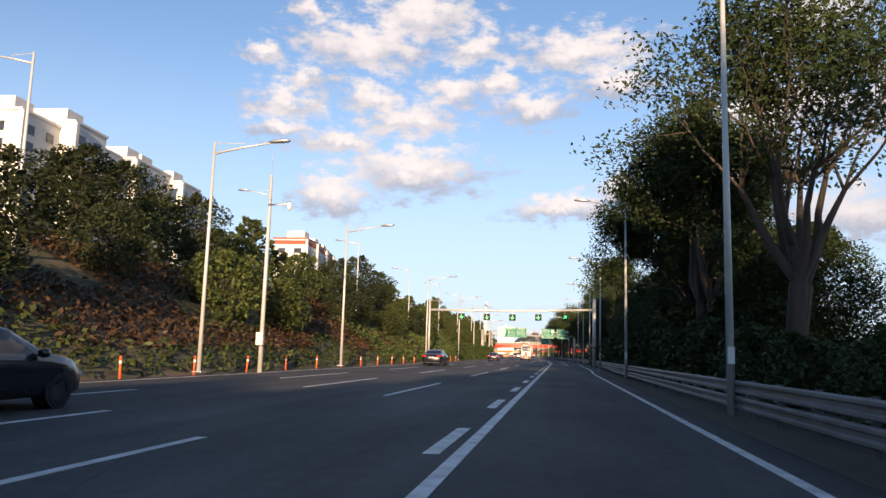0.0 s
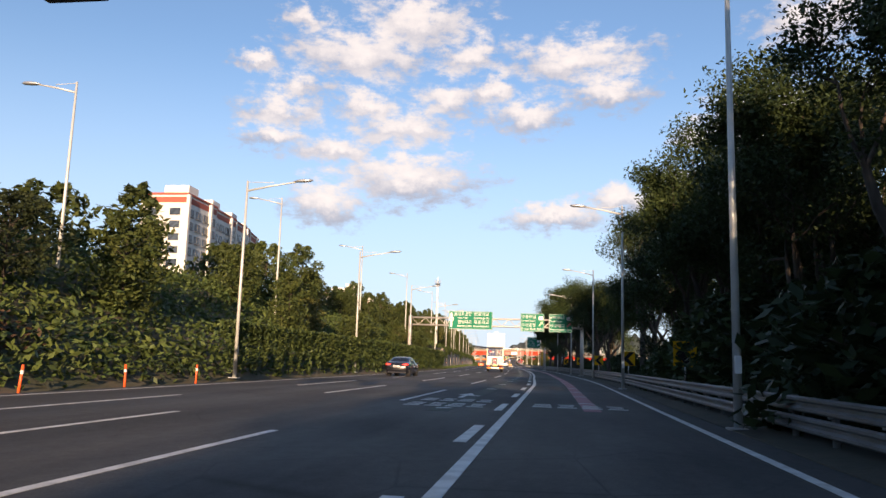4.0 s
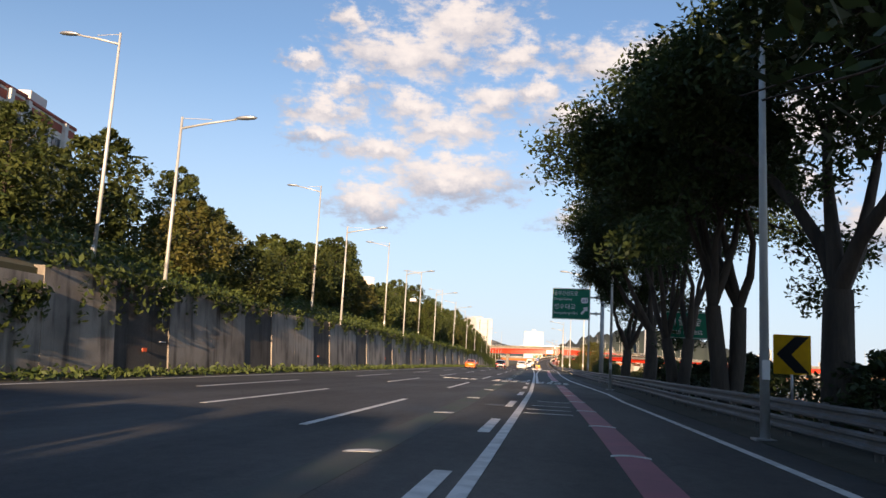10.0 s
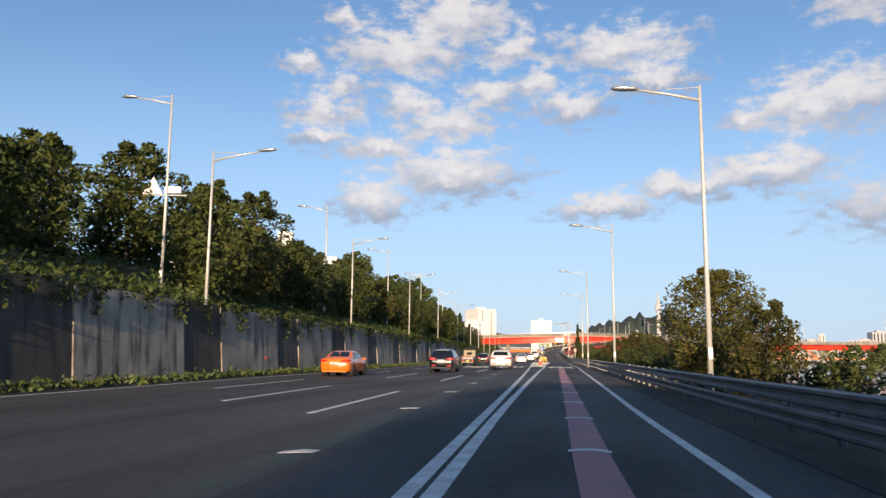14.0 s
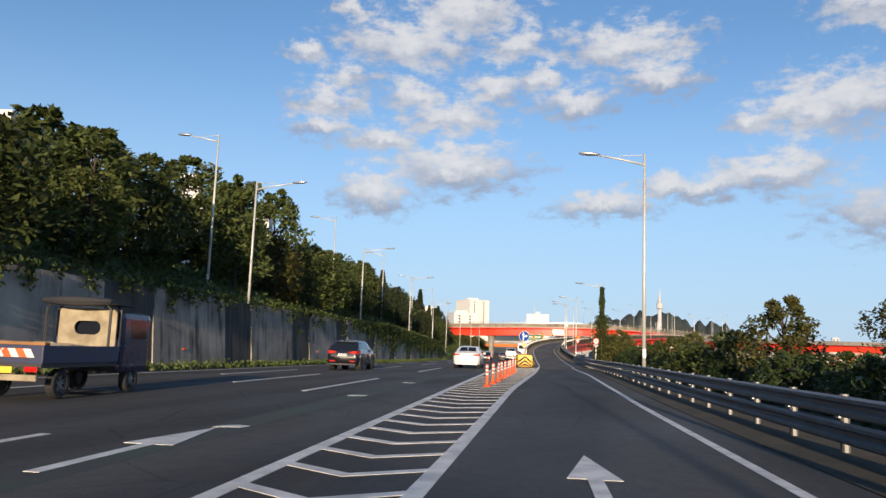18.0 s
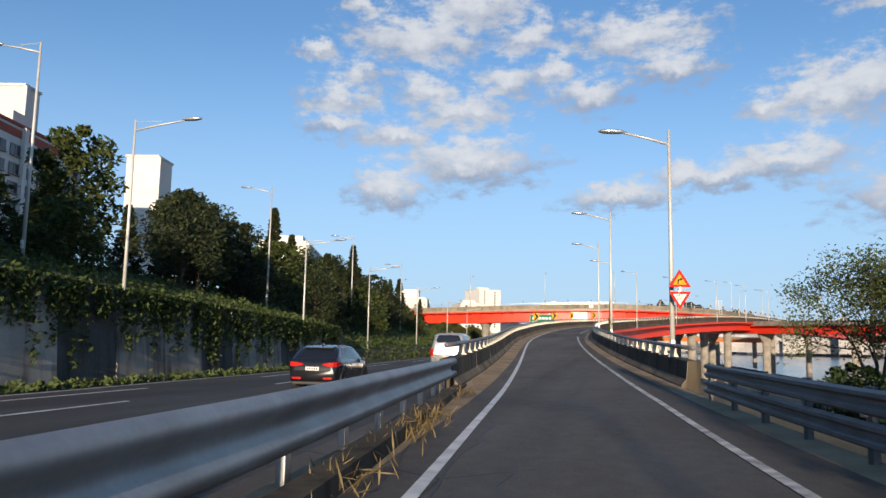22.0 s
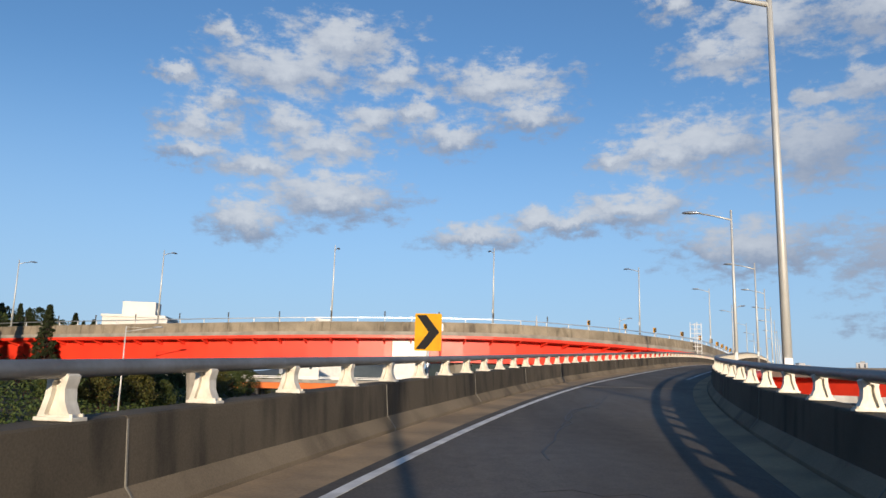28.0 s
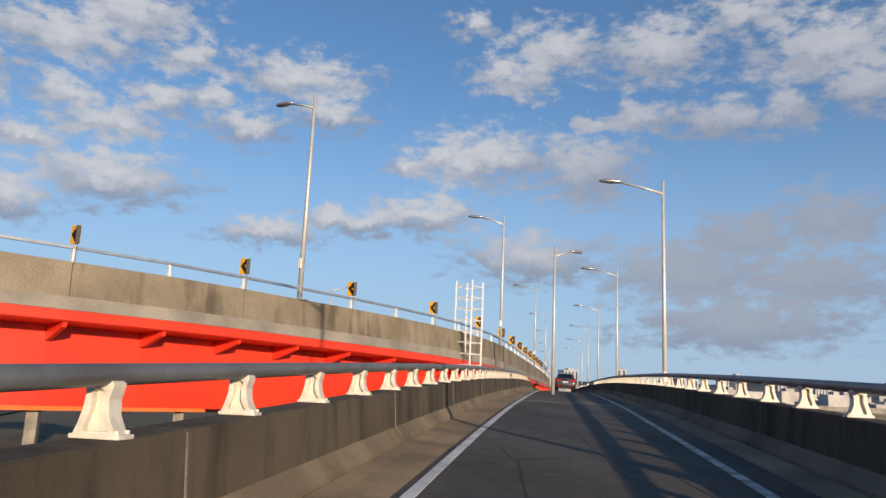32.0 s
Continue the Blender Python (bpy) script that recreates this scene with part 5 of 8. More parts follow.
for x, y, s in ((9.2, 64, 0.95), (8.3, 68.5, 1.08), (8.7, 73.5, 1.12), (9.4, 78, 1.0)):
    sp.append((x, y, -0.3, s, 40 * y))
grow(RB, sp, "roadside belt trees")

OPEN = [make_tree("open-branched dark tree leaning over the guardrail", 12.5, 3.6, 21000, 0.085, M_LEAF_R, tuft=0.6, spread=0.52, trunks=2),
        make_tree("tall open-crowned dark tree behind the guardrail", 12.8, 4.2, 26000, 0.085, M_LEAF_R, tuft=0.62, spread=0.5)]
grow(OPEN, [(7.3, 26.0, -0.15, 1.28, 40), (6.4, 80.5, -0.15, 0.98, 200), (6.9, 136.5, -0.15, 1.05, 120), (6.4, 92, -0.15, 0.8, 300)], "guardrail trees")
bare = make_tree("bare leafless tree behind the guardrail", 11.0, 3.2, 160, 0.09, M_LEAF_R, spread=0.5)
bare.matrix_basis = pose(4.9, 146.6, -0.1)
bare.scale = (0.62, 0.62, 0.68)

# wooded hill above the bank
HT = [make_blob_tree("round green tree on the wooded bank", 6.5, 6.0, 4200, 0.20, M_LEAF_H),
      make_blob_tree("broad dark green tree on the wooded bank", 5.6, 7.0, 4400, 0.21, M_LEAF_H),
      make_blob_tree("yellowing broadleaf tree on the wooded bank", 5.8, 5.2, 3800, 0.19, M_LEAF_Y),
      make_blob_tree("tall green tree on the wooded bank", 8.0, 5.4, 4600, 0.21, M_LEAF_H),
      make_blob_tree("dark pointed conifer on the wooded bank", 8.0, 4.2, 9000, 0.15, M_CONIF, pointed=1.0, base=0.04, n=110),
      make_blob_tree("layered dark pine on the wooded bank", 6.8, 6.2, 4200, 0.17, M_CONIF, base=0.25)]
hill, pines, back = [], [], []
for k in range(290):
    y = -30 + 2.9 * k + rng.uniform(-2, 2)
    row = k % 3
    d0 = lerp(y, [(-50, 18.6), (60, 18.6), (110, 16.5), (200, 18.0), (420, 18.0), (470, 20), (800, 22)])
    u = -(d0 + (0, 5.5, 12)[row] + rng.uniform(-1.5, 2.0))
    u -= lerp(y, [(530, 0), (590, 24), (900, 40)])
    s = rng.uniform(0.8, 1.12) * (1.0 if row else 0.78) * lerp(y, [(-30, 0.86), (60, 0.9), (100, 0.8), (150, 0.74), (205, 0.76), (260, 1.08), (330, 1.08), (385, 1.2), (415, 1.15), (440, 1.08), (478, 1.05), (500, 1.35), (560, 1.3), (800, 1.2)])
    x = M0(min(y, 900)) + u
    (back if row == 2 and y < 455 else pines if y > 455 else hill).append((x, y, bank(u, y) - 0.3, s, rng.uniform(0, 360)))
grow([HT[5], HT[1], HT[5], HT[0], HT[5]], [h_ for h_ in hill if h_[1] < 105], "wooded bank trees")
grow([HT[3], HT[2], HT[0], HT[1], HT[3]], [h_ for h_ in hill if h_[1] >= 105], "wooded bank trees")
grow([HT[4], HT[5], HT[4], HT[1], HT[5]], pines, "wooded bank trees")
conif = []
for x, y, top in ((-69, 590, 13.2), (-73, 584, 14.2), (-78, 588, 15.2), (-82, 579, 16.0), (-86, 590, 16.4), (-91, 583, 17.4), (-66, 598, 12.2), (-76, 600, 13.6), (-70, 574, 14.6), (-64, 566, 14.0), (-59, 556, 14.4)):
    g = bank(x - M0(y), y)
    conif.append((x, y, g - 0.3, (top - g) / 8.0, 37 * x))
grow([HT[4]], conif, "wooded bank trees")
broad = []
for x, y, top in ((-48, 466, 12.2), (-53, 472, 13.6), (-45, 459, 10.4), (-58, 480, 14.4)):
    g = bank(x - M0(y), y)
    broad.append((x, y, g - 0.3, (top - g) / 6.8, 53 * x))
grow([HT[5]], broad, "wooded bank trees")

far_trees = []
for k in range(40):
    y = 548 + 4.1 * k + rng.uniform(-2, 2)
    u = -(18 + 26 * rng.uniform() ** 1.4)
    far_trees.append((M0(y) + u, y, bank(u, y) - 0.3, rng.uniform(0.55, 0.85), rng.uniform(0, 360)))
grow([HT[0], HT[2], HT[1]], far_trees, "trees under the flyover")



def joined_crowns(name, label, kinds, spots, material, keep=3):
    """Crowns of a far row of trees as one mesh, with fewer and larger leaves."""
    out = []
    for k, (x, y, z, s_, a) in enumerate(spots):
        me = next(c for c in kinds[k % len(kinds)].children if c.name.startswith("crown")).data
        co = np.zeros(len(me.vertices) * 3)
        me.vertices.foreach_get("co", co)
        q = co.reshape(-1, 4, 3)[::keep]
        mid = q.mean(axis=1, keepdims=True)
        q = mid + (q - mid) * math.sqrt(keep)
        ca, sa = math.cos(radians(a)), math.sin(radians(a))
        out.append(q @ np.array([[ca, sa, 0], [-sa, ca, 0], [0, 0, 1]]) * s_ + np.array([x, y, z]))
    v = np.concatenate(out).reshape(-1, 3)
    n = len(v) // 4
    me = bpy.data.meshes.new(name)
    me.vertices.add(4 * n)
    me.vertices.foreach_set("co", v.ravel())
    me.loops.add(4 * n)
    me.loops.foreach_set("vertex_index", np.arange(4 * n))
    me.polygons.add(n)
    me.polygons.foreach_set("loop_start", np.arange(0, 4 * n, 4))
    me.update(calc_edges=True)
    return tagged(mesh_part(name, me, material), label, "woods", kind="stuff")


joined_crowns("hill_woods", "green tree crowns higher on the wooded bank", [HT[0], HT[1], HT[3]], back, M_LEAF_H)

# shrubs on the river side after the tall trees, and a few under them
SH = [make_blob_tree("tangled green shrub beside the guardrail", 2.6, 3.4, 5200, 0.09, M_LEAF_H, "shrub", base=0.02),
      make_blob_tree("yellow-green shrub beside the guardrail", 3.4, 3.0, 5200, 0.09, M_LEAF_Y, "shrub", base=0.02),
      make_blob_tree("dark green shrub beside the guardrail", 2.2, 3.2, 4200, 0.11, M_LEAF_R, "shrub", base=0.02),
      make_blob_tree("dark straggling shrub under the roadside trees", 2.7, 3.0, 4600, 0.11, M_LEAF_R, "shrub", base=0.02)]
for o in SH:
    o["category"] = "shrub"
sp = []
for k in range(74):
    y = 247 + 2.55 * k
    u = lerp(y, [(240, 6.8), (330, 8.6), (404, 9.6), (440, 10.5)]) + rng.uniform(0, 1.8)
    sp.append((M0(y) + u, y, -0.35, rng.uniform(0.65, 1.1) * lerp(y, [(247, 0.55), (262, 0.8), (300, 0.9), (340, 0.88), (390, 0.92), (430, 0.85)]), rng.uniform(0, 360)))
grow([SH[0], SH[2], SH[1], SH[2], SH[0]], sp, "roadside shrubs")
sp = []
for k in range(96):
    y = -60 + 1.95 * k
    sp.append((6.6 + rng.uniform(0, 2.2), y, -0.4, rng.uniform(0.7, 1.0) if 0 < y < 28 else rng.uniform(1.3, 1.9) if y < 118 else rng.uniform(1.0, 1.4), rng.uniform(0, 360)))
for k in range(30):
    y = 128 + 3.9 * k
    sp.append((M0(y) + 7.4 + rng.uniform(0, 2.6), y, -0.4, rng.uniform(0.75, 1.05), rng.uniform(0, 360)))
grow([SH[2], SH[3]], sp, "undergrowth shrubs")
big = [make_blob_tree("tall sunlit shrub tree behind the guardrail", 5.4, 4.4, 15000, 0.09, M_LEAF_Y, base=0.03, n=44)]
grow(big, [(M0(297) + 8.0, 297, -0.3, 1.0, 20), (M0(340) + 11.5, 340, -0.3, 0.62, 80), (M0(352) + 13.0, 352, -0.3, 0.68, 140), (M0(330) + 10.6, 330, -0.3, 0.6, 200), (M0(362) + 12.5, 362, -0.4, 0.72, 260)], "roadside shrubs")
airy = make_tree("airy dark green tree behind the guardrail", 7.0, 1.0, 16000, 0.075, M_LEAF_H, tuft=0.5, spread=0.55, trunks=2)
airy.matrix_basis = pose(-10.9, 436.5, -0.5) @ Matrix.Scale(0.66, 4)


def carpet(name, label, n, y0, y1, d0, d1, size, material, keep=None, lift=0.12):
    ys, ds = rng.uniform(y0, y1, n), rng.uniform(d0, d1, n)
    pts = []
    for y, d in zip(ys, ds):
        if keep is not None and not keep(d, y):
            continue
        u = -13.4 - d
        pts.append((M0(y) + u, y, bank(u, y) + lift * abs(rng.normal(0.6, 0.7))))
    return tagged(mesh_part(name, leaf_mesh(name, pts, size, flat=0.5), material), label, "undergrowth", kind="stuff")


patch = lambda d, y: noise.noise(Vector((d * 0.35, y * 0.16, 1.7)))
carpet("dry_bank_growth", "rust-brown dry weeds on the sloping bank", 52000, -40, 100, 1.6, 9.5, 0.15, M_DRY, lambda d, y: patch(d, y) > -0.3, 0.32)
carpet("bank_weeds", "low green weeds at the foot of the bank", 16000, -40, 110, 0.2, 4.5, 0.15, M_IVY, lambda d, y: patch(d, y) < -0.1 or d < 1.5, 0.35)
carpet("bank_creeper", "dense green creeper over the bank", 46000, 66, 196, 0.4, 11, 0.17, M_IVY, lambda d, y: y > 76 or patch(d, y) < 0.1, 0.45)
carpet("bank_creeper", "green creeper on the slope above the wall", 72000, 194, 480, 1.95, 10, 0.16, M_IVY, None, 0.26)
carpet("bank_creeper", "green creeper on the slope past the wall", 40000, 480, 640, 0.6, 16, 0.19, M_IVY, None, 0.5)
carpet("hill_undergrowth", "dark undergrowth between the hill trees", 40000, -40, 640, 9, 22, 0.26, M_LEAF_H, None, 0.6)

# creeper hanging over the wall and over the bank's foot
pts = []
for k in range(3300):
    y = rng.uniform(110, 478)
    thick = lerp(y, [(110, 1.0), (186, 1.0), (200, 0.55), (230, 0.22), (400, 0.22), (415, 0.6), (428, 1.0), (480, 1.0)])
    if rng.uniform() > thick:
        continue
    top = 3.5 - 1.3 * max(0, (y - 430) / 50) if y > 208 else 2.6
    hang = abs(rng.normal(0, 0.35 + 1.0 * thick)) + 0.25
    x = M0(y) - 14.62 + (0.75 if y < 194 else 0)
    for j in range(int(6 + hang * 22)):
        f = rng.uniform()
        z = top + 0.18 - f * hang
        if z < 0.15 + road_z(-13.4, y):
            continue
        pts.append((x + 0.10 * (1 - z / 4) + abs(rng.normal(0.04, 0.10)), y + rng.normal(0, 0.16), z))
tagged(mesh_part("hanging_creeper", leaf_mesh("hanging_creeper", pts, 0.13, drop=1.2), M_IVY), "green creeper hanging over the wall", "creeper", kind="stuff")
# grass at the wall's foot and along kerbs
pts = []
for k in range(16000):
    y = rng.uniform(190, 478)
    pts.append((M0(y) - 14.3 + abs(rng.normal(0, 0.45)), y, road_z(-13.6, y) + 0.06 + abs(rng.normal(0, 0.13))))
tagged(mesh_part("verge_grass", leaf_mesh("verge_grass", pts, 0.12, flat=0.0), M_IVY), "scrubby grass along the wall and kerb", "grass", kind="stuff")

# lamp pole swallowed by creeper, with a speed-limit plate, and a vine on a ramp lamp
def vine(name, label, x, y, z0, z1, r, n, size):
    f = rng.uniform(0, 1, n)
    a = rng.uniform(0, 2 * math.pi, n)
    rr = r * (0.72 + 0.28 * np.sin(f * 19.0 + 2.0 * np.sin(a * 2 + f * 6))) * np.where(f < 0.66, 1.0 - 0.95 * f ** 2, 0.20) * rng.uniform(0.1, 1.15, n)
    pts = np.stack([x + rr * np.cos(a), y + rr * np.sin(a), z0 + (z1 - z0) * f], axis=1)
    return tagged(mesh_part(name, leaf_mesh(name, pts, size, drop=0.8), M_LEAF_H), label, "creeper", kind="stuff")


m = pose(-12.3, 406.8, 0, 0, 0, mhead(407))
o = copy_thing(first, m)
o.scale = (0.8, 0.8, 0.72)
vine("pole_creeper", "thick green creeper climbing a lamp pole", -12.3, 406.8, -0.2, 6.9, 1.15, 8000, 0.10)
i = min(range(len(RAMP_PTS)), key=lambda k: abs(RAMP_PTS[k].y - 462))
p = RAMP_PTS[i] + RAMP_SIDE[i] * 3.3
vine("pole_creeper", "green vine wound round a ramp lamp pole", p.x, p.y, p.z + 0.6, p.z + 2.9, 0.2, 900, 0.06)

pts = []
for k in range(2300):
    y = rng.uniform(404, 437)
    if noise.noise(Vector((y * 0.55, 3.1, 0))) < 0.1 and rng.uniform() < 0.93:
        continue
    pts.append((lerp(y, [(404, -17.9), (420, -19.25), (436, -21.1)]) + rng.normal(0, 0.16), y, 0.08 + abs(rng.normal(0, 0.08))))
tagged(mesh_part("dry_grass", leaf_mesh("dry_grass", pts, 0.13, flat=0.0, slim=0.07, upright=2.2), M_STRAW), "dry yellowed grass under the beam barrier", "grass", kind="stuff")

# ---- signs ----
def lettering(text, height, m, material, parent, width=None, name="lettering"):
    """Raised lettering in the x-z plane facing -y, left edge at the origin of m; width squeezes it."""
    cu = bpy.data.curves.new(name, "FONT")
    cu.body, cu.size, cu.extrude, cu.resolution_u = text, 1.0, 0.004, 2
    tmp = new("tmp_text", cu)
    bpy.context.view_layer.update()
    me = bpy.data.meshes.new_from_object(tmp)
    bpy.data.objects.remove(tmp)
    co = np.zeros(len(me.vertices) * 3)
    me.vertices.foreach_get("co", co)
    co = co.reshape(-1, 3)
    x0, x1, y0, y1 = co[:, 0].min(), co[:, 0].max(), co[:, 1].min(), co[:, 1].max()
    sy = height / (y1 - y0)
    sx = width / (x1 - x0) if width else sy
    out = np.stack([(co[:, 0] - x0) * sx, -co[:, 2] * 1.0, (co[:, 1] - y0) * sy], axis=1)
    me.vertices.foreach_set("co", out.ravel())
    me.name = name
    me.transform(m)
    me.update()
    return mesh_part(name, me, material, parent)


def board(x0, x1, z0, z1, y, parent, name="sign_board"):
    """A green sign board with a white border line, facing -y."""
    w, h, cx, cz = x1 - x0, z1 - z0, (x0 + x1) / 2, (z0 + z1) / 2
    bm = BM()
    plate(bm, rounded(w, h, 0.04), -0.03, 0.03, pose(cx, y, cz))
    b = part(name, bm, M_SIGNG, parent)
    bm = BM()
    frame_ring(bm, rounded(w - 0.06, h - 0.06, 0.06), rounded(w - 0.11, h - 0.11, 0.05), -0.036, -0.029, pose(cx, y, cz))
    part("border", bm, M_REFL, b)
    bm = BM()
    for k in range(3):
        bx(bm, (x0 + w * (0.2 + 0.3 * k), y + 0.06, cz), (0.06, 0.05, h * 0.95))
    part("stiffener", bm, M_GALV, b)
    return b


def shield(cx, cz, y, num, parent, s=0.21):
    hexa = [(s, 0.35 * s), (0.75 * s, 0.8 * s), (-0.75 * s, 0.8 * s), (-s, 0.35 * s), (-s, -0.35 * s), (-0.75 * s, -0.8 * s), (0.75 * s, -0.8 * s), (s, -0.35 * s)]
    bm = BM()
    plate(bm, hexa, -0.042, -0.03, pose(cx, y, cz))
    part("route_shield", bm, M_REFL, parent)
    lettering(num, s * 0.85, pose(cx - 0.62 * s, y - 0.044, cz - 0.42 * s), M_NAVY, parent, s * 1.24)


def slant_arrow(cx, cz, y, material, parent, s=0.25):
    bm = BM()
    o = [(-0.22, -1), (0.22, -1), (0.22, 0.2), (0.62, 0.2), (0, 1), (-0.62, 0.2), (-0.22, 0.2)]
    plate(bm, [(x * s, z * s) for x, z in o], -0.042, -0.03, pose(cx, y, cz, 0, 40, 0))
    part("arrow", bm, material, parent)


M_NAVY = mat("navy_lettering", (0.015, 0.03, 0.10), 0.5)
M_LIME = mat("pale_green_arrow", (0.42, 0.60, 0.32), 0.5)
M_ROSE = mat("pink_arrow", (0.55, 0.10, 0.13), 0.5)


def sign_gantry():
    y = 163.9
    g = thing("sign_gantry", "steel truss gantry carrying three green direction signs", "gantry")
    for x in (3.05, -16.6):
        bm = BM()
        tube(bm, [(x, y, -0.1), (x, y, 6.35)], [0.21, 0.19], 14)
        part("post", bm, M_GALVP, g, smooth=True)
        bm = BM()
        bx(bm, (x, y, 0.06), (0.7, 0.7, 0.1), bevel=0.02)
        part("base_plate", bm, M_GALVP, g)
    for z in (5.32, 6.16):
        for dy in (0, 0.55):
            bm = BM()
            tube(bm, [(-16.6, y + dy - 0.2, z), (3.05, y + dy - 0.2, z)], 0.085, 9)
            part("chord", bm, M_GALVP, g, smooth=True)
    n = 24
    for k in range(n):
        xa, xb = -16.4 + 19.3 * k / n, -16.4 + 19.3 * (k + 1) / n
        bm = BM()
        za, zb = (5.36, 6.12) if k % 2 else (6.12, 5.36)
        tube(bm, [(xa, y - 0.2, za), (xb, y - 0.2, zb)], 0.036, 6)
        part("brace", bm, M_GALVP, g)
        if k % 8 == 7:
            bm = BM()
            for d in (-0.06, 0.06):
                for z in (5.32, 6.16):
                    tube(bm, [(xb + d - 0.025, y - 0.2, z), (xb + d + 0.025, y - 0.2, z)], 0.15, 10)
            tube(bm, [(xb, y - 0.2, 5.4), (xb, y - 0.2, 6.1)], 0.05, 6)
            part("flange", bm, M_GALVP, g)
    f = y - 0.42
    a = board(-12.0, -7.0, 4.9, 6.95, f, g)
    L = lambda s, h, x, z, w, b: lettering(s, h, pose(x, f - 0.036, z), M_REFL, b, w)
    for s, h, x, z, w in (("김포공항", 0.44, -10.95, 6.44, 1.55), ("반포대교", 0.44, -9.1, 6.44, 1.7), ("Gimpo Airport", 0.30, -10.98, 6.03, 1.2), ("Banpodaegyo(Br)", 0.30, -9.1, 6.03, 1.75),
                          ("한남대교", 0.44, -10.95, 5.52, 1.55), ("동호대교", 0.44, -9.1, 5.52, 1.7), ("Hannamdaegyo(Br)", 0.30, -11.0, 5.10, 1.6), ("Donghodaegyo(Br)", 0.30, -9.15, 5.10, 1.75)):
        L(s, h, x, z, w, a)
    bm = BM()
    plate(bm, [(-0.11, -0.85), (0.11, -0.85), (0.11, 0.45), (0.22, 0.45), (0, 0.82), (-0.22, 0.45), (-0.11, 0.45)], -0.042, -0.03, pose(-11.72, f, 6.0))
    part("arrow", bm, M_REFL, a)
    shield(-11.72, 6.05, f - 0.012, "88", a, 0.27)
    bm = BM()
    frame_ring(bm, rounded(0.46, 0.46, 0.04), rounded(0.42, 0.42, 0.03), -0.036, -0.029, pose(-11.2, f, 6.65))
    part("airport_box", bm, M_REFL, a)
    bm = BM()
    plate(bm, [(-0.03, 0.15), (0, 0.19), (0.03, 0.15), (0.03, 0.04), (0.17, -0.05), (0.17, -0.09), (0.03, -0.05), (0.02, -0.13), (0.07, -0.17), (-0.07, -0.17), (-0.02, -0.13), (-0.03, -0.05), (-0.17, -0.09), (-0.17, -0.05), (-0.03, 0.04)], -0.04, -0.03, pose(-11.2, f, 6.65))
    part("aeroplane_symbol", bm, M_REFL, a)
    b = board(-3.8, -1.15, 4.82, 6.84, f, g)
    for s, h, x, z, w in (("구룡터널", 0.40, -3.7, 6.26, 1.6), ("Guryong Tunnel", 0.28, -3.7, 5.86, 1.6), ("도산공원", 0.40, -3.7, 5.36, 1.55), ("Dosan Park", 0.28, -3.7, 4.97, 1.6), ("300m", 0.22, -1.96, 5.0, 0.68)):
        L(s, h, x, z, w, b)
    shield(-1.52, 6.33, f, "51", b, 0.27)
    slant_arrow(-1.52, 5.72, f, M_LIME, b, 0.33)
    c = board(-0.6, 1.98, 4.8, 6.82, f, g)
    for s, h, x, z, w in (("동부간선도로", 0.38, -0.5, 6.26, 1.65), ("Dongbu Expwy", 0.28, -0.5, 5.86, 1.3), ("성수대교", 0.42, -0.5, 5.33, 1.65), ("Seongsudaegyo(Br)", 0.27, -0.5, 4.94, 1.65), ("150m", 0.22, 1.28, 4.97, 0.62)):
        L(s, h, x, z, w, c)
    shield(1.6, 6.33, f, "61", c, 0.27)
    slant_arrow(1.6, 5.68, f, M_ROSE, c, 0.33)
    bm = BM()
    bx(bm, (2.72, y, 5.74), (0.34, 0.4, 1.15), bevel=0.03)
    part("gusset", bm, M_GALVP, g)


M_GALVP = mat("pale_steel_paint", (0.50, 0.46, 0.42), 0.5, 0.35, var=0.08, scale=2)
sign_gantry()


def side_sign():
    g = thing("direction_sign", "green direction sign on two arms from a roadside post", "road sign")
    y = 245.4
    bm = BM()
    tube(bm, [(-2.1, y + 0.15, -0.1), (-2.1, y + 0.15, 6.6)], [0.17, 0.14], 12)
    part("post", bm, M_GALVP, g, smooth=True)
    for z in (5.15, 6.35):
        bm = BM()
        tube(bm, [(-5.4, y + 0.12, z), (-2.1, y + 0.12, z)], 0.075, 8)
        part("arm", bm, M_GALVP, g, smooth=True)
        bm = BM()
        bx(bm, (-2.55, y + 0.12, z), (0.1, 0.3, 0.3))
        part("flange", bm, M_GALV, g)
    b = board(-5.8, -3.0, 4.66, 6.98, y, g)
    L = lambda s, h, x, z, w: lettering(s, h, pose(x, y - 0.036, z), M_REFL, b, w)
    L("동부간선도로", 0.36, -5.68, 6.42, 1.75)
    L("Dongbu Expwy", 0.27, -5.68, 6.02, 1.35)
    L("성수대교", 0.42, -5.68, 5.40, 1.6)
    L("Seongsudaegyo(Br)", 0.25, -5.68, 4.98, 1.75)
    shield(-3.42, 6.1, y, "61", b, 0.26)
    slant_arrow(-3.42, 5.35, y, M_REFL, b, 0.36)
    g = thing("direction_sign", "small green sign on a roadside post", "road sign")
    bm = BM()
    tube(bm, [(1.5, 223.1, -0.3), (1.5, 223.1, 3.9)], 0.08, 10)
    part("post", bm, M_GALV, g, smooth=True)
    b = board(0.36, 2.5, 2.66, 3.86, 223.0, g)
    lettering("서울숲", 0.42, pose(0.52, 222.964, 3.24), M_REFL, b, 1.5)
    lettering("Seoul Forest", 0.26, pose(0.48, 222.964, 2.86), M_REFL, b, 1.6)


side_sign()


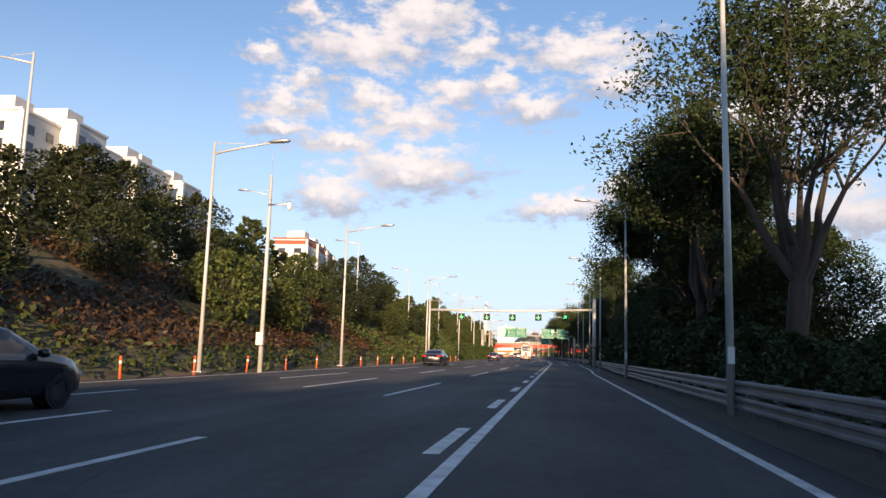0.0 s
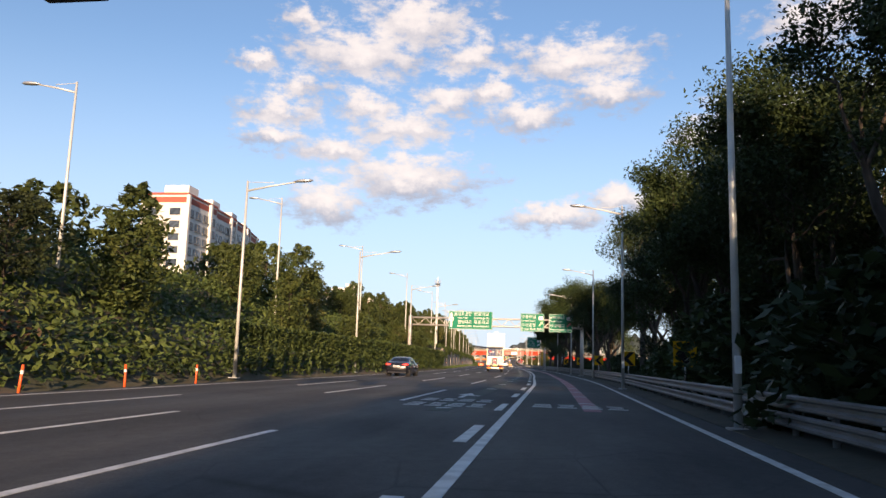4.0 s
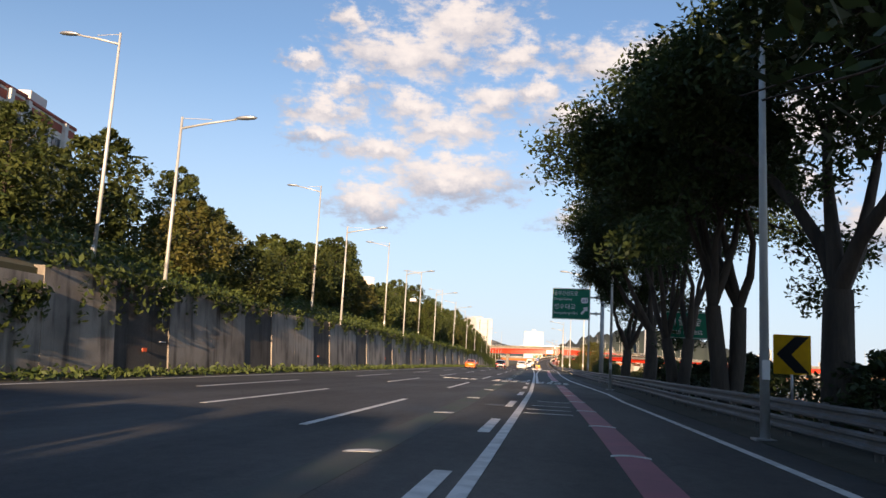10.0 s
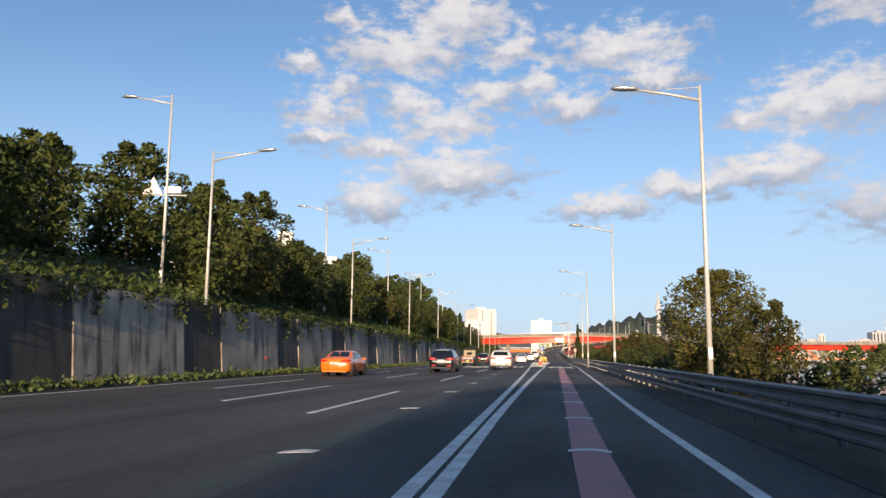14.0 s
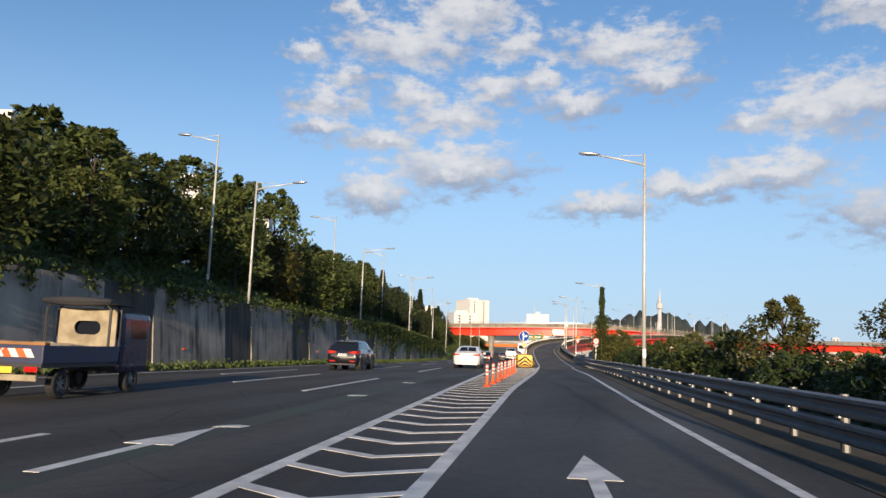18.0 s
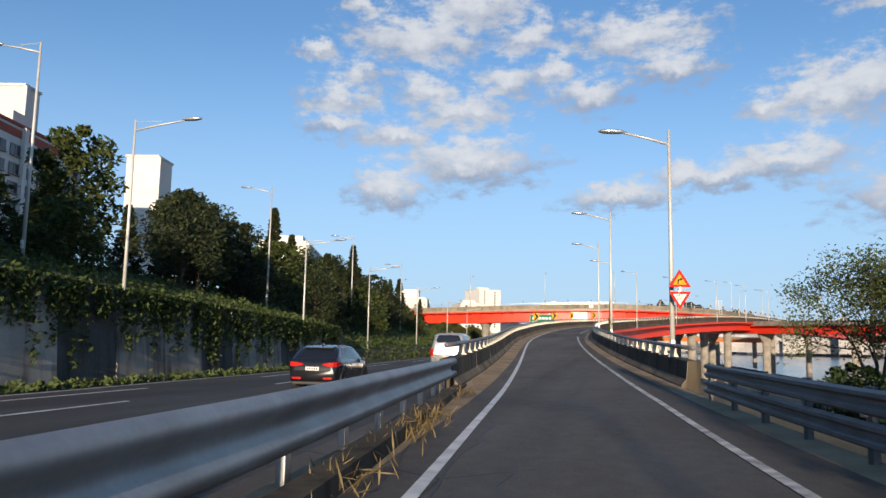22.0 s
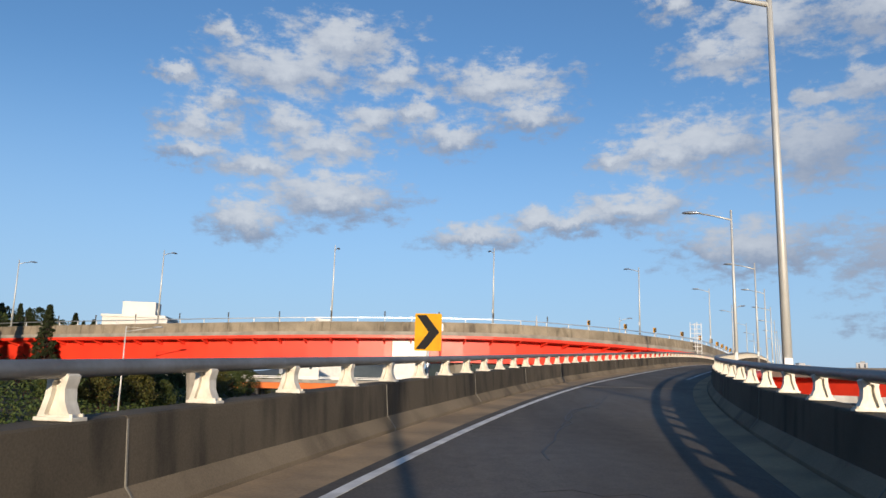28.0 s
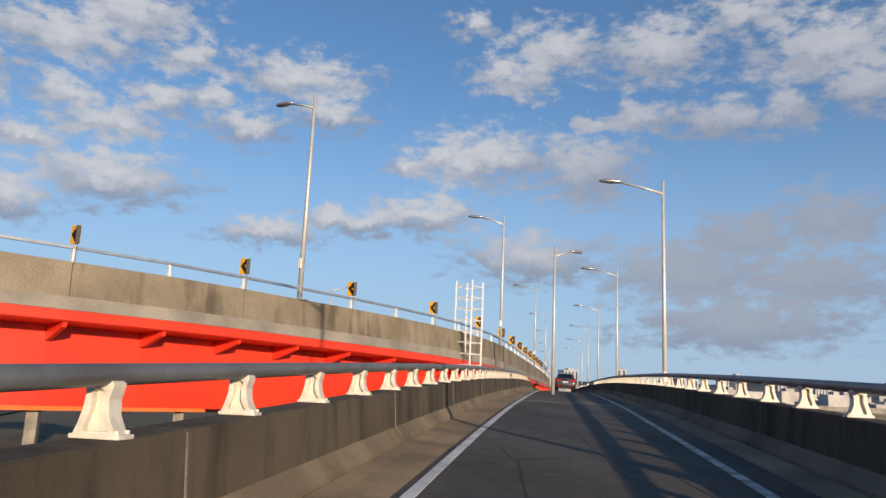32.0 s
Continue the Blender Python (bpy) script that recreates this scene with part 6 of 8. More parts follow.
def chevron(name, label, point, w, h, lift, m, group):
    """A yellow board with a black chevron pointing left (-1) or right (1), on a post."""
    t = thing(name, label, "chevron sign", m, group)
    bm = BM()
    tube(bm, [(0, 0.04, -0.12), (0, 0.04, lift + h * 0.9)], 0.032, 8)
    part("post", bm, M_GALV, t, smooth=True)
    bm = BM()
    plate(bm, rounded(w, h, 0.03), -0.012, 0.006, pose(0, 0, lift + h / 2))
    b = part("board", bm, M_SIGNY, t)
    bm = BM()
    o = [(-0.42, 0), (0.08, 0.46), (0.45, 0.46), (-0.02, 0), (0.45, -0.46), (0.08, -0.46)]
    plate(bm, [(x * -point * w if point > 0 else x * w, z * h) for x, z in o], -0.017, -0.011, pose(0, 0, lift + h / 2))
    part("chevron", bm, M_BLACK, b)
    return t


src = None
for x, y in ((4.75, 85.6), (4.8, 107), (4.9, 129.9), (4.4, 155), (3.4, 179.5), (2.1, 207.5)):
    m = pose(x, y, 0, 0, 0, mhead(y))
    if src is None:
        src = chevron("chevron_sign", "yellow and black chevron board on a post behind the guardrail", -1, 0.86, 0.94, 1.28, m, "curve chevrons")
    else:
        copy_thing(src, m)
src = None
for i in [min(range(len(RAMP_PTS)), key=lambda k: abs(RAMP_PTS[k].y - yy)) for yy in (494, 506.5, 519.5, 534)]:
    s = RAMP_SIDE[i]
    p = RAMP_PTS[i] - s * 3.25
    m = pose(*p, 0, 0, math.degrees(math.atan2(s.y, s.x)) + 6)
    if src is None:
        src = chevron("chevron_sign", "yellow and black chevron board behind the ramp's pipe rail", 1, 0.55, 0.75, 1.2, m, "ramp chevrons")
    else:
        copy_thing(src, m)
src = None
for k, i in enumerate(range(len(FLY_PTS))):
    if 598 < FLY_PTS[i].y < 660 and FLY_PTS[i].x > -14 and k % 2 == 0:
        s = FLY_SIDE[i]
        m = pose(*(FLY_PTS[i] + s * 3.75 + Vector((0, 0, 0.9))), 0, 0, math.degrees(math.atan2(s.y, s.x)) + 20)
        if src is None:
            src = chevron("chevron_sign", "small yellow chevron board on the flyover parapet", -1, 0.36, 0.52, 0.55, m, "flyover chevrons")
        else:
            copy_thing(src, m)

# ---- end of the gore: flexible posts, crash cushion, direction plate ----
def flex_post(m, group):
    t = thing("delineator_post", "orange flexible post with white bands on the gore", "bollard", m, group)
    bm = BM()
    tube(bm, [(0, 0, 0.02), (0, 0, 0.05), (0, 0, 0.1)], [0.14, 0.13, 0.06], 14)
    part("foot", bm, M_ORG, t, smooth=False)
    bm = BM()
    tube(bm, [(0, 0, 0.1), (0, 0, 0.72), (0, 0, 0.75)], [0.047, 0.045, 0.035], 12)
    part("tube", bm, M_ORG, t, smooth=False)
    for z in (0.42, 0.55, 0.67):
        bm = BM()
        tube(bm, [(0, 0, z - 0.03), (0, 0, z + 0.03)], 0.049, 12)
        part("band", bm, M_REFL, t)
    return t


src = None
for k in range(9):
    y = 365.8 + 2.4 * k
    x = lerp(y, [(365.8, -15.88), (370.4, -16.16), (392, -17.6)])
    m = pose(x, y, 0.01, 3 * ((k * 5) % 3 - 1), 2 * ((k * 7) % 3 - 1), 0)
    src = flex_post(m, "gore posts") if src is None else (copy_thing(src, m), src)[1]


def crash_cushion():
    t = thing("crash_cushion", "yellow ribbed crash cushion with black chevrons on the gore nose", "crash cushion", pose(-18.05, 400.0, 0, 0, 0, 6))
    bm = BM()
    bx(bm, (0, 0.12, 0.5), (1.1, 0.22, 0.92), bevel=0.06)
    f = part("nose", bm, M_YEL, t)
    for k in range(3):
        bm = BM()
        z = 0.62 - 0.3 * k
        for sx in (-1, 1):
            plate(bm, [(0, z + 0.27), (0, z + 0.12), (sx * 0.5, z - 0.28), (sx * 0.5, z - 0.13)] if sx > 0 else [(0, z + 0.27), (-0.5, z - 0.13), (-0.5, z - 0.28), (0, z + 0.12)], 0.002, 0.012)
        for v in bm.verts:
            v.co.z = min(0.93, max(0.07, v.co.z))
        part("chevron", bm, M_BLACK, f)
    for k in range(5):
        y = 0.55 + 0.82 * k
        bm = BM()
        bx(bm, (0, y + 0.2, 0.5), (1.02, 0.62, 0.84), bevel=0.05)
        part("cell", bm, M_YEL, t)
        for z in (0.28, 0.52, 0.76):
            for sx in (-1, 1):
                bm = BM()
                tube(bm, [(sx * 0.52, y - 0.12, z), (sx * 0.56, y - 0.05, z), (sx * 0.56, y + 0.5, z), (sx * 0.52, y + 0.58, z)], 0.085, 8)
                part("rib", bm, M_YEL, t, smooth=True)
        bm = BM()
        bx(bm, (0, y + 0.2, 0.94), (0.7, 0.4, 0.06), bevel=0.02)
        part("lid", bm, M_YEL, t)
    bm = BM()
    bx(bm, (0, 4.95, 0.45), (0.8, 0.5, 0.9), bevel=0.05)
    part("back_block", bm, M_CONC, t)


crash_cushion()


def plate_sign():
    t = thing("lane_direction_sign", "round blue arrow plate over a yellow reflector diamond on a post", "road sign", pose(-18.68, 405.3, 0))
    bm = BM()
    tube(bm, [(0, 0.05, -0.1), (0, 0.05, 2.7)], 0.03, 8)
    part("post", bm, M_GALVP, t, smooth=True)
    circ = lambda r, n=32: [(r * math.cos(2 * math.pi * k / n), r * math.sin(2 * math.pi * k / n)) for k in range(n)]
    bm = BM()
    plate(bm, circ(0.44), -0.01, 0.01, pose(0, 0, 2.48))
    rim = part("rim", bm, M_REFL, t)
    bm = BM()
    plate(bm, circ(0.415), -0.016, -0.009, pose(0, 0, 2.48))
    part("face", bm, M_SIGNB, rim)
    bm = BM()
    plate(bm, [(-0.12, -0.33), (-0.03, -0.33), (-0.03, 0.12), (0.05, 0.12), (-0.075, 0.35), (-0.2, 0.12), (-0.12, 0.12)], -0.022, -0.015, pose(0, 0, 2.48))
    plate(bm, [(-0.03, -0.18), (0.0, -0.09), (0.06, -0.03), (0.13, -0.01), (0.13, -0.07), (0.34, 0.03), (0.13, 0.13), (0.13, 0.07), (0.03, 0.05), (-0.03, 0.0)], -0.022, -0.015, pose(0, 0, 2.48))
    part("arrow", bm, M_REFL, rim)
    bm = BM()
    plate(bm, [(0.25, 0), (0, 0.27), (-0.25, 0), (0, -0.27)], -0.01, 0.008, pose(0, 0, 1.77))
    d = part("diamond", bm, M_REFL, t)
    for i in (-1, 0, 1):
        for j in (-1, 0, 1):
            bm = BM()
            tube(bm, [((i - j) * 0.078, -0.02, 1.77 + (i + j) * 0.085), ((i - j) * 0.078, -0.008, 1.77 + (i + j) * 0.085)], 0.05, 14)
            part("reflector", bm, M_SIGNY, d)


plate_sign()


def warning_pair():
    t = thing("warning_sign", "curve warning triangle over a slow-down triangle on a lamp pole", "road sign", pose(-15.35, 440.85, 0.95, 0, 0, 4))
    for k, (z, inner) in enumerate(((2.38, M_SIGNY), (1.84, M_REFL))):
        s = 1 if k == 0 else -1
        tri = lambda r: [(-r * 0.9, -s * r * 0.5), (r * 0.9, -s * r * 0.5), (0, s * r)][::1 if k == 0 else -1]
        bm = BM()
        plate(bm, tri(0.39), -0.1, -0.08, pose(0, 0, z))
        a = part("rim", bm, M_TAILP, t)
        bm = BM()
        plate(bm, tri(0.24), -0.106, -0.099, pose(0, 0, z))
        part("face", bm, inner, a)
        if k == 0:
            bm = BM()
            plate(bm, [(-0.07, -0.1), (-0.03, -0.1), (-0.03, 0.0), (0.03, 0.04), (0.03, 0.0), (0.1, 0.06), (0.03, 0.12), (0.03, 0.08), (-0.05, 0.05), (-0.07, 0.0)], -0.112, -0.105, pose(0, 0, z))
            part("bend_arrow", bm, M_BLACK, a)
        else:
            lettering("천천히", 0.09, pose(-0.13, -0.107, z + 0.02), M_BLACK, a, 0.26)
            lettering("SLOW", 0.06, pose(-0.09, -0.107, z - 0.07), M_BLACK, a, 0.18)
    bm = BM()
    bx(bm, (0, -0.06, 2.1), (0.05, 0.05, 0.9))
    part("bracket", bm, M_GALV, t)


M_TAILP = mat("red_sign_sheeting", (0.55, 0.02, 0.015), 0.6, spec=0.08)
warning_pair()

# beam from the cushion to the left parapet
line = [(Vector((lerp(y, [(404.5, -18.15), (420, -19.6), (434, -21.35)]), y, 0)), Vector((-1, 0.1, 0)).normalized()) for y in range(405, 435, 1)]
g2 = thing("guardrail", "grey steel beam barrier between gore and parapet", "guardrail")
ribbon("beam", [(p + Vector((0, 0, 0.6)), s) for p, s in line], [(u * 1.5, v * 1.75) for u, v in WB], M_GALVB, g2, smooth=True)
ribbon("kerb", [(p + Vector((0.22, 0, 0)), s) for p, s in line], [(-0.18, -0.2), (-0.16, 0.2), (0.1, 0.2), (0.12, -0.2)], M_CONCD, g2, "low concrete kerb")
for k, (p, s) in enumerate(line[::2]):
    if k == 0:
        bm = BM()
        bx(bm, (-0.12, 0, 0.38), (0.08, 0.12, 0.76), bevel=0.01)
        bp = part("post", bm, M_GALV, g2)
        bp.location = p
    else:
        o = new("post", bp.data)
        o.parent, o.location = g2, p
i0 = LEFT_I[0]
t = thing("delineator_post", "short white marker post with a round head beside the beam", "bollard", pose(-20.9, 417, 0))
bm = BM()
tube(bm, [(0, 0, -0.1), (0, 0, 0.75)], 0.05, 10)
part("tube", bm, M_WHITE, t, smooth=True)
bm = BM()
tube(bm, [(0, 0, 0.74), (0, 0, 0.8), (0, 0, 0.9), (0, 0, 0.96)], [0.05, 0.1, 0.1, 0.04], 12)
part("head", bm, M_SIGNY, t, smooth=True)

# markers along the foot of the dry bank
src = None
for k in range(20):
    y = 8 + 5.2 * k
    m = pose(M0(y) - 13.35, y, 0, 2 * ((k * 3) % 3 - 1), 3 * ((k * 7) % 3 - 1), 0)
    if src is None:
        src = thing("marker_post", "thin orange marker post at the foot of the bank", "bollard", m, "bank markers")
        bm = BM()
        tube(bm, [(0, 0, -0.1), (0, 0, 0.78)], 0.042, 8)
        part("tube", bm, M_ORG, src, smooth=True)
        bm = BM()
        tube(bm, [(0, 0, 0.52), (0, 0, 0.62)], 0.046, 8)
        part("band", bm, M_REFL, src)
    else:
        copy_thing(src, m)


# mast with a platform, camera mast, pale warning board on the hill
def tower():
    t = thing("lighting_mast", "white mast with a railed platform above the trees", "mast", pose(-19.9, 205.3, 4.5))
    bm = BM()
    tube(bm, [(0, 0, -1), (0, 0, 6), (0, 0, 9.8)], [0.17, 0.14, 0.11], 12)
    part("pole", bm, M_WHITE, t, smooth=True)
    bm = BM()
    tube(bm, [(0, 0, 9.5), (0, 0, 9.8), (0, 0, 9.9)], [0.12, 0.42, 0.5], 12)
    part("platform", bm, M_GALV, t)
    for z in (10.15, 10.45):
        bm = BM()
        tube(bm, [(0.52 * math.cos(a), 0.52 * math.sin(a), z) for a in [k * math.pi / 8 for k in range(17)]], 0.02, 5)
        part("rail", bm, M_GALV, t)
    for k in range(8):
        a = k * math.pi / 4
        bm = BM()
        tube(bm, [(0.52 * math.cos(a), 0.52 * math.sin(a), 9.9), (0.52 * math.cos(a), 0.52 * math.sin(a), 10.5)], 0.018, 5)
        part("upright", bm, M_GALV, t)
    bm = BM()
    tube(bm, [(0, 0, 9.9), (0, 0, 10.6), (0, 0, 11.2)], [0.06, 0.05, 0.012], 6)
    bx(bm, (0, 0, 10.5), (0.22, 0.22, 0.5), bevel=0.04)
    part("beacon", bm, M_WHITE, t)
    for z in (4.5, 7.4):
        bm = BM()
        tube(bm, [(0, 0, z), (0, 0, z + 0.16)], 0.2, 12)
        part("collar", bm, M_GALV, t)


tower()


def cctv(x, y, z, h, label):
    t = thing("camera_mast", label, "mast", pose(x, y, z))
    bm = BM()
    tube(bm, [(0, 0, -0.2), (0, 0, h)], [0.12, 0.07], 10)
    part("pole", bm, M_POLE, t, smooth=True)
    bm = BM()
    tube(bm, [(0, 0, h - 1.5), (1.0, 0, h - 1.45)], 0.04, 6)
    part("arm", bm, M_POLE, t)
    bm = BM()
    tube(bm, [(0.95, 0, h - 1.3), (1.0, 0, h - 1.55), (1.02, 0, h - 1.75)], [0.06, 0.12, 0.08], 10)
    part("camera_dome", bm, M_WHITE, t, smooth=True)
    bm = BM()
    tube(bm, [(0, 0, h), (0, 0, h + 1.1)], 0.015, 5)
    part("spike", bm, M_GALV, t)
    bm = BM()
    bx(bm, (0.0, -0.2, 1.6), (0.34, 0.22, 0.6), bevel=0.02)
    part("control_box", bm, M_CREAM, t)


cctv(M0(0) - 12.9, 34.5, 0, 9.6, "camera mast with a control box at the bank's foot")
t = thing("warning_board", "pale triangular warning board on a bracket among the trees", "road sign", pose(-31.2, 302.3, 9.9, 0, 0, 14))
bm = BM()
plate(bm, [(-1.1, 0), (0.0, 0), (-0.55, 0.95)], -0.03, 0.03)
part("triangle_plate", bm, M_WHITE, t)
bm = BM()
plate(bm, [(0.08, 0.05), (1.0, 0.05), (1.0, 0.42), (0.08, 0.42)], -0.03, 0.03)
part("text_plate", bm, M_WHITE, t)
bm = BM()
tube(bm, [(-1.1, 0.05, -0.06), (1.3, 0.05, -0.06)], 0.04, 6)
part("bracket", bm, M_GALV, t)

t = thing("speed_limit_sign", "round speed-limit plate with a text plate below", "road sign", pose(-12.75, 405.9, 0.55) @ Matrix.Scale(0.74, 4))
circ_ = lambda r, n=28: [(r * math.cos(2 * math.pi * k / n), r * math.sin(2 * math.pi * k / n)) for k in range(n)]
bm = BM()
tube(bm, [(0, 0.06, -0.2), (0, 0.06, 2.6)], 0.035, 8)
part("post", bm, M_GALV, t)
bm = BM()
plate(bm, circ_(0.36), -0.012, 0.008, pose(0, 0, 2.35))
rim = part("rim", bm, M_TAILP, t)
bm = BM()
plate(bm, circ_(0.28), -0.018, -0.011, pose(0, 0, 2.35))
part("face", bm, M_REFL, rim)
lettering("40", 0.3, pose(-0.19, -0.02, 2.2), M_BLACK, rim, 0.38)
bm = BM()
plate(bm, rounded(0.5, 0.2, 0.02), -0.012, 0.008, pose(0, 0, 1.86))
tp = part("text_plate", bm, M_REFL, t)
bm = BM()
for k in range(4):
    bx(bm, (-0.15 + 0.1 * k, -0.016, 1.86), (0.07, 0.006, 0.1))
part("writing_bar", bm, M_BLACK, tp)
# green board behind the ramp's left rail
gb_ = thing("direction_sign", "green direction board standing behind the ramp parapet", "road sign", pose(-27.1, 514, 0.1, 0, 0, 2))
for dx in (-0.9, 0.9):
    bm = BM()
    tube(bm, [(dx, 0.1, -0.3), (dx, 0.1, 5.2)], 0.07, 8)
    part("post", bm, M_GALV, gb_)
bd = board(-1.6, 1.6, 3.6, 5.0, 0, gb_)
bm = BM()
for k in range(6):
    bx(bm, (-1.1 + 0.42 * k, -0.036, 4.5), (0.32, 0.008, 0.3))
    bx(bm, (-1.15 + 0.36 * k, -0.036, 4.0), (0.28, 0.008, 0.16))
part("writing_bar", bm, M_REFL, bd)

lane_signals()


# ---- words, arrows and seams on the asphalt ----
def road_words(text, x, y, w, h):
    lettering(text, h, pose(x, y, 0.017, -90, 0, mhead(y)), M_PAINT, road, w, "road_lettering")


def road_arrow(x, y, length, half, turn=0.0, stem=0.15):
    bm = BM()
    L = length
    plate(bm, [(-stem / 2, 0), (stem / 2, 0), (stem / 2, L * 0.52), (half, L * 0.52), (0, L), (-half, L * 0.52), (-stem / 2, L * 0.52)], -0.005, 0.0, pose(x, y, 0.021 + road_z(x - M0(y), y), -90, 0, mhead(y) + turn))
    part("road_arrow", bm, M_PAINT, road)


def road_bars(x, y, w, h, glyphs):
    """Worn road writing that cannot be read: plain bars of its size."""
    for g in range(glyphs):
        gx = x + w * (g + 0.5) / glyphs
        gw = w / glyphs * 0.78
        m = pose(gx, y, 0.021 + road_z(gx - M0(y), y), -90, 0, mhead(y))
        for zz, ww, hh in ((h * 0.12, gw, h * 0.16), (h * 0.46, gw * (0.7 if g % 2 else 0.95), h * 0.14), (h * 0.82, gw * 0.85, h * 0.16)):
            bm = BM()
            plate(bm, [(-ww / 2, zz - hh / 2), (ww / 2, zz - hh / 2), (ww / 2, zz + hh / 2), (-ww / 2, zz + hh / 2)], -0.005, 0.0, m)
            part("road_writing_bar", bm, M_PAINT, road)


road_words("성수대교", -13.0, 341.1, 2.62, 2.6)
road_words("응봉교", -13.05, 344.3, 2.4, 2.1)
road_arrow(-12.13, 346.9, 3.6, 0.27)
road_arrow(-17.1, 347.1, 3.9, 0.30)
road_bars(-18.1, 341.6, 2.75, 2.0, 4)
road_bars(-18.25, 344.5, 2.75, 1.7, 4)
road_bars(-21.6, 341.2, 2.6, 2.0, 4)
road_bars(-21.8, 344.2, 2.6, 1.7, 4)
road_bars(-9.0, 236.4, 2.3, 1.9, 4)
road_bars(-9.1, 239.0, 2.3, 1.8, 4)
road_bars(-12.3, 236.8, 2.3, 1.9, 4)
road_bars(-6.1, 236.3, 2.1, 1.8, 4)
road_bars(-6.2, 238.8, 2.1, 1.7, 4)
road_arrow(-8.42, 241.6, 4.2, 0.32)
bm = BM()
plate(bm, [(-0.08, 0), (0.08, 0), (0.08, 2.5), (0.2, 2.5), (0.2, 1.9), (0.55, 2.9), (0.2, 3.8), (0.2, 3.2), (-0.08, 3.2)], -0.005, 0.0, pose(-5.42, 241.6, 0.019, -90, 0, mhead(242)))
part("road_arrow", bm, M_PAINT, road)
road_bars(-4.2, 97.8, 2.3, 1.8, 4)
road_bars(-4.2, 100.6, 2.3, 1.6, 4)
road_bars(-0.75, 99.0, 2.8, 1.9, 4)
road_arrow(-3.2, 103.0, 3.9, 0.3)
for y, x0, x1 in ((206.9, -4.2, -3.0), (208.5, -4.27, -3.1), (210.4, -4.3, -3.2), (213.0, -4.35, -3.3)):
    bm = BM()
    bx(bm, ((x0 + x1) / 2, y, 0.0165), (x1 - x0, 0.07, 0.006), rz=4)
    part("rumble_line", bm, M_PAINT, road)
for x, y in ((-5.2, 209.5), (-7.9, 64.0), (-10.6, 128.0), (-18.6, 322.0)):
    bm = BM()
    tube(bm, [(x, y, 0.004), (x, y, 0.017)], 0.34, 24)
    part("manhole_cover", bm, M_DARK, road, "dark iron manhole cover")

# expansion joints and tar seams on the ramp
M_JOINT = mat("pale_joint_mortar", (0.20, 0.185, 0.165), 0.8, var=0.2, scale=3, fine=30)
for yy, turn in ((488.8, -14), (544.2, 0), (601, 0)):
    i = min(range(len(RAMP_PTS)), key=lambda k: abs(RAMP_PTS[k].y - yy))
    s = RAMP_SIDE[i]
    bm = BM()
    for dy in (-0.16, 0.16):
        bx(bm, (0, dy, 0.018), (4.9, 0.14, 0.006))
    o = part("expansion_joint", bm, M_JOINT, ramp_road, "pale mortar bands of an expansion joint")
    o.matrix_basis = pose(*RAMP_PTS[i], 0, 0, math.degrees(math.atan2(s.y, s.x)) + turn)
    bm = BM()
    bx(bm, (0, 0, 0.018), (4.9, 0.06, 0.005))
    part("joint_steel", bm, M_GALVD, o, "dark steel joint")


def seam(pts, width):
    side = [Vector((0, 0, 0))] * len(pts)
    for k in range(len(pts)):
        d = pts[min(k + 1, len(pts) - 1)] - pts[max(0, k - 1)]
        side[k] = Vector((d.y, -d.x, 0)).normalized()
    ribbon("tar_seam", [(p + Vector((0, 0, 0.0165)), s) for p, s in zip(pts, side)], [(-width / 2, 0), (-width / 2, 0.003), (width / 2, 0.003), (width / 2, 0)], M_TAR, ramp_road)


for k in range(34):
    y0 = 410 + 5.2 * k + rng.uniform(-2, 2)
    ii = ramp_between(y0, y0 + rng.uniform(3, 11))
    off = rng.uniform(-1.6, 1.7)
    pts = []
    for i in ii:
        for f in (0, 0.33, 0.66):
            j = min(i + 1, len(RAMP_PTS) - 1)
            off += rng.normal(0, 0.07)
            pts.append(RAMP_PTS[i].lerp(RAMP_PTS[j], f) + RAMP_SIDE[i] * off)
    if len(pts) > 3:
        seam(pts, rng.uniform(0.012, 0.03))
for k in range(12):
    i = int(rng.integers(3, len(ramp_between(410, 580))))
    i = ramp_between(410, 580)[i]
    a = rng.uniform(-1.8, 0)
    pts = [RAMP_PTS[i] + RAMP_SIDE[i] * (a + 0.28 * q) + (RAMP_PTS[i + 1] - RAMP_PTS[i]) * (0.06 * rng.normal()) for q in range(int(rng.integers(4, 10)))]
    seam(pts, 0.018)

# ---- vehicles ----
def paint(name, col, rough=0.28, metal=0.15):
    m = mat(name, col, rough, metal, var=0.03, scale=1.5, fine=12, spec=0.6)
    m.node_tree.nodes["Principled BSDF"].inputs["Coat Weight"].default_value = 0.6
    return m


M_RIM = mat("alloy_rim", (0.42, 0.43, 0.45), 0.35, 0.8)
M_PLATEW = mat("number_plate", (0.72, 0.72, 0.70), 0.5)
M_PLATEY = mat("yellow_number_plate", (0.75, 0.52, 0.05), 0.5)


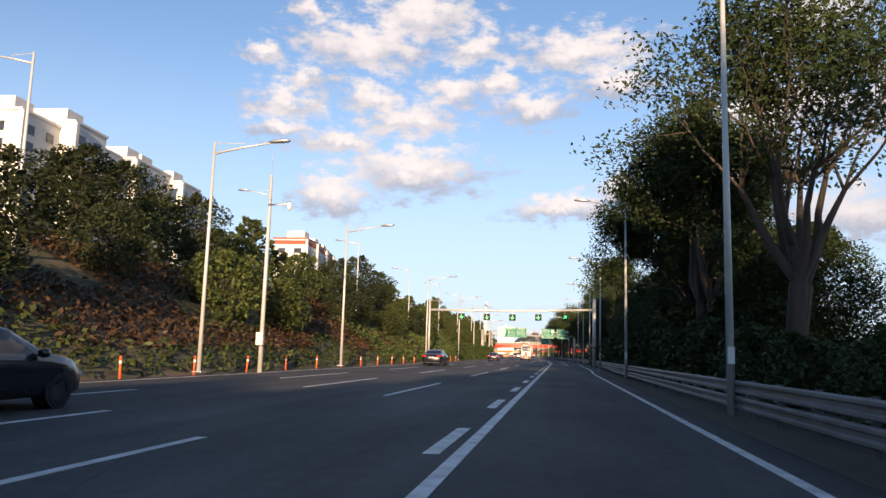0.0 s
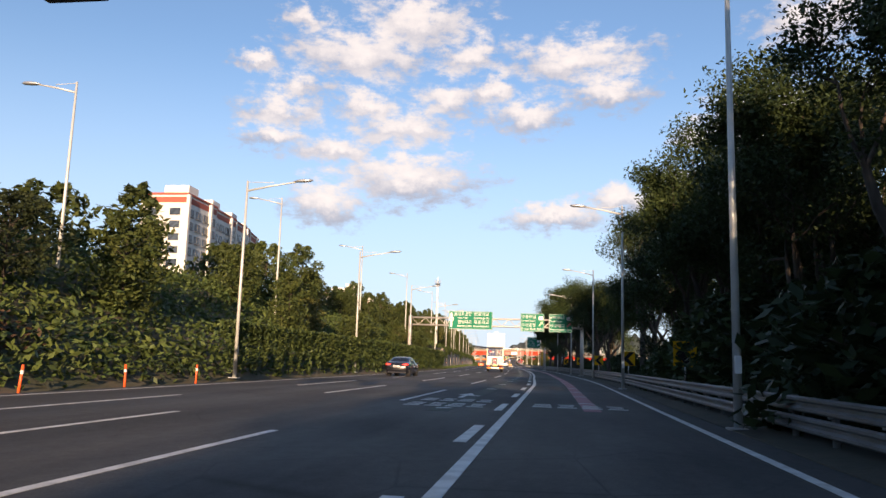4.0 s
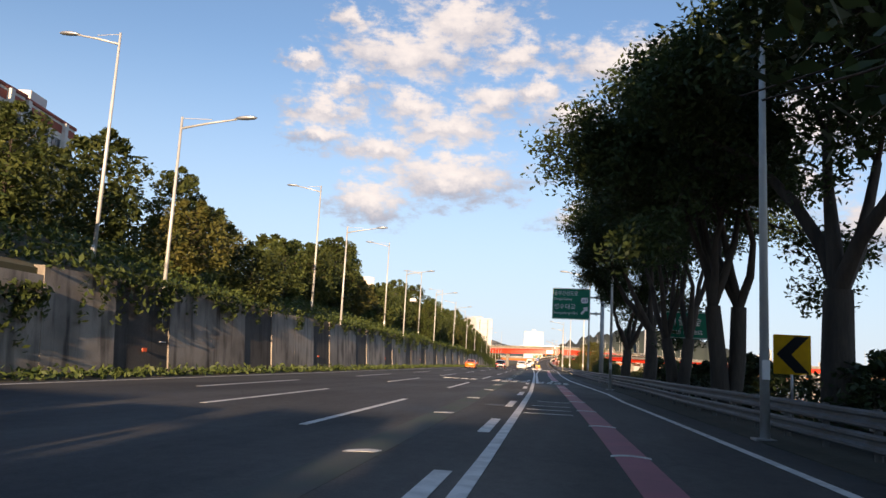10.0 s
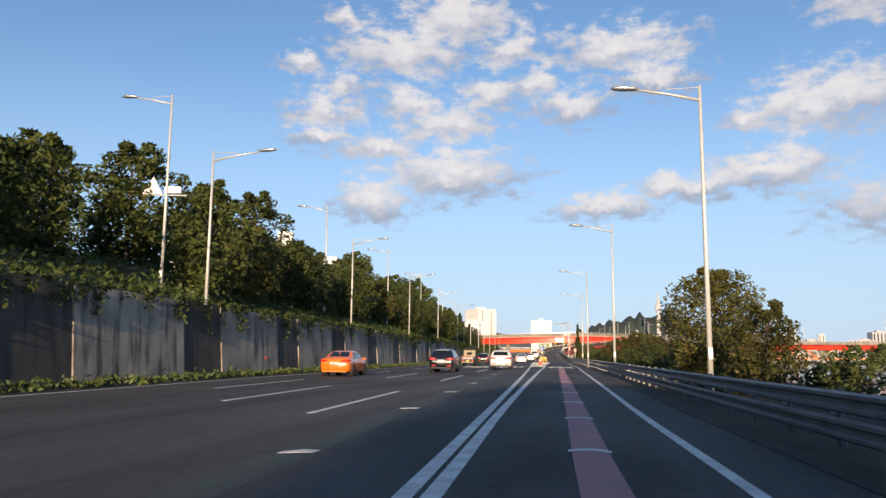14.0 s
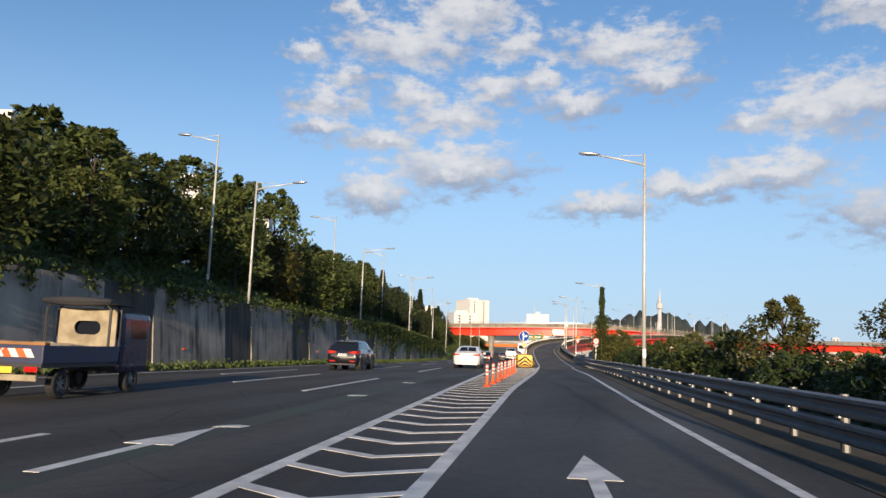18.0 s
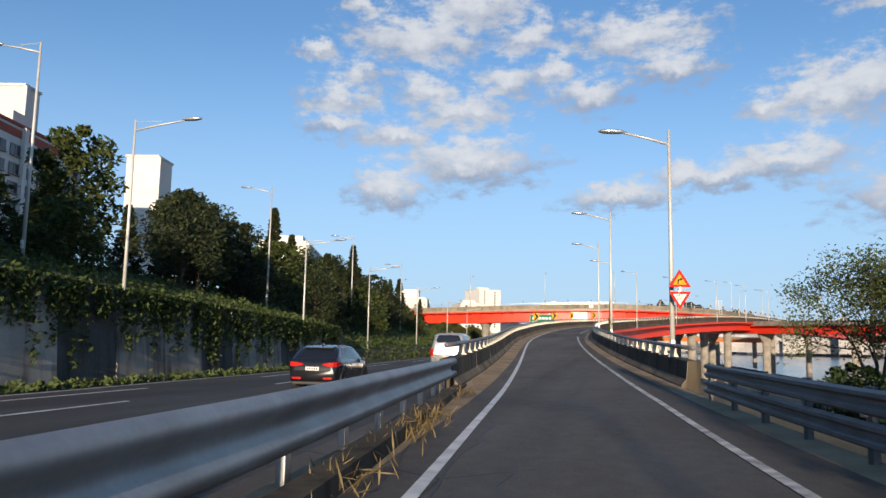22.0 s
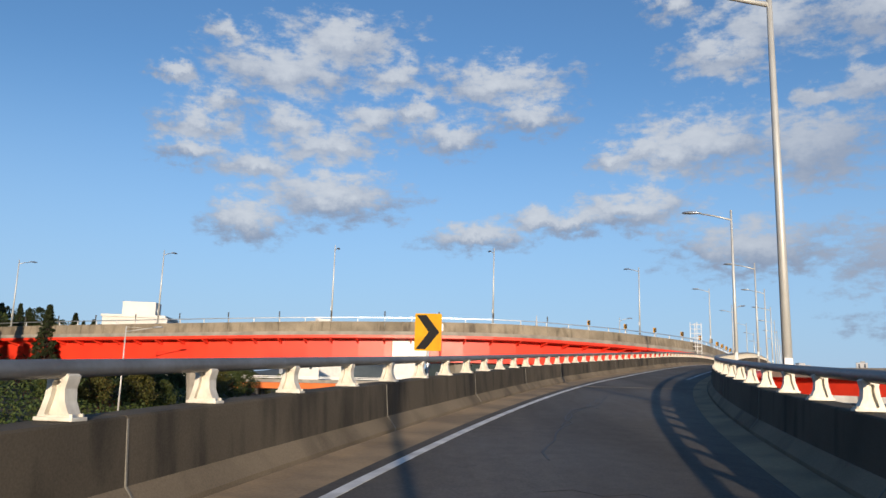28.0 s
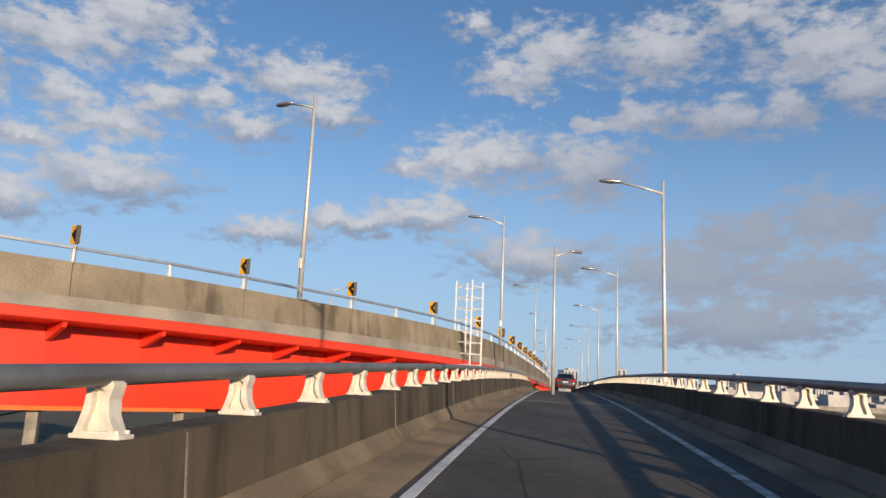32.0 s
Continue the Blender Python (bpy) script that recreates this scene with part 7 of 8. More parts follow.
def wheel(parent, x, y, r, w, side):
    bm = BM()
    prof = [(0.62, -0.5), (0.9, -0.5), (1.0, -0.32), (1.0, 0.32), (0.9, 0.5), (0.62, 0.5)]
    n = 22
    rings = [[(x + v * w, y + r * q * math.cos(2 * math.pi * k / n), r + r * q * math.sin(2 * math.pi * k / n)) for q, v in prof] for k in range(n)]
    loft(bm, rings + rings[:1], closed=True, caps=False)
    bmesh.ops.remove_doubles(bm, verts=bm.verts, dist=1e-5)
    wh = part("wheel", bm, M_RUBBER, parent, smooth=False)
    bm = BM()
    xo = x + side * w * 0.42
    # solid dark drum stands in for the shaded hollow behind the spokes
    tube(bm, [(x - side * w * 0.3, y, r), (xo - side * 0.05, y, r)], r * 0.64, 20)
    part("wheel_well", bm, M_DARK, wh, "dark disc in place of the shaded hollow behind the spokes")
    bm = BM()
    ring = [[(xo - side * d, y + r * q * math.cos(a), r + r * q * math.sin(a)) for q, d in ((0.62, 0.045), (0.665, 0.04), (0.665, 0.0), (0.62, 0.0))] for a in [2 * math.pi * k / 20 for k in range(21)]]
    loft(bm, ring, closed=True, caps=False)
    tube(bm, [(xo - side * 0.05, y, r), (xo - side * 0.015, y, r)], r * 0.15, 10)
    for k in range(10):
        a = 2 * math.pi * (k + 0.12 * (-1) ** k) / 10
        bx(bm, (xo - side * 0.028, y + r * 0.37 * math.cos(a), r + r * 0.37 * math.sin(a)), (0.026, r * 0.54, r * 0.075), tilt=(math.degrees(a), 0, 0))
    part("rim", bm, M_RIM, wh, "spoked alloy rim")


def smooth_at(y, table):
    """A smooth value between the table's rows."""
    for k, ((y0, v0), (y1, v1)) in enumerate(zip(table, table[1:])):
        if y <= y1 or k == len(table) - 2:
            f = min(1, max(0, (y - y0) / (y1 - y0)))
            m0 = (v1 - table[max(0, k - 1)][1]) / max(0.05, y1 - table[max(0, k - 1)][0])
            m1 = (table[min(len(table) - 1, k + 2)][1] - v0) / max(0.05, table[min(len(table) - 1, k + 2)][0] - y0)
            d = y1 - y0
            s_ = (v1 - v0) / d
            lim = lambda q: 0.0 if q * s_ <= 0 else math.copysign(min(abs(q), 2.6 * abs(s_)), s_)
            m0, m1 = lim(m0) * d, lim(m1) * d
            return v0 * (1 + 2 * f) * (1 - f) ** 2 + m0 * f * (1 - f) ** 2 + v1 * f * f * (3 - 2 * f) + m1 * f * f * (f - 1)


# side outlines for a car of length 2 and height 1: top line, shoulder line, breadth, underside
SHAPES = {
    "sedan": dict(top=[(-1, 0.50), (-0.975, 0.665), (-0.90, 0.70), (-0.70, 0.715), (-0.62, 0.745), (-0.33, 0.955), (-0.05, 1.0), (0.17, 0.975), (0.46, 0.70), (0.52, 0.675), (0.78, 0.605), (0.93, 0.515), (1, 0.38)],
                  belt=[(-1, 0.47), (-0.95, 0.61), (-0.6, 0.645), (0, 0.63), (0.46, 0.61), (0.75, 0.555), (0.94, 0.46), (1, 0.35)],
                  wide=[(-1, 0.80), (-0.95, 0.92), (-0.75, 1.0), (0.62, 1.0), (0.85, 0.93), (0.95, 0.82), (1, 0.66)],
                  low=[(-1, 0.30), (-0.95, 0.20), (-0.8, 0.15), (0.85, 0.14), (1, 0.2)], side=(-0.56, 0.42, -0.36, 0.16), cuts=(0.0, 0.14, 0.55, 1.0), rear=(-0.60, -0.35), front=(0.44, 0.19)),
    "suv": dict(top=[(-1, 0.46), (-0.985, 0.60), (-0.95, 0.665), (-0.88, 0.73), (-0.68, 0.93), (-0.56, 0.97), (-0.2, 1.0), (0.12, 0.985), (0.26, 0.935), (0.50, 0.715), (0.56, 0.685), (0.80, 0.625), (0.94, 0.53), (1, 0.38)],
                belt=[(-1, 0.44), (-0.95, 0.62), (-0.8, 0.675), (-0.3, 0.655), (0.48, 0.625), (0.78, 0.575), (0.95, 0.47), (1, 0.36)],
                wide=[(-1, 0.84), (-0.95, 0.93), (-0.75, 1.0), (0.64, 1.0), (0.86, 0.93), (0.96, 0.8), (1, 0.66)],
                low=[(-1, 0.30), (-0.95, 0.22), (-0.8, 0.17), (0.85, 0.16), (1, 0.22)], side=(-0.72, 0.46, -0.50, 0.22), cuts=(0.0, 0.2, 0.58, 1.0), rear=(-0.885, -0.70), front=(0.48, 0.28)),
    "van": dict(top=[(-1, 0.44), (-0.99, 0.62), (-0.97, 0.72), (-0.93, 0.93), (-0.86, 0.985), (-0.2, 1.0), (0.3, 0.97), (0.45, 0.9), (0.70, 0.63), (0.76, 0.60), (0.9, 0.53), (1, 0.36)],
                belt=[(-1, 0.42), (-0.96, 0.58), (-0.8, 0.60), (0.5, 0.58), (0.75, 0.52), (0.94, 0.44), (1, 0.34)],
                wide=[(-1, 0.88), (-0.96, 0.95), (-0.85, 1.0), (0.7, 1.0), (0.88, 0.94), (0.96, 0.84), (1, 0.7)],
                low=[(-1, 0.26), (-0.95, 0.18), (-0.8, 0.14), (0.85, 0.13), (1, 0.18)], side=(-0.9, 0.66, -0.86, 0.42), cuts=(0.0, 0.28, 0.66, 1.0), rear=(-0.966, -0.928), front=(0.68, 0.46)),
}


def car(name, label, body, x, y, yaw, L=4.5, W=1.74, H=1.42, style="sedan", cat_="car", lit=False):
    t = thing(name, label, cat_, pose(x, y, 0.016 + road_z(x - M0(y), y), 0, 0, yaw), "")
    h, hw, sh = L / 2, W / 2, SHAPES[style]

    def surf(yy, v, out=0.0):
        """A point of the right-hand skin: yy runs from -1 at the tail to 1 at the nose, v from 0 at the sill to 8 at the roof's middle."""
        top, bs, w, zb = (smooth_at(yy, sh[k]) * q for k, q in (("top", H), ("belt", H), ("wide", hw), ("low", H)))
        bs = min(bs, top - 0.015)
        g = top - bs
        wr = w * (0.94 - 0.21 * min(1, g / (0.3 * H)))
        ring = [(0.84 * w, zb), (0.965 * w, zb + 0.07), (1.0 * w, zb + 0.45 * (bs - zb)), (0.985 * w, bs - 0.07), (0.945 * w, bs), (0.47 * w + 0.5 * wr, bs + 0.48 * g), (wr, bs + 0.87 * g), (wr * 0.8, bs + 0.972 * g), (0, top)]
        k = min(7, int(v))
        f = v - k
        (xa, za), (xb, zb_) = ring[k], ring[k + 1]
        dx, dz = zb_ - za, xa - xb
        q = out / max(1e-6, math.hypot(dx, dz))
        return Vector((xa + (xb - xa) * f + dx * q, yy * h, za + (zb_ - za) * f + dz * q))

    ys = sorted({round(v, 4) for v in [-1 + 2 * k / 22 for k in range(23)] + [q for q, _ in sh["top"]]})
    vs_ = [0, 0.5, 1, 1.5, 2, 2.5, 3, 3.5, 4, 4.5, 5, 5.5, 6, 6.5, 7, 7.5, 8]
    bm = BM()
    rows = []
    for yy in ys:
        r = [surf(yy, v) for v in vs_]
        rows.append([Vector((-p.x, p.y, p.z)) for p in r] + r[-2::-1])
    loft(bm, rows, closed=True, caps=True)
    part("body", bm, body, t, smooth=True)

    def patch(name, y_lo, y_hi, v0, v1, out, mtl, sides=(1, -1), n=4, m=4, label=""):
        """A thin piece that follows the skin: y_lo and y_hi are its ends at v0 and at v1."""
        for sx in sides:
            bm = BM()
            g = []
            for j in range(m + 1):
                f = j / m
                ya, yb = y_lo[0] + (y_lo[1] - y_lo[0]) * f, y_hi[0] + (y_hi[1] - y_hi[0]) * f
                g.append([surf(ya + (yb - ya) * i / n, v0 + (v1 - v0) * f, out) for i in range(n + 1)])
            lo = [[bm.verts.new((sx * p.x, p.y, p.z)) for p in r] for r in g]
            for ra, rb in zip(lo, lo[1:]):
                for i in range(n):
                    bm.faces.new((ra[i], ra[i + 1], rb[i + 1], rb[i]))
            ext = bmesh.ops.extrude_face_region(bm, geom=bm.faces[:])
            bmesh.ops.translate(bm, verts=[e for e in ext["geom"] if isinstance(e, bmesh.types.BMVert)], vec=(-sx * 0.012, 0, -0.004))
            part(name, bm, mtl, t, label, smooth=False)

    def across(name, y0, y1, mtl, inset=0.9):
        """A pane across the car, between two heights of the sloping screen."""
        bm = BM()
        g = []
        for i in range(6):
            yy = y0 + (y1 - y0) * i / 5
            half = [surf(yy, v, 0.006) for v in (6.2, 6.6, 7.0, 7.5, 8.0)]
            g.append([Vector((-p.x * inset, p.y, p.z)) for p in half] + [Vector((p.x * inset, p.y, p.z)) for p in half[-2::-1]])
        lo = [[bm.verts.new(p) for p in r] for r in g]
        for ra, rb in zip(lo, lo[1:]):
            for i in range(len(ra) - 1):
                bm.faces.new((ra[i], ra[i + 1], rb[i + 1], rb[i]))
        ext = bmesh.ops.extrude_face_region(bm, geom=bm.faces[:])
        bmesh.ops.translate(bm, verts=[e for e in ext["geom"] if isinstance(e, bmesh.types.BMVert)], vec=(0, 0, -0.015))
        part(name, bm, mtl, t)

    b0, b1, r0, r1 = sh["side"]
    for q0, q1 in zip(sh["cuts"], sh["cuts"][1:]):
        e0, e1 = q0 + 0.004, q1 - 0.004
        patch("side_window", (b0 + (b1 - b0) * e0, r0 + (r1 - r0) * e0), (b0 + (b1 - b0) * e1, r0 + (r1 - r0) * e1), 4.25, 5.88, 0.005, M_GLASS)
    across("rear_window", sh["rear"][0], sh["rear"][1], M_GLASS)
    across("windscreen", sh["front"][0], sh["front"][1], M_GLASS)
    tm = M_TAILON if lit else M_TAIL

    def skin_x(yy, z):
        """Half breadth of the skin at a height."""
        return max(surf(yy, v / 4).x for v in range(0, 33) if abs(surf(yy, v / 4).z - z) < 0.09) if any(abs(surf(yy, v / 4).z - z) < 0.09 for v in range(0, 33)) else surf(yy, 3).x

    zc, th, xin, yend = {"sedan": (0.60 * H, 0.045 * H, 0.50, -0.88), "suv": (0.585 * H, 0.050 * H, 0.42, -0.74), "van": (0.47 * H, 0.10 * H, 0.80, -0.95)}[style]
    for sx in (-1, 1):
        way = [(xin * hw, -h - 0.012, 0.35), (0.5 * (xin + 0.82) * hw, -h - 0.014, 0.85), (0.84 * hw, -h - 0.012, 1.0)]
        for yy, k in ((-0.985, 1.0), (-0.96, 0.95), ((yend - 0.96) / 2, 0.55), (yend, 0.04)):
            way.append((skin_x(yy, zc) + 0.01, yy * h, k))
        bm = BM()
        rows_ = []
        for px, py, k in way:
            z_ = zc + 0.10 * max(0, py + h)
            rows_.append([(sx * px, py, z_ - th * k), (sx * px, py, z_ + th * k), (sx * (px - 0.05), py + 0.05, z_ + th * k), (sx * (px - 0.05), py + 0.05, z_ - th * k)])
        loft(bm, rows_)
        part("tail_lamp", bm, tm, t)
    rear_z = 0.50 * H if style != "van" else 0.40 * H
    for sx in (-1, 1):
        p = surf(b1 - 0.03, 4.2)
        bm = BM()
        loft(bm, [[(sx * (p.x + 0.02), p.y - 0.06, p.z + 0.02), (sx * (p.x + 0.02), p.y + 0.03, p.z + 0.02), (sx * (p.x + 0.02), p.y + 0.03, p.z + 0.1), (sx * (p.x + 0.02), p.y - 0.06, p.z + 0.1)],
                  [(sx * (p.x + 0.12), p.y - 0.07, p.z - 0.02), (sx * (p.x + 0.12), p.y + 0.06, p.z - 0.02), (sx * (p.x + 0.12), p.y + 0.06, p.z + 0.14), (sx * (p.x + 0.12), p.y - 0.07, p.z + 0.14)],
                  [(sx * (p.x + 0.2), p.y - 0.06, p.z + 0.0), (sx * (p.x + 0.2), p.y + 0.02, p.z + 0.0), (sx * (p.x + 0.2), p.y + 0.02, p.z + 0.12), (sx * (p.x + 0.2), p.y - 0.06, p.z + 0.12)]])
        part("mirror", bm, M_DARK if style == "suv" else body, t, smooth=True)
        bm = BM()
        bx(bm, (sx * hw * 0.62, h * 0.955, surf(0.93, 3).z - 0.02), (hw * 0.4, 0.16, 0.11), bevel=0.03, tilt=(0, 0, sx * -16))
        part("headlamp", bm, M_REFL, t)
        for yy in (-0.30, 0.12):
            p = surf(yy, 3.0)
            bm = BM()
            bx(bm, (sx * (p.x + 0.012), p.y, p.z - 0.05), (0.03, 0.17, 0.032), bevel=0.01)
            part("door_handle", bm, body, t)
    for q in (sh["cuts"][1], sh["cuts"][2]):
        yb = b0 + (b1 - b0) * q
        patch("door_gap", (yb + 0.015, yb), (yb + 0.02, yb + 0.005), 0.8, 4.1, 0.0025, M_DARK, n=1, m=6)
    patch("rear_panel_gap", (-0.80, -0.90), (-0.795, -0.895), 0.8, 3.0, 0.0025, M_DARK, n=1, m=5)
    if style == "suv":
        patch("sill_cladding", (-0.99, -0.985), (0.97, 0.965), 0.1, 1.35, 0.010, M_DARK, n=14, m=3, label="dark plastic lower trim")
        for sx in (-1, 1):
            bm = BM()
            bx(bm, (sx * hw * 0.6, -h - 0.006, 0.30 * H), (hw * 0.34, 0.03, 0.07), bevel=0.012)
            part("rear_reflector", bm, M_TAIL, t)
            bm = BM()
            tube(bm, [Vector((sx * surf(q, 6.9).x, q * h, surf(q, 6.9).z + 0.03)) for q in (-0.6, -0.5, -0.2, 0.05, 0.15)], [0.008, 0.016, 0.016, 0.016, 0.008], 6)
            part("roof_rail", bm, M_DARK, t)
        bm = BM()
        zz = surf(-0.66, 8).z
        loft(bm, [[(-hw * 0.6, -h * 0.60, zz - 0.01), (hw * 0.6, -h * 0.60, zz - 0.01), (hw * 0.6, -h * 0.60, zz + 0.035), (-hw * 0.6, -h * 0.60, zz + 0.035)],
                  [(-hw * 0.56, -h * 0.74, zz - 0.03), (hw * 0.56, -h * 0.74, zz - 0.03), (hw * 0.56, -h * 0.74, zz - 0.005), (-hw * 0.56, -h * 0.74, zz - 0.005)]])
        part("roof_spoiler", bm, body, t)
    rw = 0.325 if style == "sedan" else 0.37
    for yy in (-0.60, 0.62):
        for sx in (-1, 1):
            wx = surf(yy, 1.5).x
            bm = BM()
            # solid dark disc on the body stands in for the arch's shaded gap
            tube(bm, [(sx * (wx - 0.3), yy * h, rw + 0.03), (sx * (wx + 0.004), yy * h, rw + 0.03)], rw * 1.13, 24)
            part("wheel_arch", bm, M_DARK, t)
            if style == "suv":
                bm = BM()
                loft(bm, [[(sx * (wx + d), yy * h + rw * q * math.cos(a), rw + 0.03 + rw * q * math.sin(a)) for q, d in ((1.08, -0.10), (1.08, 0.022), (1.20, 0.03), (1.36, 0.012), (1.38, -0.10))] for a in [radians(-14 + 208 * k / 18) for k in range(19)]])
                part("arch_trim", bm, M_DARK, t)
            wheel(t, sx * (wx - 0.085), yy * h, rw, 0.21, sx)
    bm = BM()
    bx(bm, (0, -h + 0.10, 0.20 * H), (W * 0.8, 0.16, 0.10), bevel=0.03)
    part("rear_bumper", bm, M_DARK if style == "suv" else body, t)
    bm = BM()
    bx(bm, (0, -h - 0.012, rear_z), (0.46, 0.03, 0.12), bevel=0.006)
    p = part("number_plate", bm, M_PLATEW, t)
    bm = BM()
    for k in range(5):
        bx(bm, (-0.15 + 0.075 * k, -h - 0.029, rear_z), (0.045, 0.006, 0.06))
    part("plate_bar", bm, M_NAVY, p)
    zz = surf(-0.45, 8).z
    bm = BM()
    loft(bm, [[(-0.03, -h * 0.38, zz + 0.02), (0.03, -h * 0.38, zz + 0.02), (0.012, -h * 0.42, zz + 0.03), (-0.012, -h * 0.42, zz + 0.03)], [(-0.03, -h * 0.52, zz - 0.03), (0.03, -h * 0.52, zz - 0.03), (0.008, -h * 0.53, zz + 0.08), (-0.008, -h * 0.53, zz + 0.08)]])
    part("fin_antenna", bm, body, t)
    return t


M_TAILON = bpy.data.materials.new("lit_tail_lamp")
M_TAILON.use_nodes = True
for k, v in (("Base Color", (0.5, 0.02, 0.02, 1)), ("Emission Color", (1, 0.05, 0.03, 1))):
    M_TAILON.node_tree.nodes["Principled BSDF"].inputs[k].default_value = v
M_TAILON.node_tree.nodes["Principled BSDF"].inputs["Emission Strength"].default_value = 0.6
P_BLK, P_WHT, P_ORG = paint("black_car_paint", (0.012, 0.013, 0.018)), paint("white_car_paint", (0.74, 0.73, 0.70), metal=0.0), paint("orange_car_paint", (0.72, 0.16, 0.015), metal=0.0)
P_SIL, P_GRY = paint("silver_car_paint", (0.48, 0.49, 0.50), 0.3, 0.6), paint("dark_grey_car_paint", (0.05, 0.052, 0.06))
car("sedan", "black four-door saloon in the inner lane", P_BLK, -11.5, 134.8, 0, 4.8, 1.8, 1.44, lit=True)
car("sedan", "black four-door saloon with bright rims alongside", P_BLK, -9.75, 11.0, 0, 4.9, 1.84, 1.45)
car("sedan", "black four-door saloon near the bank", P_BLK, -11.1, 68.3, 0, 4.8, 1.8, 1.44)
car("sport_utility_car", "white compact utility car with dark lower trim", P_WHT, -15.95, 329.65, 5, 4.45, 1.82, 1.63, "suv")
car("sedan", "white four-door saloon beside the gore", P_WHT, -21.05, 392.2, 5, 4.8, 1.8, 1.46)
car("taxi", "orange taxi saloon in the inner lane", P_ORG, -21.6, 306, 5, 4.5, 1.7, 1.38)
car("sport_utility_car", "black utility car in the middle lane", P_BLK, -18.4, 318, 5, 4.5, 1.74, 1.6, "suv")
car("sport_utility_car", "black utility car near the retaining wall", P_BLK, -25.6, 381, 5, 4.5, 1.74, 1.6, "suv")
car("van", "silver passenger van beside the ramp beam", P_SIL, -25.2, 452, 5, 4.8, 1.78, 1.78, "van", "van")
car("sport_utility_car", "dark utility car by the creeper bank", P_BLK, -27.3, 441, 5, 4.5, 1.74, 1.58, "suv")
car("sedan", "dark saloon in slow traffic", P_GRY, -27.6, 462, 5, 4.4, 1.7, 1.36)
car("sport_utility_car", "dark grey utility car climbing the ramp", P_GRY, 0, 0, 0, 4.5, 1.74, 1.6, "suv").matrix_basis = pose(23.3, 639, 8.06, 0.3, 0, -22)
for k, (xx, yy, pc) in enumerate(((-25.0, 505, P_WHT), (-28.6, 490, P_GRY), (-31.5, 520, P_SIL), (-28.8, 545, P_WHT), (-34, 560, P_BLK), (-30.5, 580, P_WHT))):
    car("sedan", ("white", "grey", "silver", "white", "black", "white")[k] + " saloon in the far traffic", pc, xx, yy, 5, 4.4, 1.7, 1.4)


def box_truck():
    t = thing("box_truck", "white-framed box truck with dark blue curtain sides and a tail lift", "truck", pose(-7.62, 176.6, 0.012, 0, 0, 4.2))
    W, z0, z1, L = 2.16, 0.98, 3.22, 6.6
    hw = W / 2
    rnd = lambda w, za, zb, r: [(-w, za), (w, za), (w, zb - r), (w - r * 0.3, zb - r * 0.3), (w - r, zb), (-w + r, zb), (-w + r * 0.3, zb - r * 0.3), (-w, zb - r)]
    bm = BM()
    loft(bm, [[(x, y, z) for x, z in rnd(hw, z0, z1, 0.14)] for y in (0.1, L)])
    part("cargo_box", bm, M_TBLUE, t, "dark blue tarpaulin body")
    bm = BM()
    frame_ring(bm, rnd(hw + 0.015, z0 - 0.02, z1 + 0.015, 0.14), rnd(hw - 0.13, z0 + 1.02, z1 - 0.17, 0.03), 0.0, 0.14, pose(0, 0, 0))
    part("rear_frame", bm, M_CREAMW, t, "rust-stained white steel frame")
    bm = BM()
    loft(bm, [[(x, y, z) for x, z in rnd(hw * 0.98, z1 - 0.05, z1 + 0.03, 0.06)] for y in (0.12, L)])
    part("roof_sheet", bm, M_CREAMW, t)
    for k in (-1, 1):
        bm = BM()
        bx(bm, (k * (hw - 0.13) / 2, 0.06, z0 + 1.55), ((hw - 0.14), 0.05, 1.06), bevel=0.01)
        d = part("rear_door", bm, M_TBLUE2 if k < 0 else M_TNAVY, t)
        for j in (0.28, 0.72):
            bm = BM()
            xx = k * (hw - 0.13) * (1 - j)
            tube(bm, [(xx, 0.015, z0 + 1.02), (xx, 0.015, z1 - 0.12)], 0.02, 6)
            part("lock_rod", bm, M_GALV, d)
        for zz in (z0 + 1.25, z0 + 1.92):
            bm = BM()
            bx(bm, (k * (hw - 0.12), 0.02, zz), (0.3, 0.03, 0.07), bevel=0.01)
            part("hinge", bm, M_CREAMW, d)
    # plain shapes of the door advert
    bm = BM()
    n = 24
    for k in range(n):
        a0, a1 = 2 * math.pi * k / n, 2 * math.pi * (k + 0.9) / n
        plate(bm, [(0.2 * math.cos(a0), 0.2 * math.sin(a0)), (0.2 * math.cos(a1), 0.2 * math.sin(a1)), (0.165 * math.cos(a1), 0.165 * math.sin(a1)), (0.165 * math.cos(a0), 0.165 * math.sin(a0))], 0.028, 0.034, pose(0.5, 0, z0 + 1.6))
    part("round_emblem", bm, M_REFL, t)
    for name, mtl, rects in (("red_emblem_bar", M_TAILP, ((0.5, 1.6, 0.2, 0.12), (-0.62, 1.68, 0.3, 0.13))), ("white_emblem_bar", M_REFL, ((0.5, 1.5, 0.2, 0.035), (-0.3, 1.67, 0.3, 0.07), (-0.45, 1.53, 0.62, 0.05)))):
        bm = BM()
        for cx, cz, w, h in rects:
            bx(bm, (cx, 0.03, z0 + cz), (w, 0.006, h))
        part(name, bm, mtl, t)
    bm = BM()
    bx(bm, (0, -0.04, z0 + 0.46), (W * 0.97, 0.09, 1.06), bevel=0.02)
    lift = part("tail_lift", bm, M_CREAMW, t, "white tail-lift platform folded up")
    bm = BM()
    bx(bm, (0, -0.09, z0 + 0.93), (W * 0.97, 0.03, 0.05))
    part("top_lip", bm, M_GALV, lift)
    bm = BM()
    bx(bm, (-0.06, -0.09, z0 + 0.42), (0.74, 0.014, 0.92))
    pos = part("poster", bm, M_TNAVY, lift, "dark blue poster")
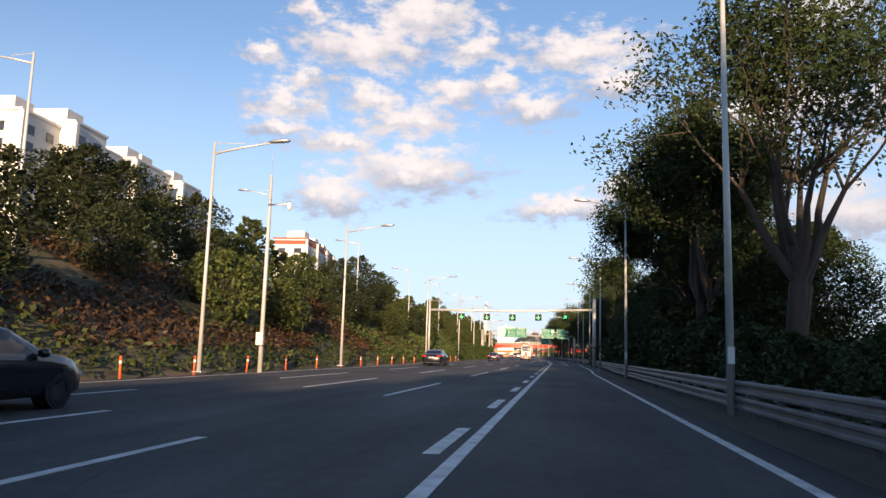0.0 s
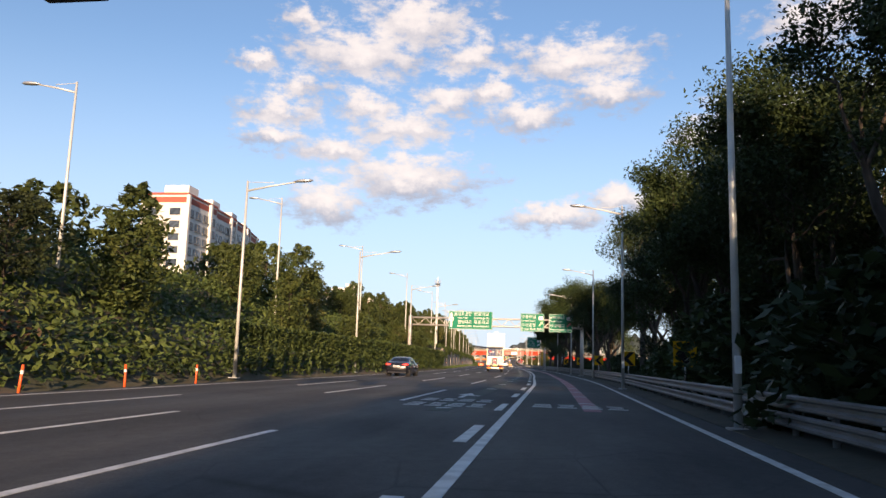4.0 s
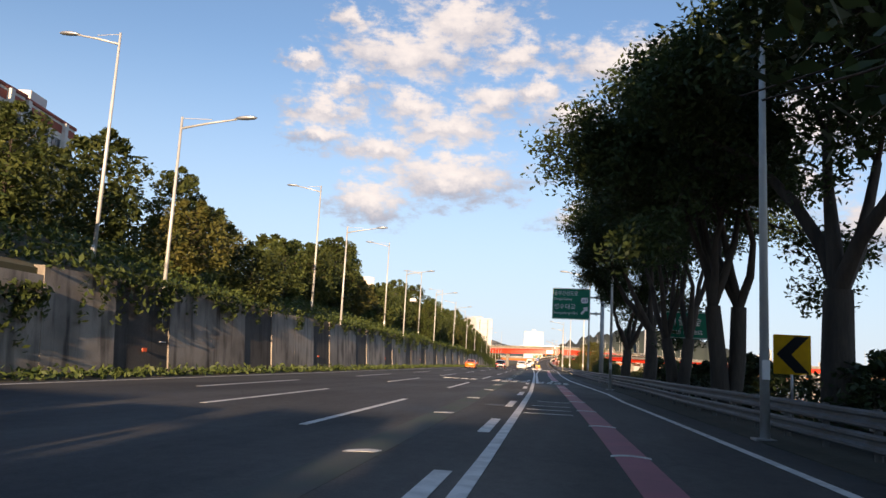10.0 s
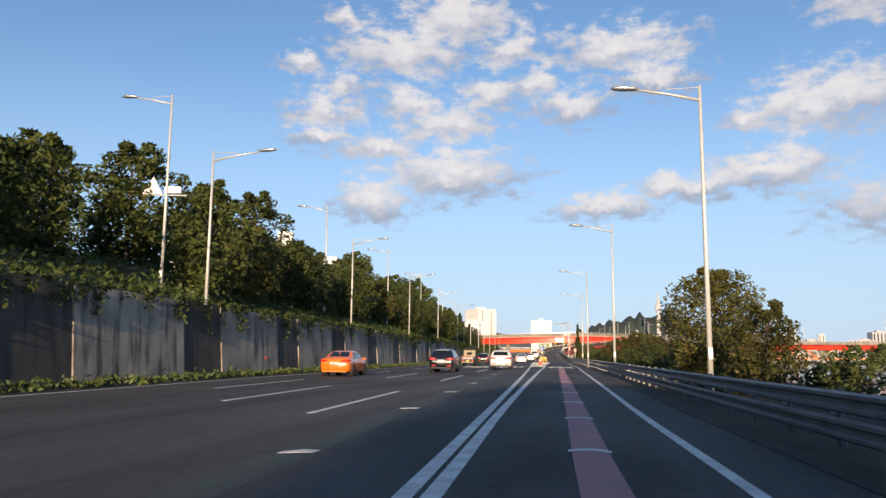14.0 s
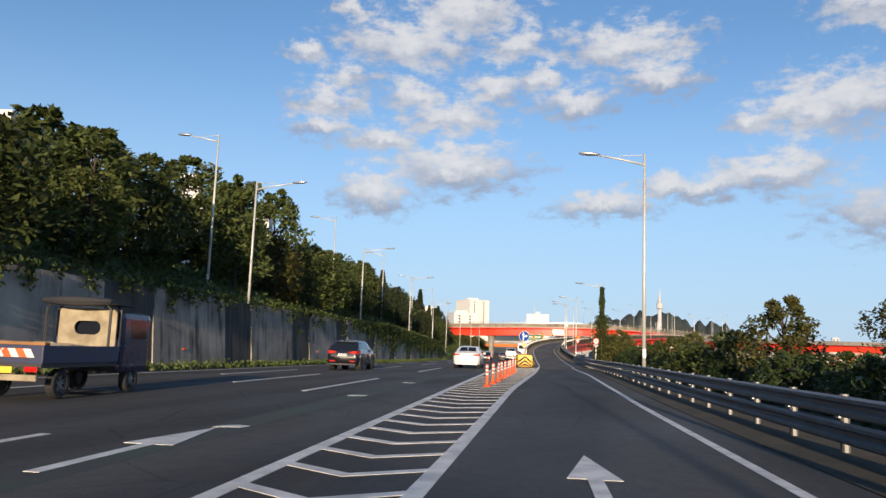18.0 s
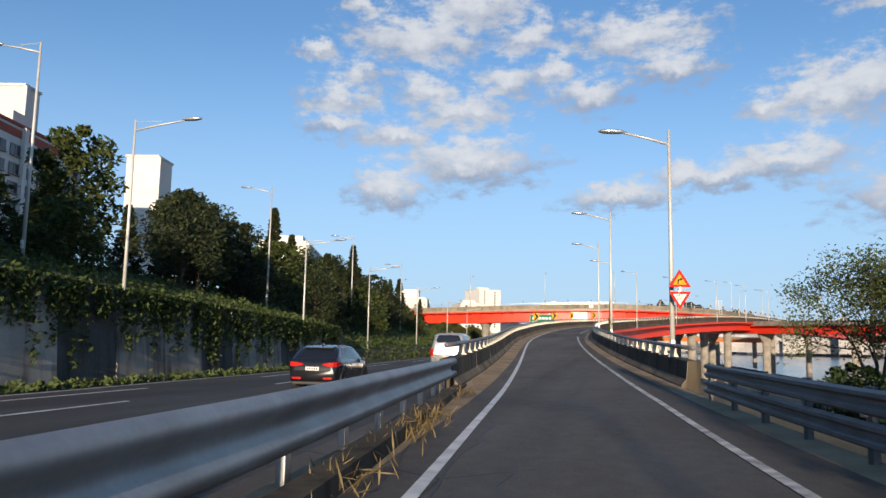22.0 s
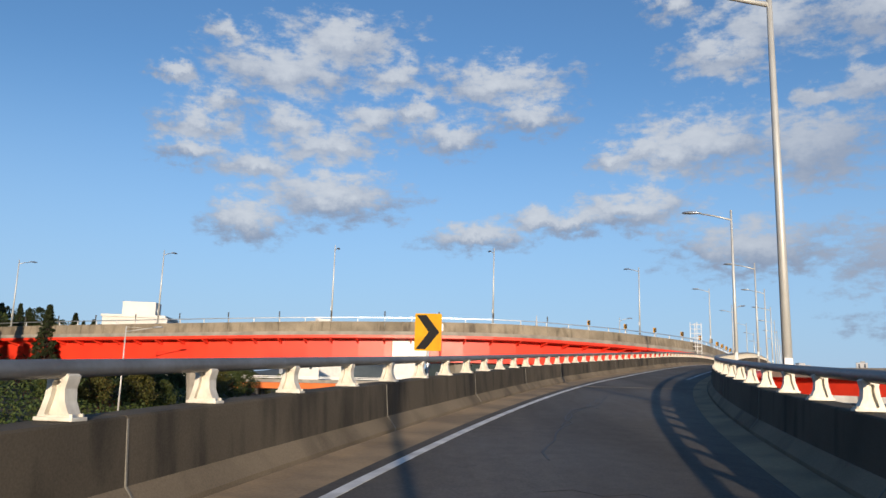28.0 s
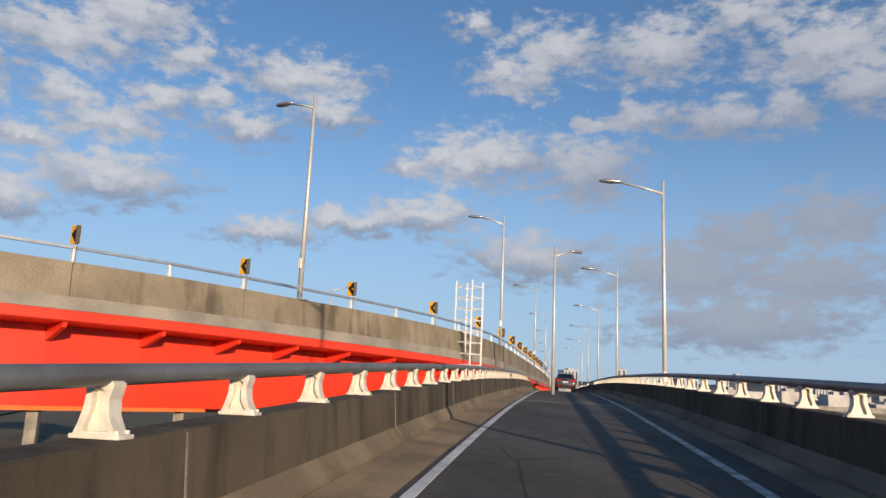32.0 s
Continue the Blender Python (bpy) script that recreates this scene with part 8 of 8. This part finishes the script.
    for name, mtl, rects in (("red_writing_bar", M_TAILP, ((0, 0.80, 0.6, 0.09), (0.05, 0.68, 0.3, 0.05), (0, 0.42, 0.34, 0.05), (0, 0.31, 0.3, 0.05), (0, 0.2, 0.34, 0.05))), ("white_writing_bar", M_REFL, ((-0.2, 0.68, 0.12, 0.05), (0, 0.55, 0.34, 0.06), (0, 0.06, 0.5, 0.05)))):
        bm = BM()
        for cx, cz, w, h in rects:
            for j in range(max(2, int(w / 0.08))):
                m_ = max(2, int(w / 0.08))
                bx(bm, (-0.06 + cx - w / 2 + w * (j + 0.5) / m_, -0.099, z0 + cz - 0.02), (w / m_ * 0.7, 0.005, h))
        part(name, bm, mtl, pos)
    for k in (-1, 1):
        bm = BM()
        bx(bm, (k * 0.7, -0.09, z0 + 0.42), (0.5, 0.012, 0.86), bevel=0.005)
        part("lift_panel", bm, M_CREAMW, lift)
        bm = BM()
        tube(bm, [(k * 0.5, 0.2, 0.72), (k * 0.5, -0.1, 0.95), (k * 0.5, -0.12, 1.1)], 0.05, 6)
        part("lift_arm", bm, M_DARK, t)
        bm = BM()
        bx(bm, (k * 0.82, 0.02, 0.84), (0.34, 0.1, 0.16), bevel=0.02)
        part("tail_lamp", bm, M_TAIL, t)
    bm = BM()
    bx(bm, (0, -0.06, 0.53), (W * 0.99, 0.1, 0.15), bevel=0.015)
    bump = part("rear_bumper", bm, M_WHITE, t)
    for k in (-1, 1):
        bm = BM()
        bx(bm, (k * 0.78, -0.113, 0.53), (0.56, 0.006, 0.13))
        st = part("hazard_panel", bm, M_ORG, bump)
        bm = BM()
        for j in range(4):
            plate(bm, [(-0.05, -0.06), (0.03, -0.06), (0.09, 0.06), (0.01, 0.06)], -0.122, -0.115, pose(k * 0.78 - 0.2 + 0.13 * j, 0, 0.53))
        part("hazard_stripe", bm, M_SIGNY, st)
    bm = BM()
    bx(bm, (0, -0.03, 0.82), (0.5, 0.03, 0.17), bevel=0.005)
    npl = part("number_plate", bm, M_PLATEY, t)
    bm = BM()
    for k in range(5):
        bx(bm, (-0.16 + 0.08 * k, -0.048, 0.82), (0.05, 0.006, 0.09))
    part("plate_bar", bm, M_NAVY, npl)
    bm = BM()
    bx(bm, (-0.35, L / 2, 0.78), (0.1, L, 0.2)), bx(bm, (0.35, L / 2, 0.78), (0.1, L, 0.2)), bx(bm, (0, 2.4, 0.6), (0.9, 0.9, 0.4))
    part("chassis", bm, M_DARK, t)
    bm = BM()
    bx(bm, (0, L / 2, z0 - 0.06), (W * 0.99, L, 0.12))
    part("floor_beam", bm, M_GALVD, t)
    for k in (-1, 1):
        for j in range(9):
            bm = BM()
            bx(bm, (k * (hw + 0.012), 0.5 + 0.7 * j, z0 + 0.16), (0.03, 0.05, 0.3), bevel=0.006)
            part("curtain_latch", bm, M_GALV, t)
        for zz in (0.5, 0.72):
            bm = BM()
            tube(bm, [(k * hw * 0.98, 2.9, zz), (k * hw * 0.98, 5.6, zz)], 0.04, 6)
            part("side_guard", bm, M_GALV, t)
        for yy in (1.85, 7.0):
            wheel(t, k * (hw - 0.17), yy, 0.44, 0.3, k)
        bm = BM()
        bx(bm, (k * (hw - 0.2), 1.2, 0.55), (0.42, 0.03, 0.6), bevel=0.01)
        part("mud_flap", bm, M_DARK, t)
        # plain shapes of the side advert; local x of a shape runs along the side
        def shape(name, mtl, polys, e=0.006):
            bm = BM()
            for poly in polys:
                plate(bm, poly, -e, 0.002, pose(k * (hw + 0.002), 0 if k > 0 else L, z0, 0, 0, 90 * k))
            part(name, bm, mtl, t)

        slant = lambda x0, x1, za, zb, d: [(x0, za), (x1, za), (x1 + d, zb), (x0 + d, zb)]
        shape("white_side_shape", M_TGREY, [slant(1.12, 1.32, 1.17, 1.62, 0.14), slant(1.30, 1.62, 1.50, 1.62, 0.03), slant(1.54, 1.74, 1.17, 1.56, 0.0), slant(1.86, 2.04, 1.17, 1.66, 0.10)]
              + [slant(3.02 + 0.17 * j, 3.13 + 0.17 * j, 0.90, 1.16 + 0.05 * (j % 2), 0.04) for j in range(5)])
        shape("red_side_shape", M_TREDP, [slant(0.98, 1.20, 0.88, 1.166, 0.08), slant(1.2, 1.54, 1.0, 1.1, 0.02), slant(1.54, 1.76, 0.88, 1.166, 0.0), slant(1.80, 1.98, 0.88, 1.166, 0.05)]
              + [slant(2.14 + 0.2 * j, 2.28 + 0.2 * j, 0.90, 1.14 + 0.1 * (j == 0), 0.04) for j in range(4)])
        shape("red_number_bar", M_TREDP, [slant(4.3 + 0.16 * j, 4.4 + 0.16 * j, 0.98, 1.2, 0.02) for j in range(9)])
        shape("web_bar", M_TGREY, [slant(5.1 + 0.11 * j, 5.18 + 0.11 * j, 0.33, 0.42, 0.0) for j in range(8)])
        for text, h_, y_, z_, w_ in (("특수운송 전문가 그룹", 0.13, 2.5, 1.42, 1.35), ("반도체장비 | 특수장비 | 전산장비 이전", 0.14, 1.0, 0.30, 3.1), ("특수", 0.15, 4.35, 1.4, 0.28), ("무진동차량", 0.13, 5.06, 1.36, 0.64)):
            m_ = pose(hw + 0.006, y_, z0 + z_, 0, 0, 90) if k > 0 else pose(-hw - 0.006, L - y_, z0 + z_, 0, 0, -90)
            lettering(text, h_, m_, M_TGREY, t, w_)
        bm = BM()
        frame_ring(bm, rounded(0.78, 0.25, 0.02), rounded(0.74, 0.21, 0.015), -0.006, 0.002, pose(k * (hw + 0.002), 5.38 if k > 0 else L - 5.38, z0 + 1.425, 0, 0, 90 * k))
        part("lettering_frame", bm, M_TGREY, t)
    bm = BM()
    loft(bm, [[(-hw * f, y, za), (hw * f, y, za), (hw * f, y, zb), (hw * f * 0.93, y, zb + 0.08), (-hw * f * 0.93, y, zb + 0.08), (-hw * f, y, zb)] for y, f, za, zb in ((6.68, 0.97, 0.62, 2.5), (7.2, 0.98, 0.5, 2.52), (8.0, 0.98, 0.45, 2.3), (8.25, 0.93, 0.5, 1.5), (8.3, 0.9, 0.55, 1.3))])
    cab = part("cab", bm, M_TCAB, t, "dark cab")
    for k in (-1, 1):
        bm = BM()
        bx(bm, (k * (hw * 0.985), 7.55, 1.95), (0.03, 0.62, 0.55), bevel=0.01)
        part("cab_window", bm, M_GLASS, cab)
        bm = BM()
        bx(bm, (k * (hw + 0.2), 8.15, 1.95), (0.2, 0.1, 0.5), bevel=0.04)
        part("mirror", bm, M_DARK, cab)
    bm = BM()
    loft(bm, [[(-0.9, 6.72, 2.55), (0.9, 6.72, 2.55), (0.85, 6.72, 3.1), (-0.85, 6.72, 3.1)], [(-0.88, 7.3, 2.55), (0.88, 7.3, 2.55), (0.8, 7.2, 2.85), (-0.8, 7.2, 2.85)], [(-0.8, 7.7, 2.52), (0.8, 7.7, 2.52), (0.75, 7.68, 2.56), (-0.75, 7.68, 2.56)]])
    part("wind_deflector", bm, M_WHITE, cab)


M_TBLUE = mat("dark_blue_tarpaulin", (0.010, 0.022, 0.095), 0.55, var=0.18, scale=0.8, fine=6, col2=(0.008, 0.013, 0.045), bump=0.1, spec=0.22)
M_TBLUE2 = mat("blue_door_print", (0.012, 0.036, 0.13), 0.5, var=0.15, scale=1.5, col2=(0.012, 0.02, 0.06), spec=0.25)
M_TNAVY = mat("navy_door_print", (0.014, 0.018, 0.045), 0.45, var=0.15)
M_CREAMW = mat("rust_stained_white_paint", (0.66, 0.61, 0.51), 0.55, var=0.10, scale=2.2, fine=14, col2=(0.60, 0.47, 0.30))
M_TGREY = mat("pale_grey_print", (0.50, 0.50, 0.52), 0.5, var=0.12, scale=3)
M_TREDP = mat("faded_red_print", (0.26, 0.035, 0.03), 0.5, var=0.2, scale=3)
M_TCAB = paint("dark_cab_paint", (0.03, 0.028, 0.03))
box_truck()


def small_truck():
    t = thing("flatbed_truck", "small dark blue flatbed truck with a rack over the cab", "truck", pose(-23.2, 353.5, 0.016 + road_z(-7, 350), 0, 0, 5))
    bm = BM()
    bx(bm, (0, 3.35, 1.12), (1.5, 1.3, 1.35), bevel=0.14)
    cab = part("cab", bm, paint("dark_blue_truck_paint", (0.014, 0.022, 0.06)), t)
    for k in (-1, 1):
        bm = BM()
        bx(bm, (k * 0.755, 3.4, 1.42), (0.02, 0.62, 0.42), bevel=0.008)
        part("cab_window", bm, M_GLASS, cab)
        for yy in (0.75, 3.35):
            wheel(t, k * 0.62, yy, 0.29, 0.18, k)
    bm = BM()
    bx(bm, (0, 2.69, 1.46), (1.1, 0.02, 0.4))
    part("rear_window", bm, M_GLASS, cab)
    bm = BM()
    bx(bm, (0, 1.3, 0.66), (1.52, 2.6, 0.1))
    part("bed", bm, M_DARK, t)
    for c, s in (((0, 0.02, 0.86), (1.52, 0.05, 0.34)), ((-0.75, 1.3, 0.86), (0.05, 2.6, 0.34)), ((0.75, 1.3, 0.86), (0.05, 2.6, 0.34)), ((0, 2.6, 0.95), (1.52, 0.05, 0.5))):
        bm = BM()
        bx(bm, c, s, bevel=0.01)
        part("side_board", bm, M_TRBLUE, t)
    for k in range(8):
        bm = BM()
        e = -0.62 + 0.155 * k
        sk = 0.1 if k < 4 else -0.1
        plate(bm, [(e, 0.80), (e + 0.15, 0.80), (e + 0.15 + sk, 0.96), (e + sk, 0.96)], -0.018, -0.008)
        part("reflector_stripe", bm, M_REFL if k % 2 else M_ORG, t)
    bm = BM()
    bx(bm, (0, 0.1, 1.06), (1.56, 0.16, 0.06), bevel=0.01)
    part("plank", bm, M_PLANK, t, "orange-brown timber laid on the tailboard")
    bm = BM()
    frame_ring(bm, rounded(1.36, 0.86, 0.08), rounded(0.62, 0.3, 0.14), 2.56, 2.60, pose(0, 0, 1.42))
    part("back_panel", bm, M_CANVAS, t, "beige panel round the rear window")
    for yy in (2.2, 2.62):
        bm = BM()
        tube(bm, [(-0.74, yy, 0.9), (-0.74, yy, 1.82), (-0.6, yy, 1.95), (0.6, yy, 1.95), (0.74, yy, 1.82), (0.74, yy, 0.9)], 0.03, 6)
        part("hoop", bm, M_DARK, t)
    bm = BM()
    loft(bm, [[(x, 2.15 + 0.12 * math.cos(a), 1.98 + q * math.sin(a)) for a in [k * math.pi / 4 for k in range(8)]] + [(x, 3.3, 1.92)] for x, q in ((-0.8, 0.06), (-0.4, 0.1), (0, 0.12), (0.4, 0.1), (0.8, 0.06))])
    part("rolled_canvas", bm, M_DARK, t, "dark rolled canvas on the rack")
    bm = BM()
    for k in range(14):
        bx(bm, (rng.uniform(-0.55, 0.55), rng.uniform(0.3, 2.2), 0.8 + rng.uniform(0, 0.18)), (0.4, 0.4, 0.25), rz=rng.uniform(0, 90), bevel=0.04)
    part("load", bm, M_CANVAS, t, "sacks and crates")
    bm = BM()
    bx(bm, (0, 0.0, 0.42), (1.4, 0.08, 0.12), bevel=0.02)
    part("rear_bumper", bm, M_CANVAS, t)
    for k in (-1, 1):
        bm = BM()
        bx(bm, (k * 0.58, -0.02, 0.58), (0.26, 0.06, 0.1), bevel=0.01)
        part("tail_lamp", bm, M_TAIL, t)
    bm = BM()
    bx(bm, (0, -0.03, 0.56), (0.4, 0.02, 0.12))
    part("number_plate", bm, M_PLATEY, t)


M_TRBLUE = mat("blue_truck_board_paint", (0.022, 0.036, 0.10), 0.55, var=0.2, scale=4, col2=(0.03, 0.03, 0.045))
M_PLANK = mat("weathered_timber", (0.34, 0.17, 0.07), 0.8, var=0.2, scale=6, fine=40, stretch=(0.2, 1, 1))
M_CANVAS = mat("beige_panel", (0.36, 0.31, 0.22), 0.85, var=0.2, scale=3, col2=(0.22, 0.18, 0.12))
small_truck()


def bus(x, y):
    t = thing("bus", "white coach in the slow traffic", "bus", pose(x, y, 0.016 + road_z(x - M0(y), y), 0, 0, 5))
    bm = BM()
    bx(bm, (0, 4.5, 1.75), (2.4, 9.0, 2.8), bevel=0.18)
    body = part("body", bm, P_WHT, t)
    bm = BM()
    bx(bm, (0, -0.004, 2.25), (1.9, 0.02, 0.9), bevel=0.008)
    part("rear_window", bm, M_GLASS, body)
    for k in (-1, 1):
        for j in range(6):
            bm = BM()
            bx(bm, (k * 1.203, 0.9 + 1.42 * j, 2.2), (0.02, 1.25, 0.85), bevel=0.008)
            part("window", bm, M_GLASS, body)
        bm = BM()
        bx(bm, (k * 0.95, -0.01, 1.0), (0.2, 0.05, 0.5), bevel=0.015)
        part("tail_lamp", bm, M_TAIL, body)
        for yy in (2.3, 7.2):
            wheel(t, k * 1.05, yy, 0.46, 0.28, k)
    bm = BM()
    bx(bm, (0, -0.03, 0.55), (2.3, 0.08, 0.3), bevel=0.03)
    part("rear_bumper", bm, M_DARK, t)


bus(-30.9, 524)

# ---- buildings on the hill, across the river and far ahead ----
def slab(label, x, y, z, length, depth, height, yaw, red=False, floors=None, name="apartment_building"):
    """An apartment slab, long side along local y: walls, roof, stair heads, and each window a pane."""
    t = thing(name, label, "building", pose(x, y, z, 0, 0, yaw))
    bm = BM()
    bx(bm, (0, 0, height / 2 - 3), (depth, length, height + 6))
    part("wall", bm, M_APT, t)
    bm = BM()
    bx(bm, (0, 0, height + 0.25), (depth + 0.5, length + 0.5, 0.5), bevel=0.06)
    part("roof", bm, M_APTR if red else M_APT, t)
    n = max(1, int(length / 22)) if floors else 0
    for k in range(n):
        bm = BM()
        bx(bm, (0, -length / 2 + length * (k + 0.5) / n, height + 1.9), (depth * 0.55, 5.0, 3.2), bevel=0.1)
        part("stair_head", bm, M_APT, t)
    fl_ = int(height / 2.9) if floors is None else floors
    if red:
        bm = BM()
        bx(bm, (0, 0, height - 1.1), (depth + 0.12, length + 0.12, 1.3))
        part("red_band", bm, M_APTR, t)
    # panes: the road-facing long side and the end facing the viewer
    pane = None
    cols = int(length / 3.6)
    shown = min(fl_, max(3, 300 // max(1, cols + 3)))
    me = None
    for f in range(fl_ - shown, fl_):
        zz = height - 2.6 - (fl_ - 1 - f) * 2.9 - (1.2 if red else 0)
        for c in range(cols):
            if me is None:
                b = BM()
                ww = 2.5 if red else 1.9
                bx(b, (0, 0, 0), (0.16, ww, 1.6))
                o = part("window", b, M_WIN, t)
                me = o.data
                b = BM()
                for q in (-0.5, -0.02, 0.5):
                    bx(b, (0.09, q * ww, 0), (0.06, 0.09, 1.66))
                for q in (-0.83, 0.83):
                    bx(b, (0.09, 0, q), (0.07, ww + 0.1, 0.1))
                bx(b, (0.2, 0, -0.95), (0.35, ww + 0.2, 0.14))
                part("window_frame", b, M_APTF, o)
                fme = o.children[0].data
            else:
                o = new("window", me)
                o.parent = t
                if red:
                    new("window_frame", fme).parent = o
            o.location = (depth / 2 + 0.02, -length / 2 + length * (c + 0.5) / cols, zz)
        for c in range(2):
            o = new("window", me)
            o.parent = t
            o.matrix_basis = pose(-depth * 0.25 + depth * 0.5 * c, -length / 2 - 0.02, zz, 0, 0, 90)
    # pilasters and balcony slabs break the long wall
    for c in range(0, cols + 1, 3):
        bm = BM()
        bx(bm, (depth / 2 + 0.35, -length / 2 + length * c / cols, height / 2), (0.7, 0.9, height))
        part("pilaster", bm, M_APT, t)
    return t


for k in range(7):
    slab("tall white apartment block above the trees", -95 + (2.6 if k % 2 else 0) - 0.5 * k, 112 + 10.6 * k, 12, 10.4, 15, 26.5 + 1.2 * (k % 3 == 1) - (1.2 if k == 6 else 0), 3, floors=9)
slab("white apartment block with a red roof band", -87.6, 241.5, 12, 15.5, 11, 24.6, 1, True, 8)
slab("white apartment block with a red roof band", -89.4, 257.5, 12, 15.5, 11, 24.6, 4, True, 8)
slab("white apartment block with a red roof band", -91.6, 273.5, 12, 15.5, 11, 24.6, 8, True, 8)
slab("white apartment block with a red roof band", -95, 289.5, 12, 15.5, 11, 24.6, 12, True, 8)
slab("low white apartment block with a red roof", -106, 440, 14, 26, 12, 18, 12, True, 5)
slab("low white apartment block with a red roof", -114, 514, 14, 30, 12, 19, 12, True, 5)
slab("narrow white tower block among the trees", -120, 562, 12, 8, 7, 28.5, 12, False, 0)
slab("narrow white stair tower on the hill", -124.5, 528, 12, 5, 5, 33.8, 12, False, 0)
slab("white apartment block behind the conifers", -108, 618, 8, 60, 12, 17.5, 16, False, 5)
slab("low white apartment block beyond the flyover", -90, 674, 2, 12, 12, 14.2, 10, False, 4)
slab("distant white apartment tower ahead", -168, 1250, 0, 34, 26, 60, 40, False, 14)
slab("distant white office block ahead", -88, 1250, 0, 26, 24, 45, 95, False, 9)
slab("distant white apartment tower ahead", -150, 1080, 0, 24, 22, 36, 30, False, 8)

# the city across the river: a few shapes, set many times
def tower_block(w, d, h):
    t = thing("distant_building", "tower across the river with haze in its pale colour", "building", None, "far shore towers")
    bm = BM()
    bx(bm, (0, 0, h / 2 - 4), (w, d, h + 8))
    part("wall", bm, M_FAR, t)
    bm = BM()
    bx(bm, (w * 0.1, 0, h + 1.2), (w * 0.4, d * 0.5, 2.6))
    part("stair_head", bm, M_FAR, t)
    for k in range(max(1, int(w / 6))):
        bm = BM()
        bx(bm, (-w / 2 + w * (k + 0.5) / max(1, int(w / 6)), -d / 2 - 0.05, h * 0.5), (2.2, 0.3, h * 0.92))
        part("window_bay", bm, M_WIN, t)
    return t


FAR = [tower_block(24, 16, 46), tower_block(16, 16, 62), tower_block(40, 14, 34), tower_block(60, 20, 16)]
spots = []
for k in range(110):
    a = radians(-3.5 + 50 * (k + 0.5) / 110)
    dist = rng.uniform(1150, 2300)
    spots.append((dist * math.sin(a) + 10, 250 + dist * math.cos(a), -3, rng.uniform(0.45, 0.95) * (0.55 if k < 30 else 1), rng.uniform(-25, 25)))
grow(FAR, spots, "far shore towers")

bm = BM()
for k in range(340):
    a = radians(-2 + 50 * (k + rng.uniform()) / 340)
    dist = rng.uniform(1080, 1500)
    w_, h_ = rng.uniform(14, 46), rng.uniform(9, 26)
    bx(bm, (dist * math.sin(a) + 10, 250 + dist * math.cos(a), h_ / 2 - 3), (w_, 14, h_), rz=rng.uniform(-30, 30))
    if k % 3 == 0:
        bx(bm, (dist * math.sin(a) + 10, 250 + dist * math.cos(a), h_ - 1.5), (w_ * 0.3, 8, 3.4))
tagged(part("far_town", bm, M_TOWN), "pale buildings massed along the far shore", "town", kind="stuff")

# hills on the horizon
def ridge(name, label, dist, a0, a1, height, seed, width=400, rough=0.5):
    n = 120
    bm = BM()
    rows = []
    for j, (dd, hh) in enumerate(((0, -10), (0.25, 0.55), (0.5, 1.0), (1.0, -10))):
        row = []
        for k in range(n + 1):
            a = radians(a0 + (a1 - a0) * k / n)
            f = math.sin(math.pi * k / n) ** 0.5
            h = height * f * (0.62 + rough * noise.noise(Vector((k * 0.07, seed, 0))) + 0.12 * noise.noise(Vector((k * 0.3, seed, 4))))
            r = dist + width * dd
            row.append((r * math.sin(a), 300 + r * math.cos(a), -10 if hh < 0 else hh * h))
        rows.append(row)
    loft(bm, rows, closed=False)
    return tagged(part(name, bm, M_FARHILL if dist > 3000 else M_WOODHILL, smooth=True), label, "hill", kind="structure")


ridge("backdrop_hill", "wooded hill with a mast across the river", 2300, -4.5, 11.5, 205, 3.0, rough=0.16)
ridge("backdrop_hills", "hills along the horizon with blue haze in their colour", 4100, -40, 18, 150, 8.0)
ridge("backdrop_hills", "hills along the horizon with blue haze in their colour", 3900, 16, 70, 210, 5.0)
t = thing("hilltop_tower", "slim white tower on the wooded hill", "tower", pose(143, 2520, 92))
bm = BM()
tube(bm, [(0, 0, -100), (0, 0, 40), (0, 0, 42), (0, 0, 56), (0, 0, 58), (0, 0, 95)], [7, 5, 9, 9, 4, 0.8], 12)
part("shaft", bm, M_FAR, t)
bm = BM()
tube(bm, [(0, 0, 62), (0, 0, 66)], 6, 12)
part("gallery", bm, M_FAR, t)


# orange truss bridge over the river
def truss_bridge():
    t = thing("truss_bridge", "orange steel truss bridge across the river", "bridge")
    a, b = Vector((58, 640, 6.2)), Vector((560, 560, 6.2))
    d = (b - a).normalized()
    s = Vector((d.y, -d.x, 0))
    L = (b - a).length
    for z in (0, -5.2):
        for k in (-5, 5):
            bm = BM()
            loft(bm, [[p + s * k + Vector((0, 0, z)) + s * u + Vector((0, 0, v)) for u, v in ((-0.35, -0.35), (0.35, -0.35), (0.35, 0.35), (-0.35, 0.35))] for p in (a, b)])
            part("chord", bm, M_ORANGE, t)
    n = 72
    for j in range(n):
        p, q = a + d * L * j / n, a + d * L * (j + 1) / n
        za, zb = (0, -5.2) if j % 2 else (-5.2, 0)
        bm = BM()
        tube(bm, [p + s * 5 + Vector((0, 0, za)), q + s * 5 + Vector((0, 0, zb))], 0.3, 4)
        part("brace", bm, M_ORANGE, t)
    bm = BM()
    loft(bm, [[p + s * u + Vector((0, 0, v)) for u, v in ((-9, 0.4), (-9, 1.6), (9, 1.6), (9, 0.4))] for p in (a - d * 60, b)])
    part("deck", bm, M_CONC, t)
    for j in range(5):
        p = a + d * (10 + 120 * j)
        bm = BM()
        bx(bm, (p.x, p.y, -4.5), (3.5, 12, 8.5), rz=math.degrees(math.atan2(d.y, d.x)), bevel=0.5)
        part("pier", bm, M_CONC, t)


truss_bridge()
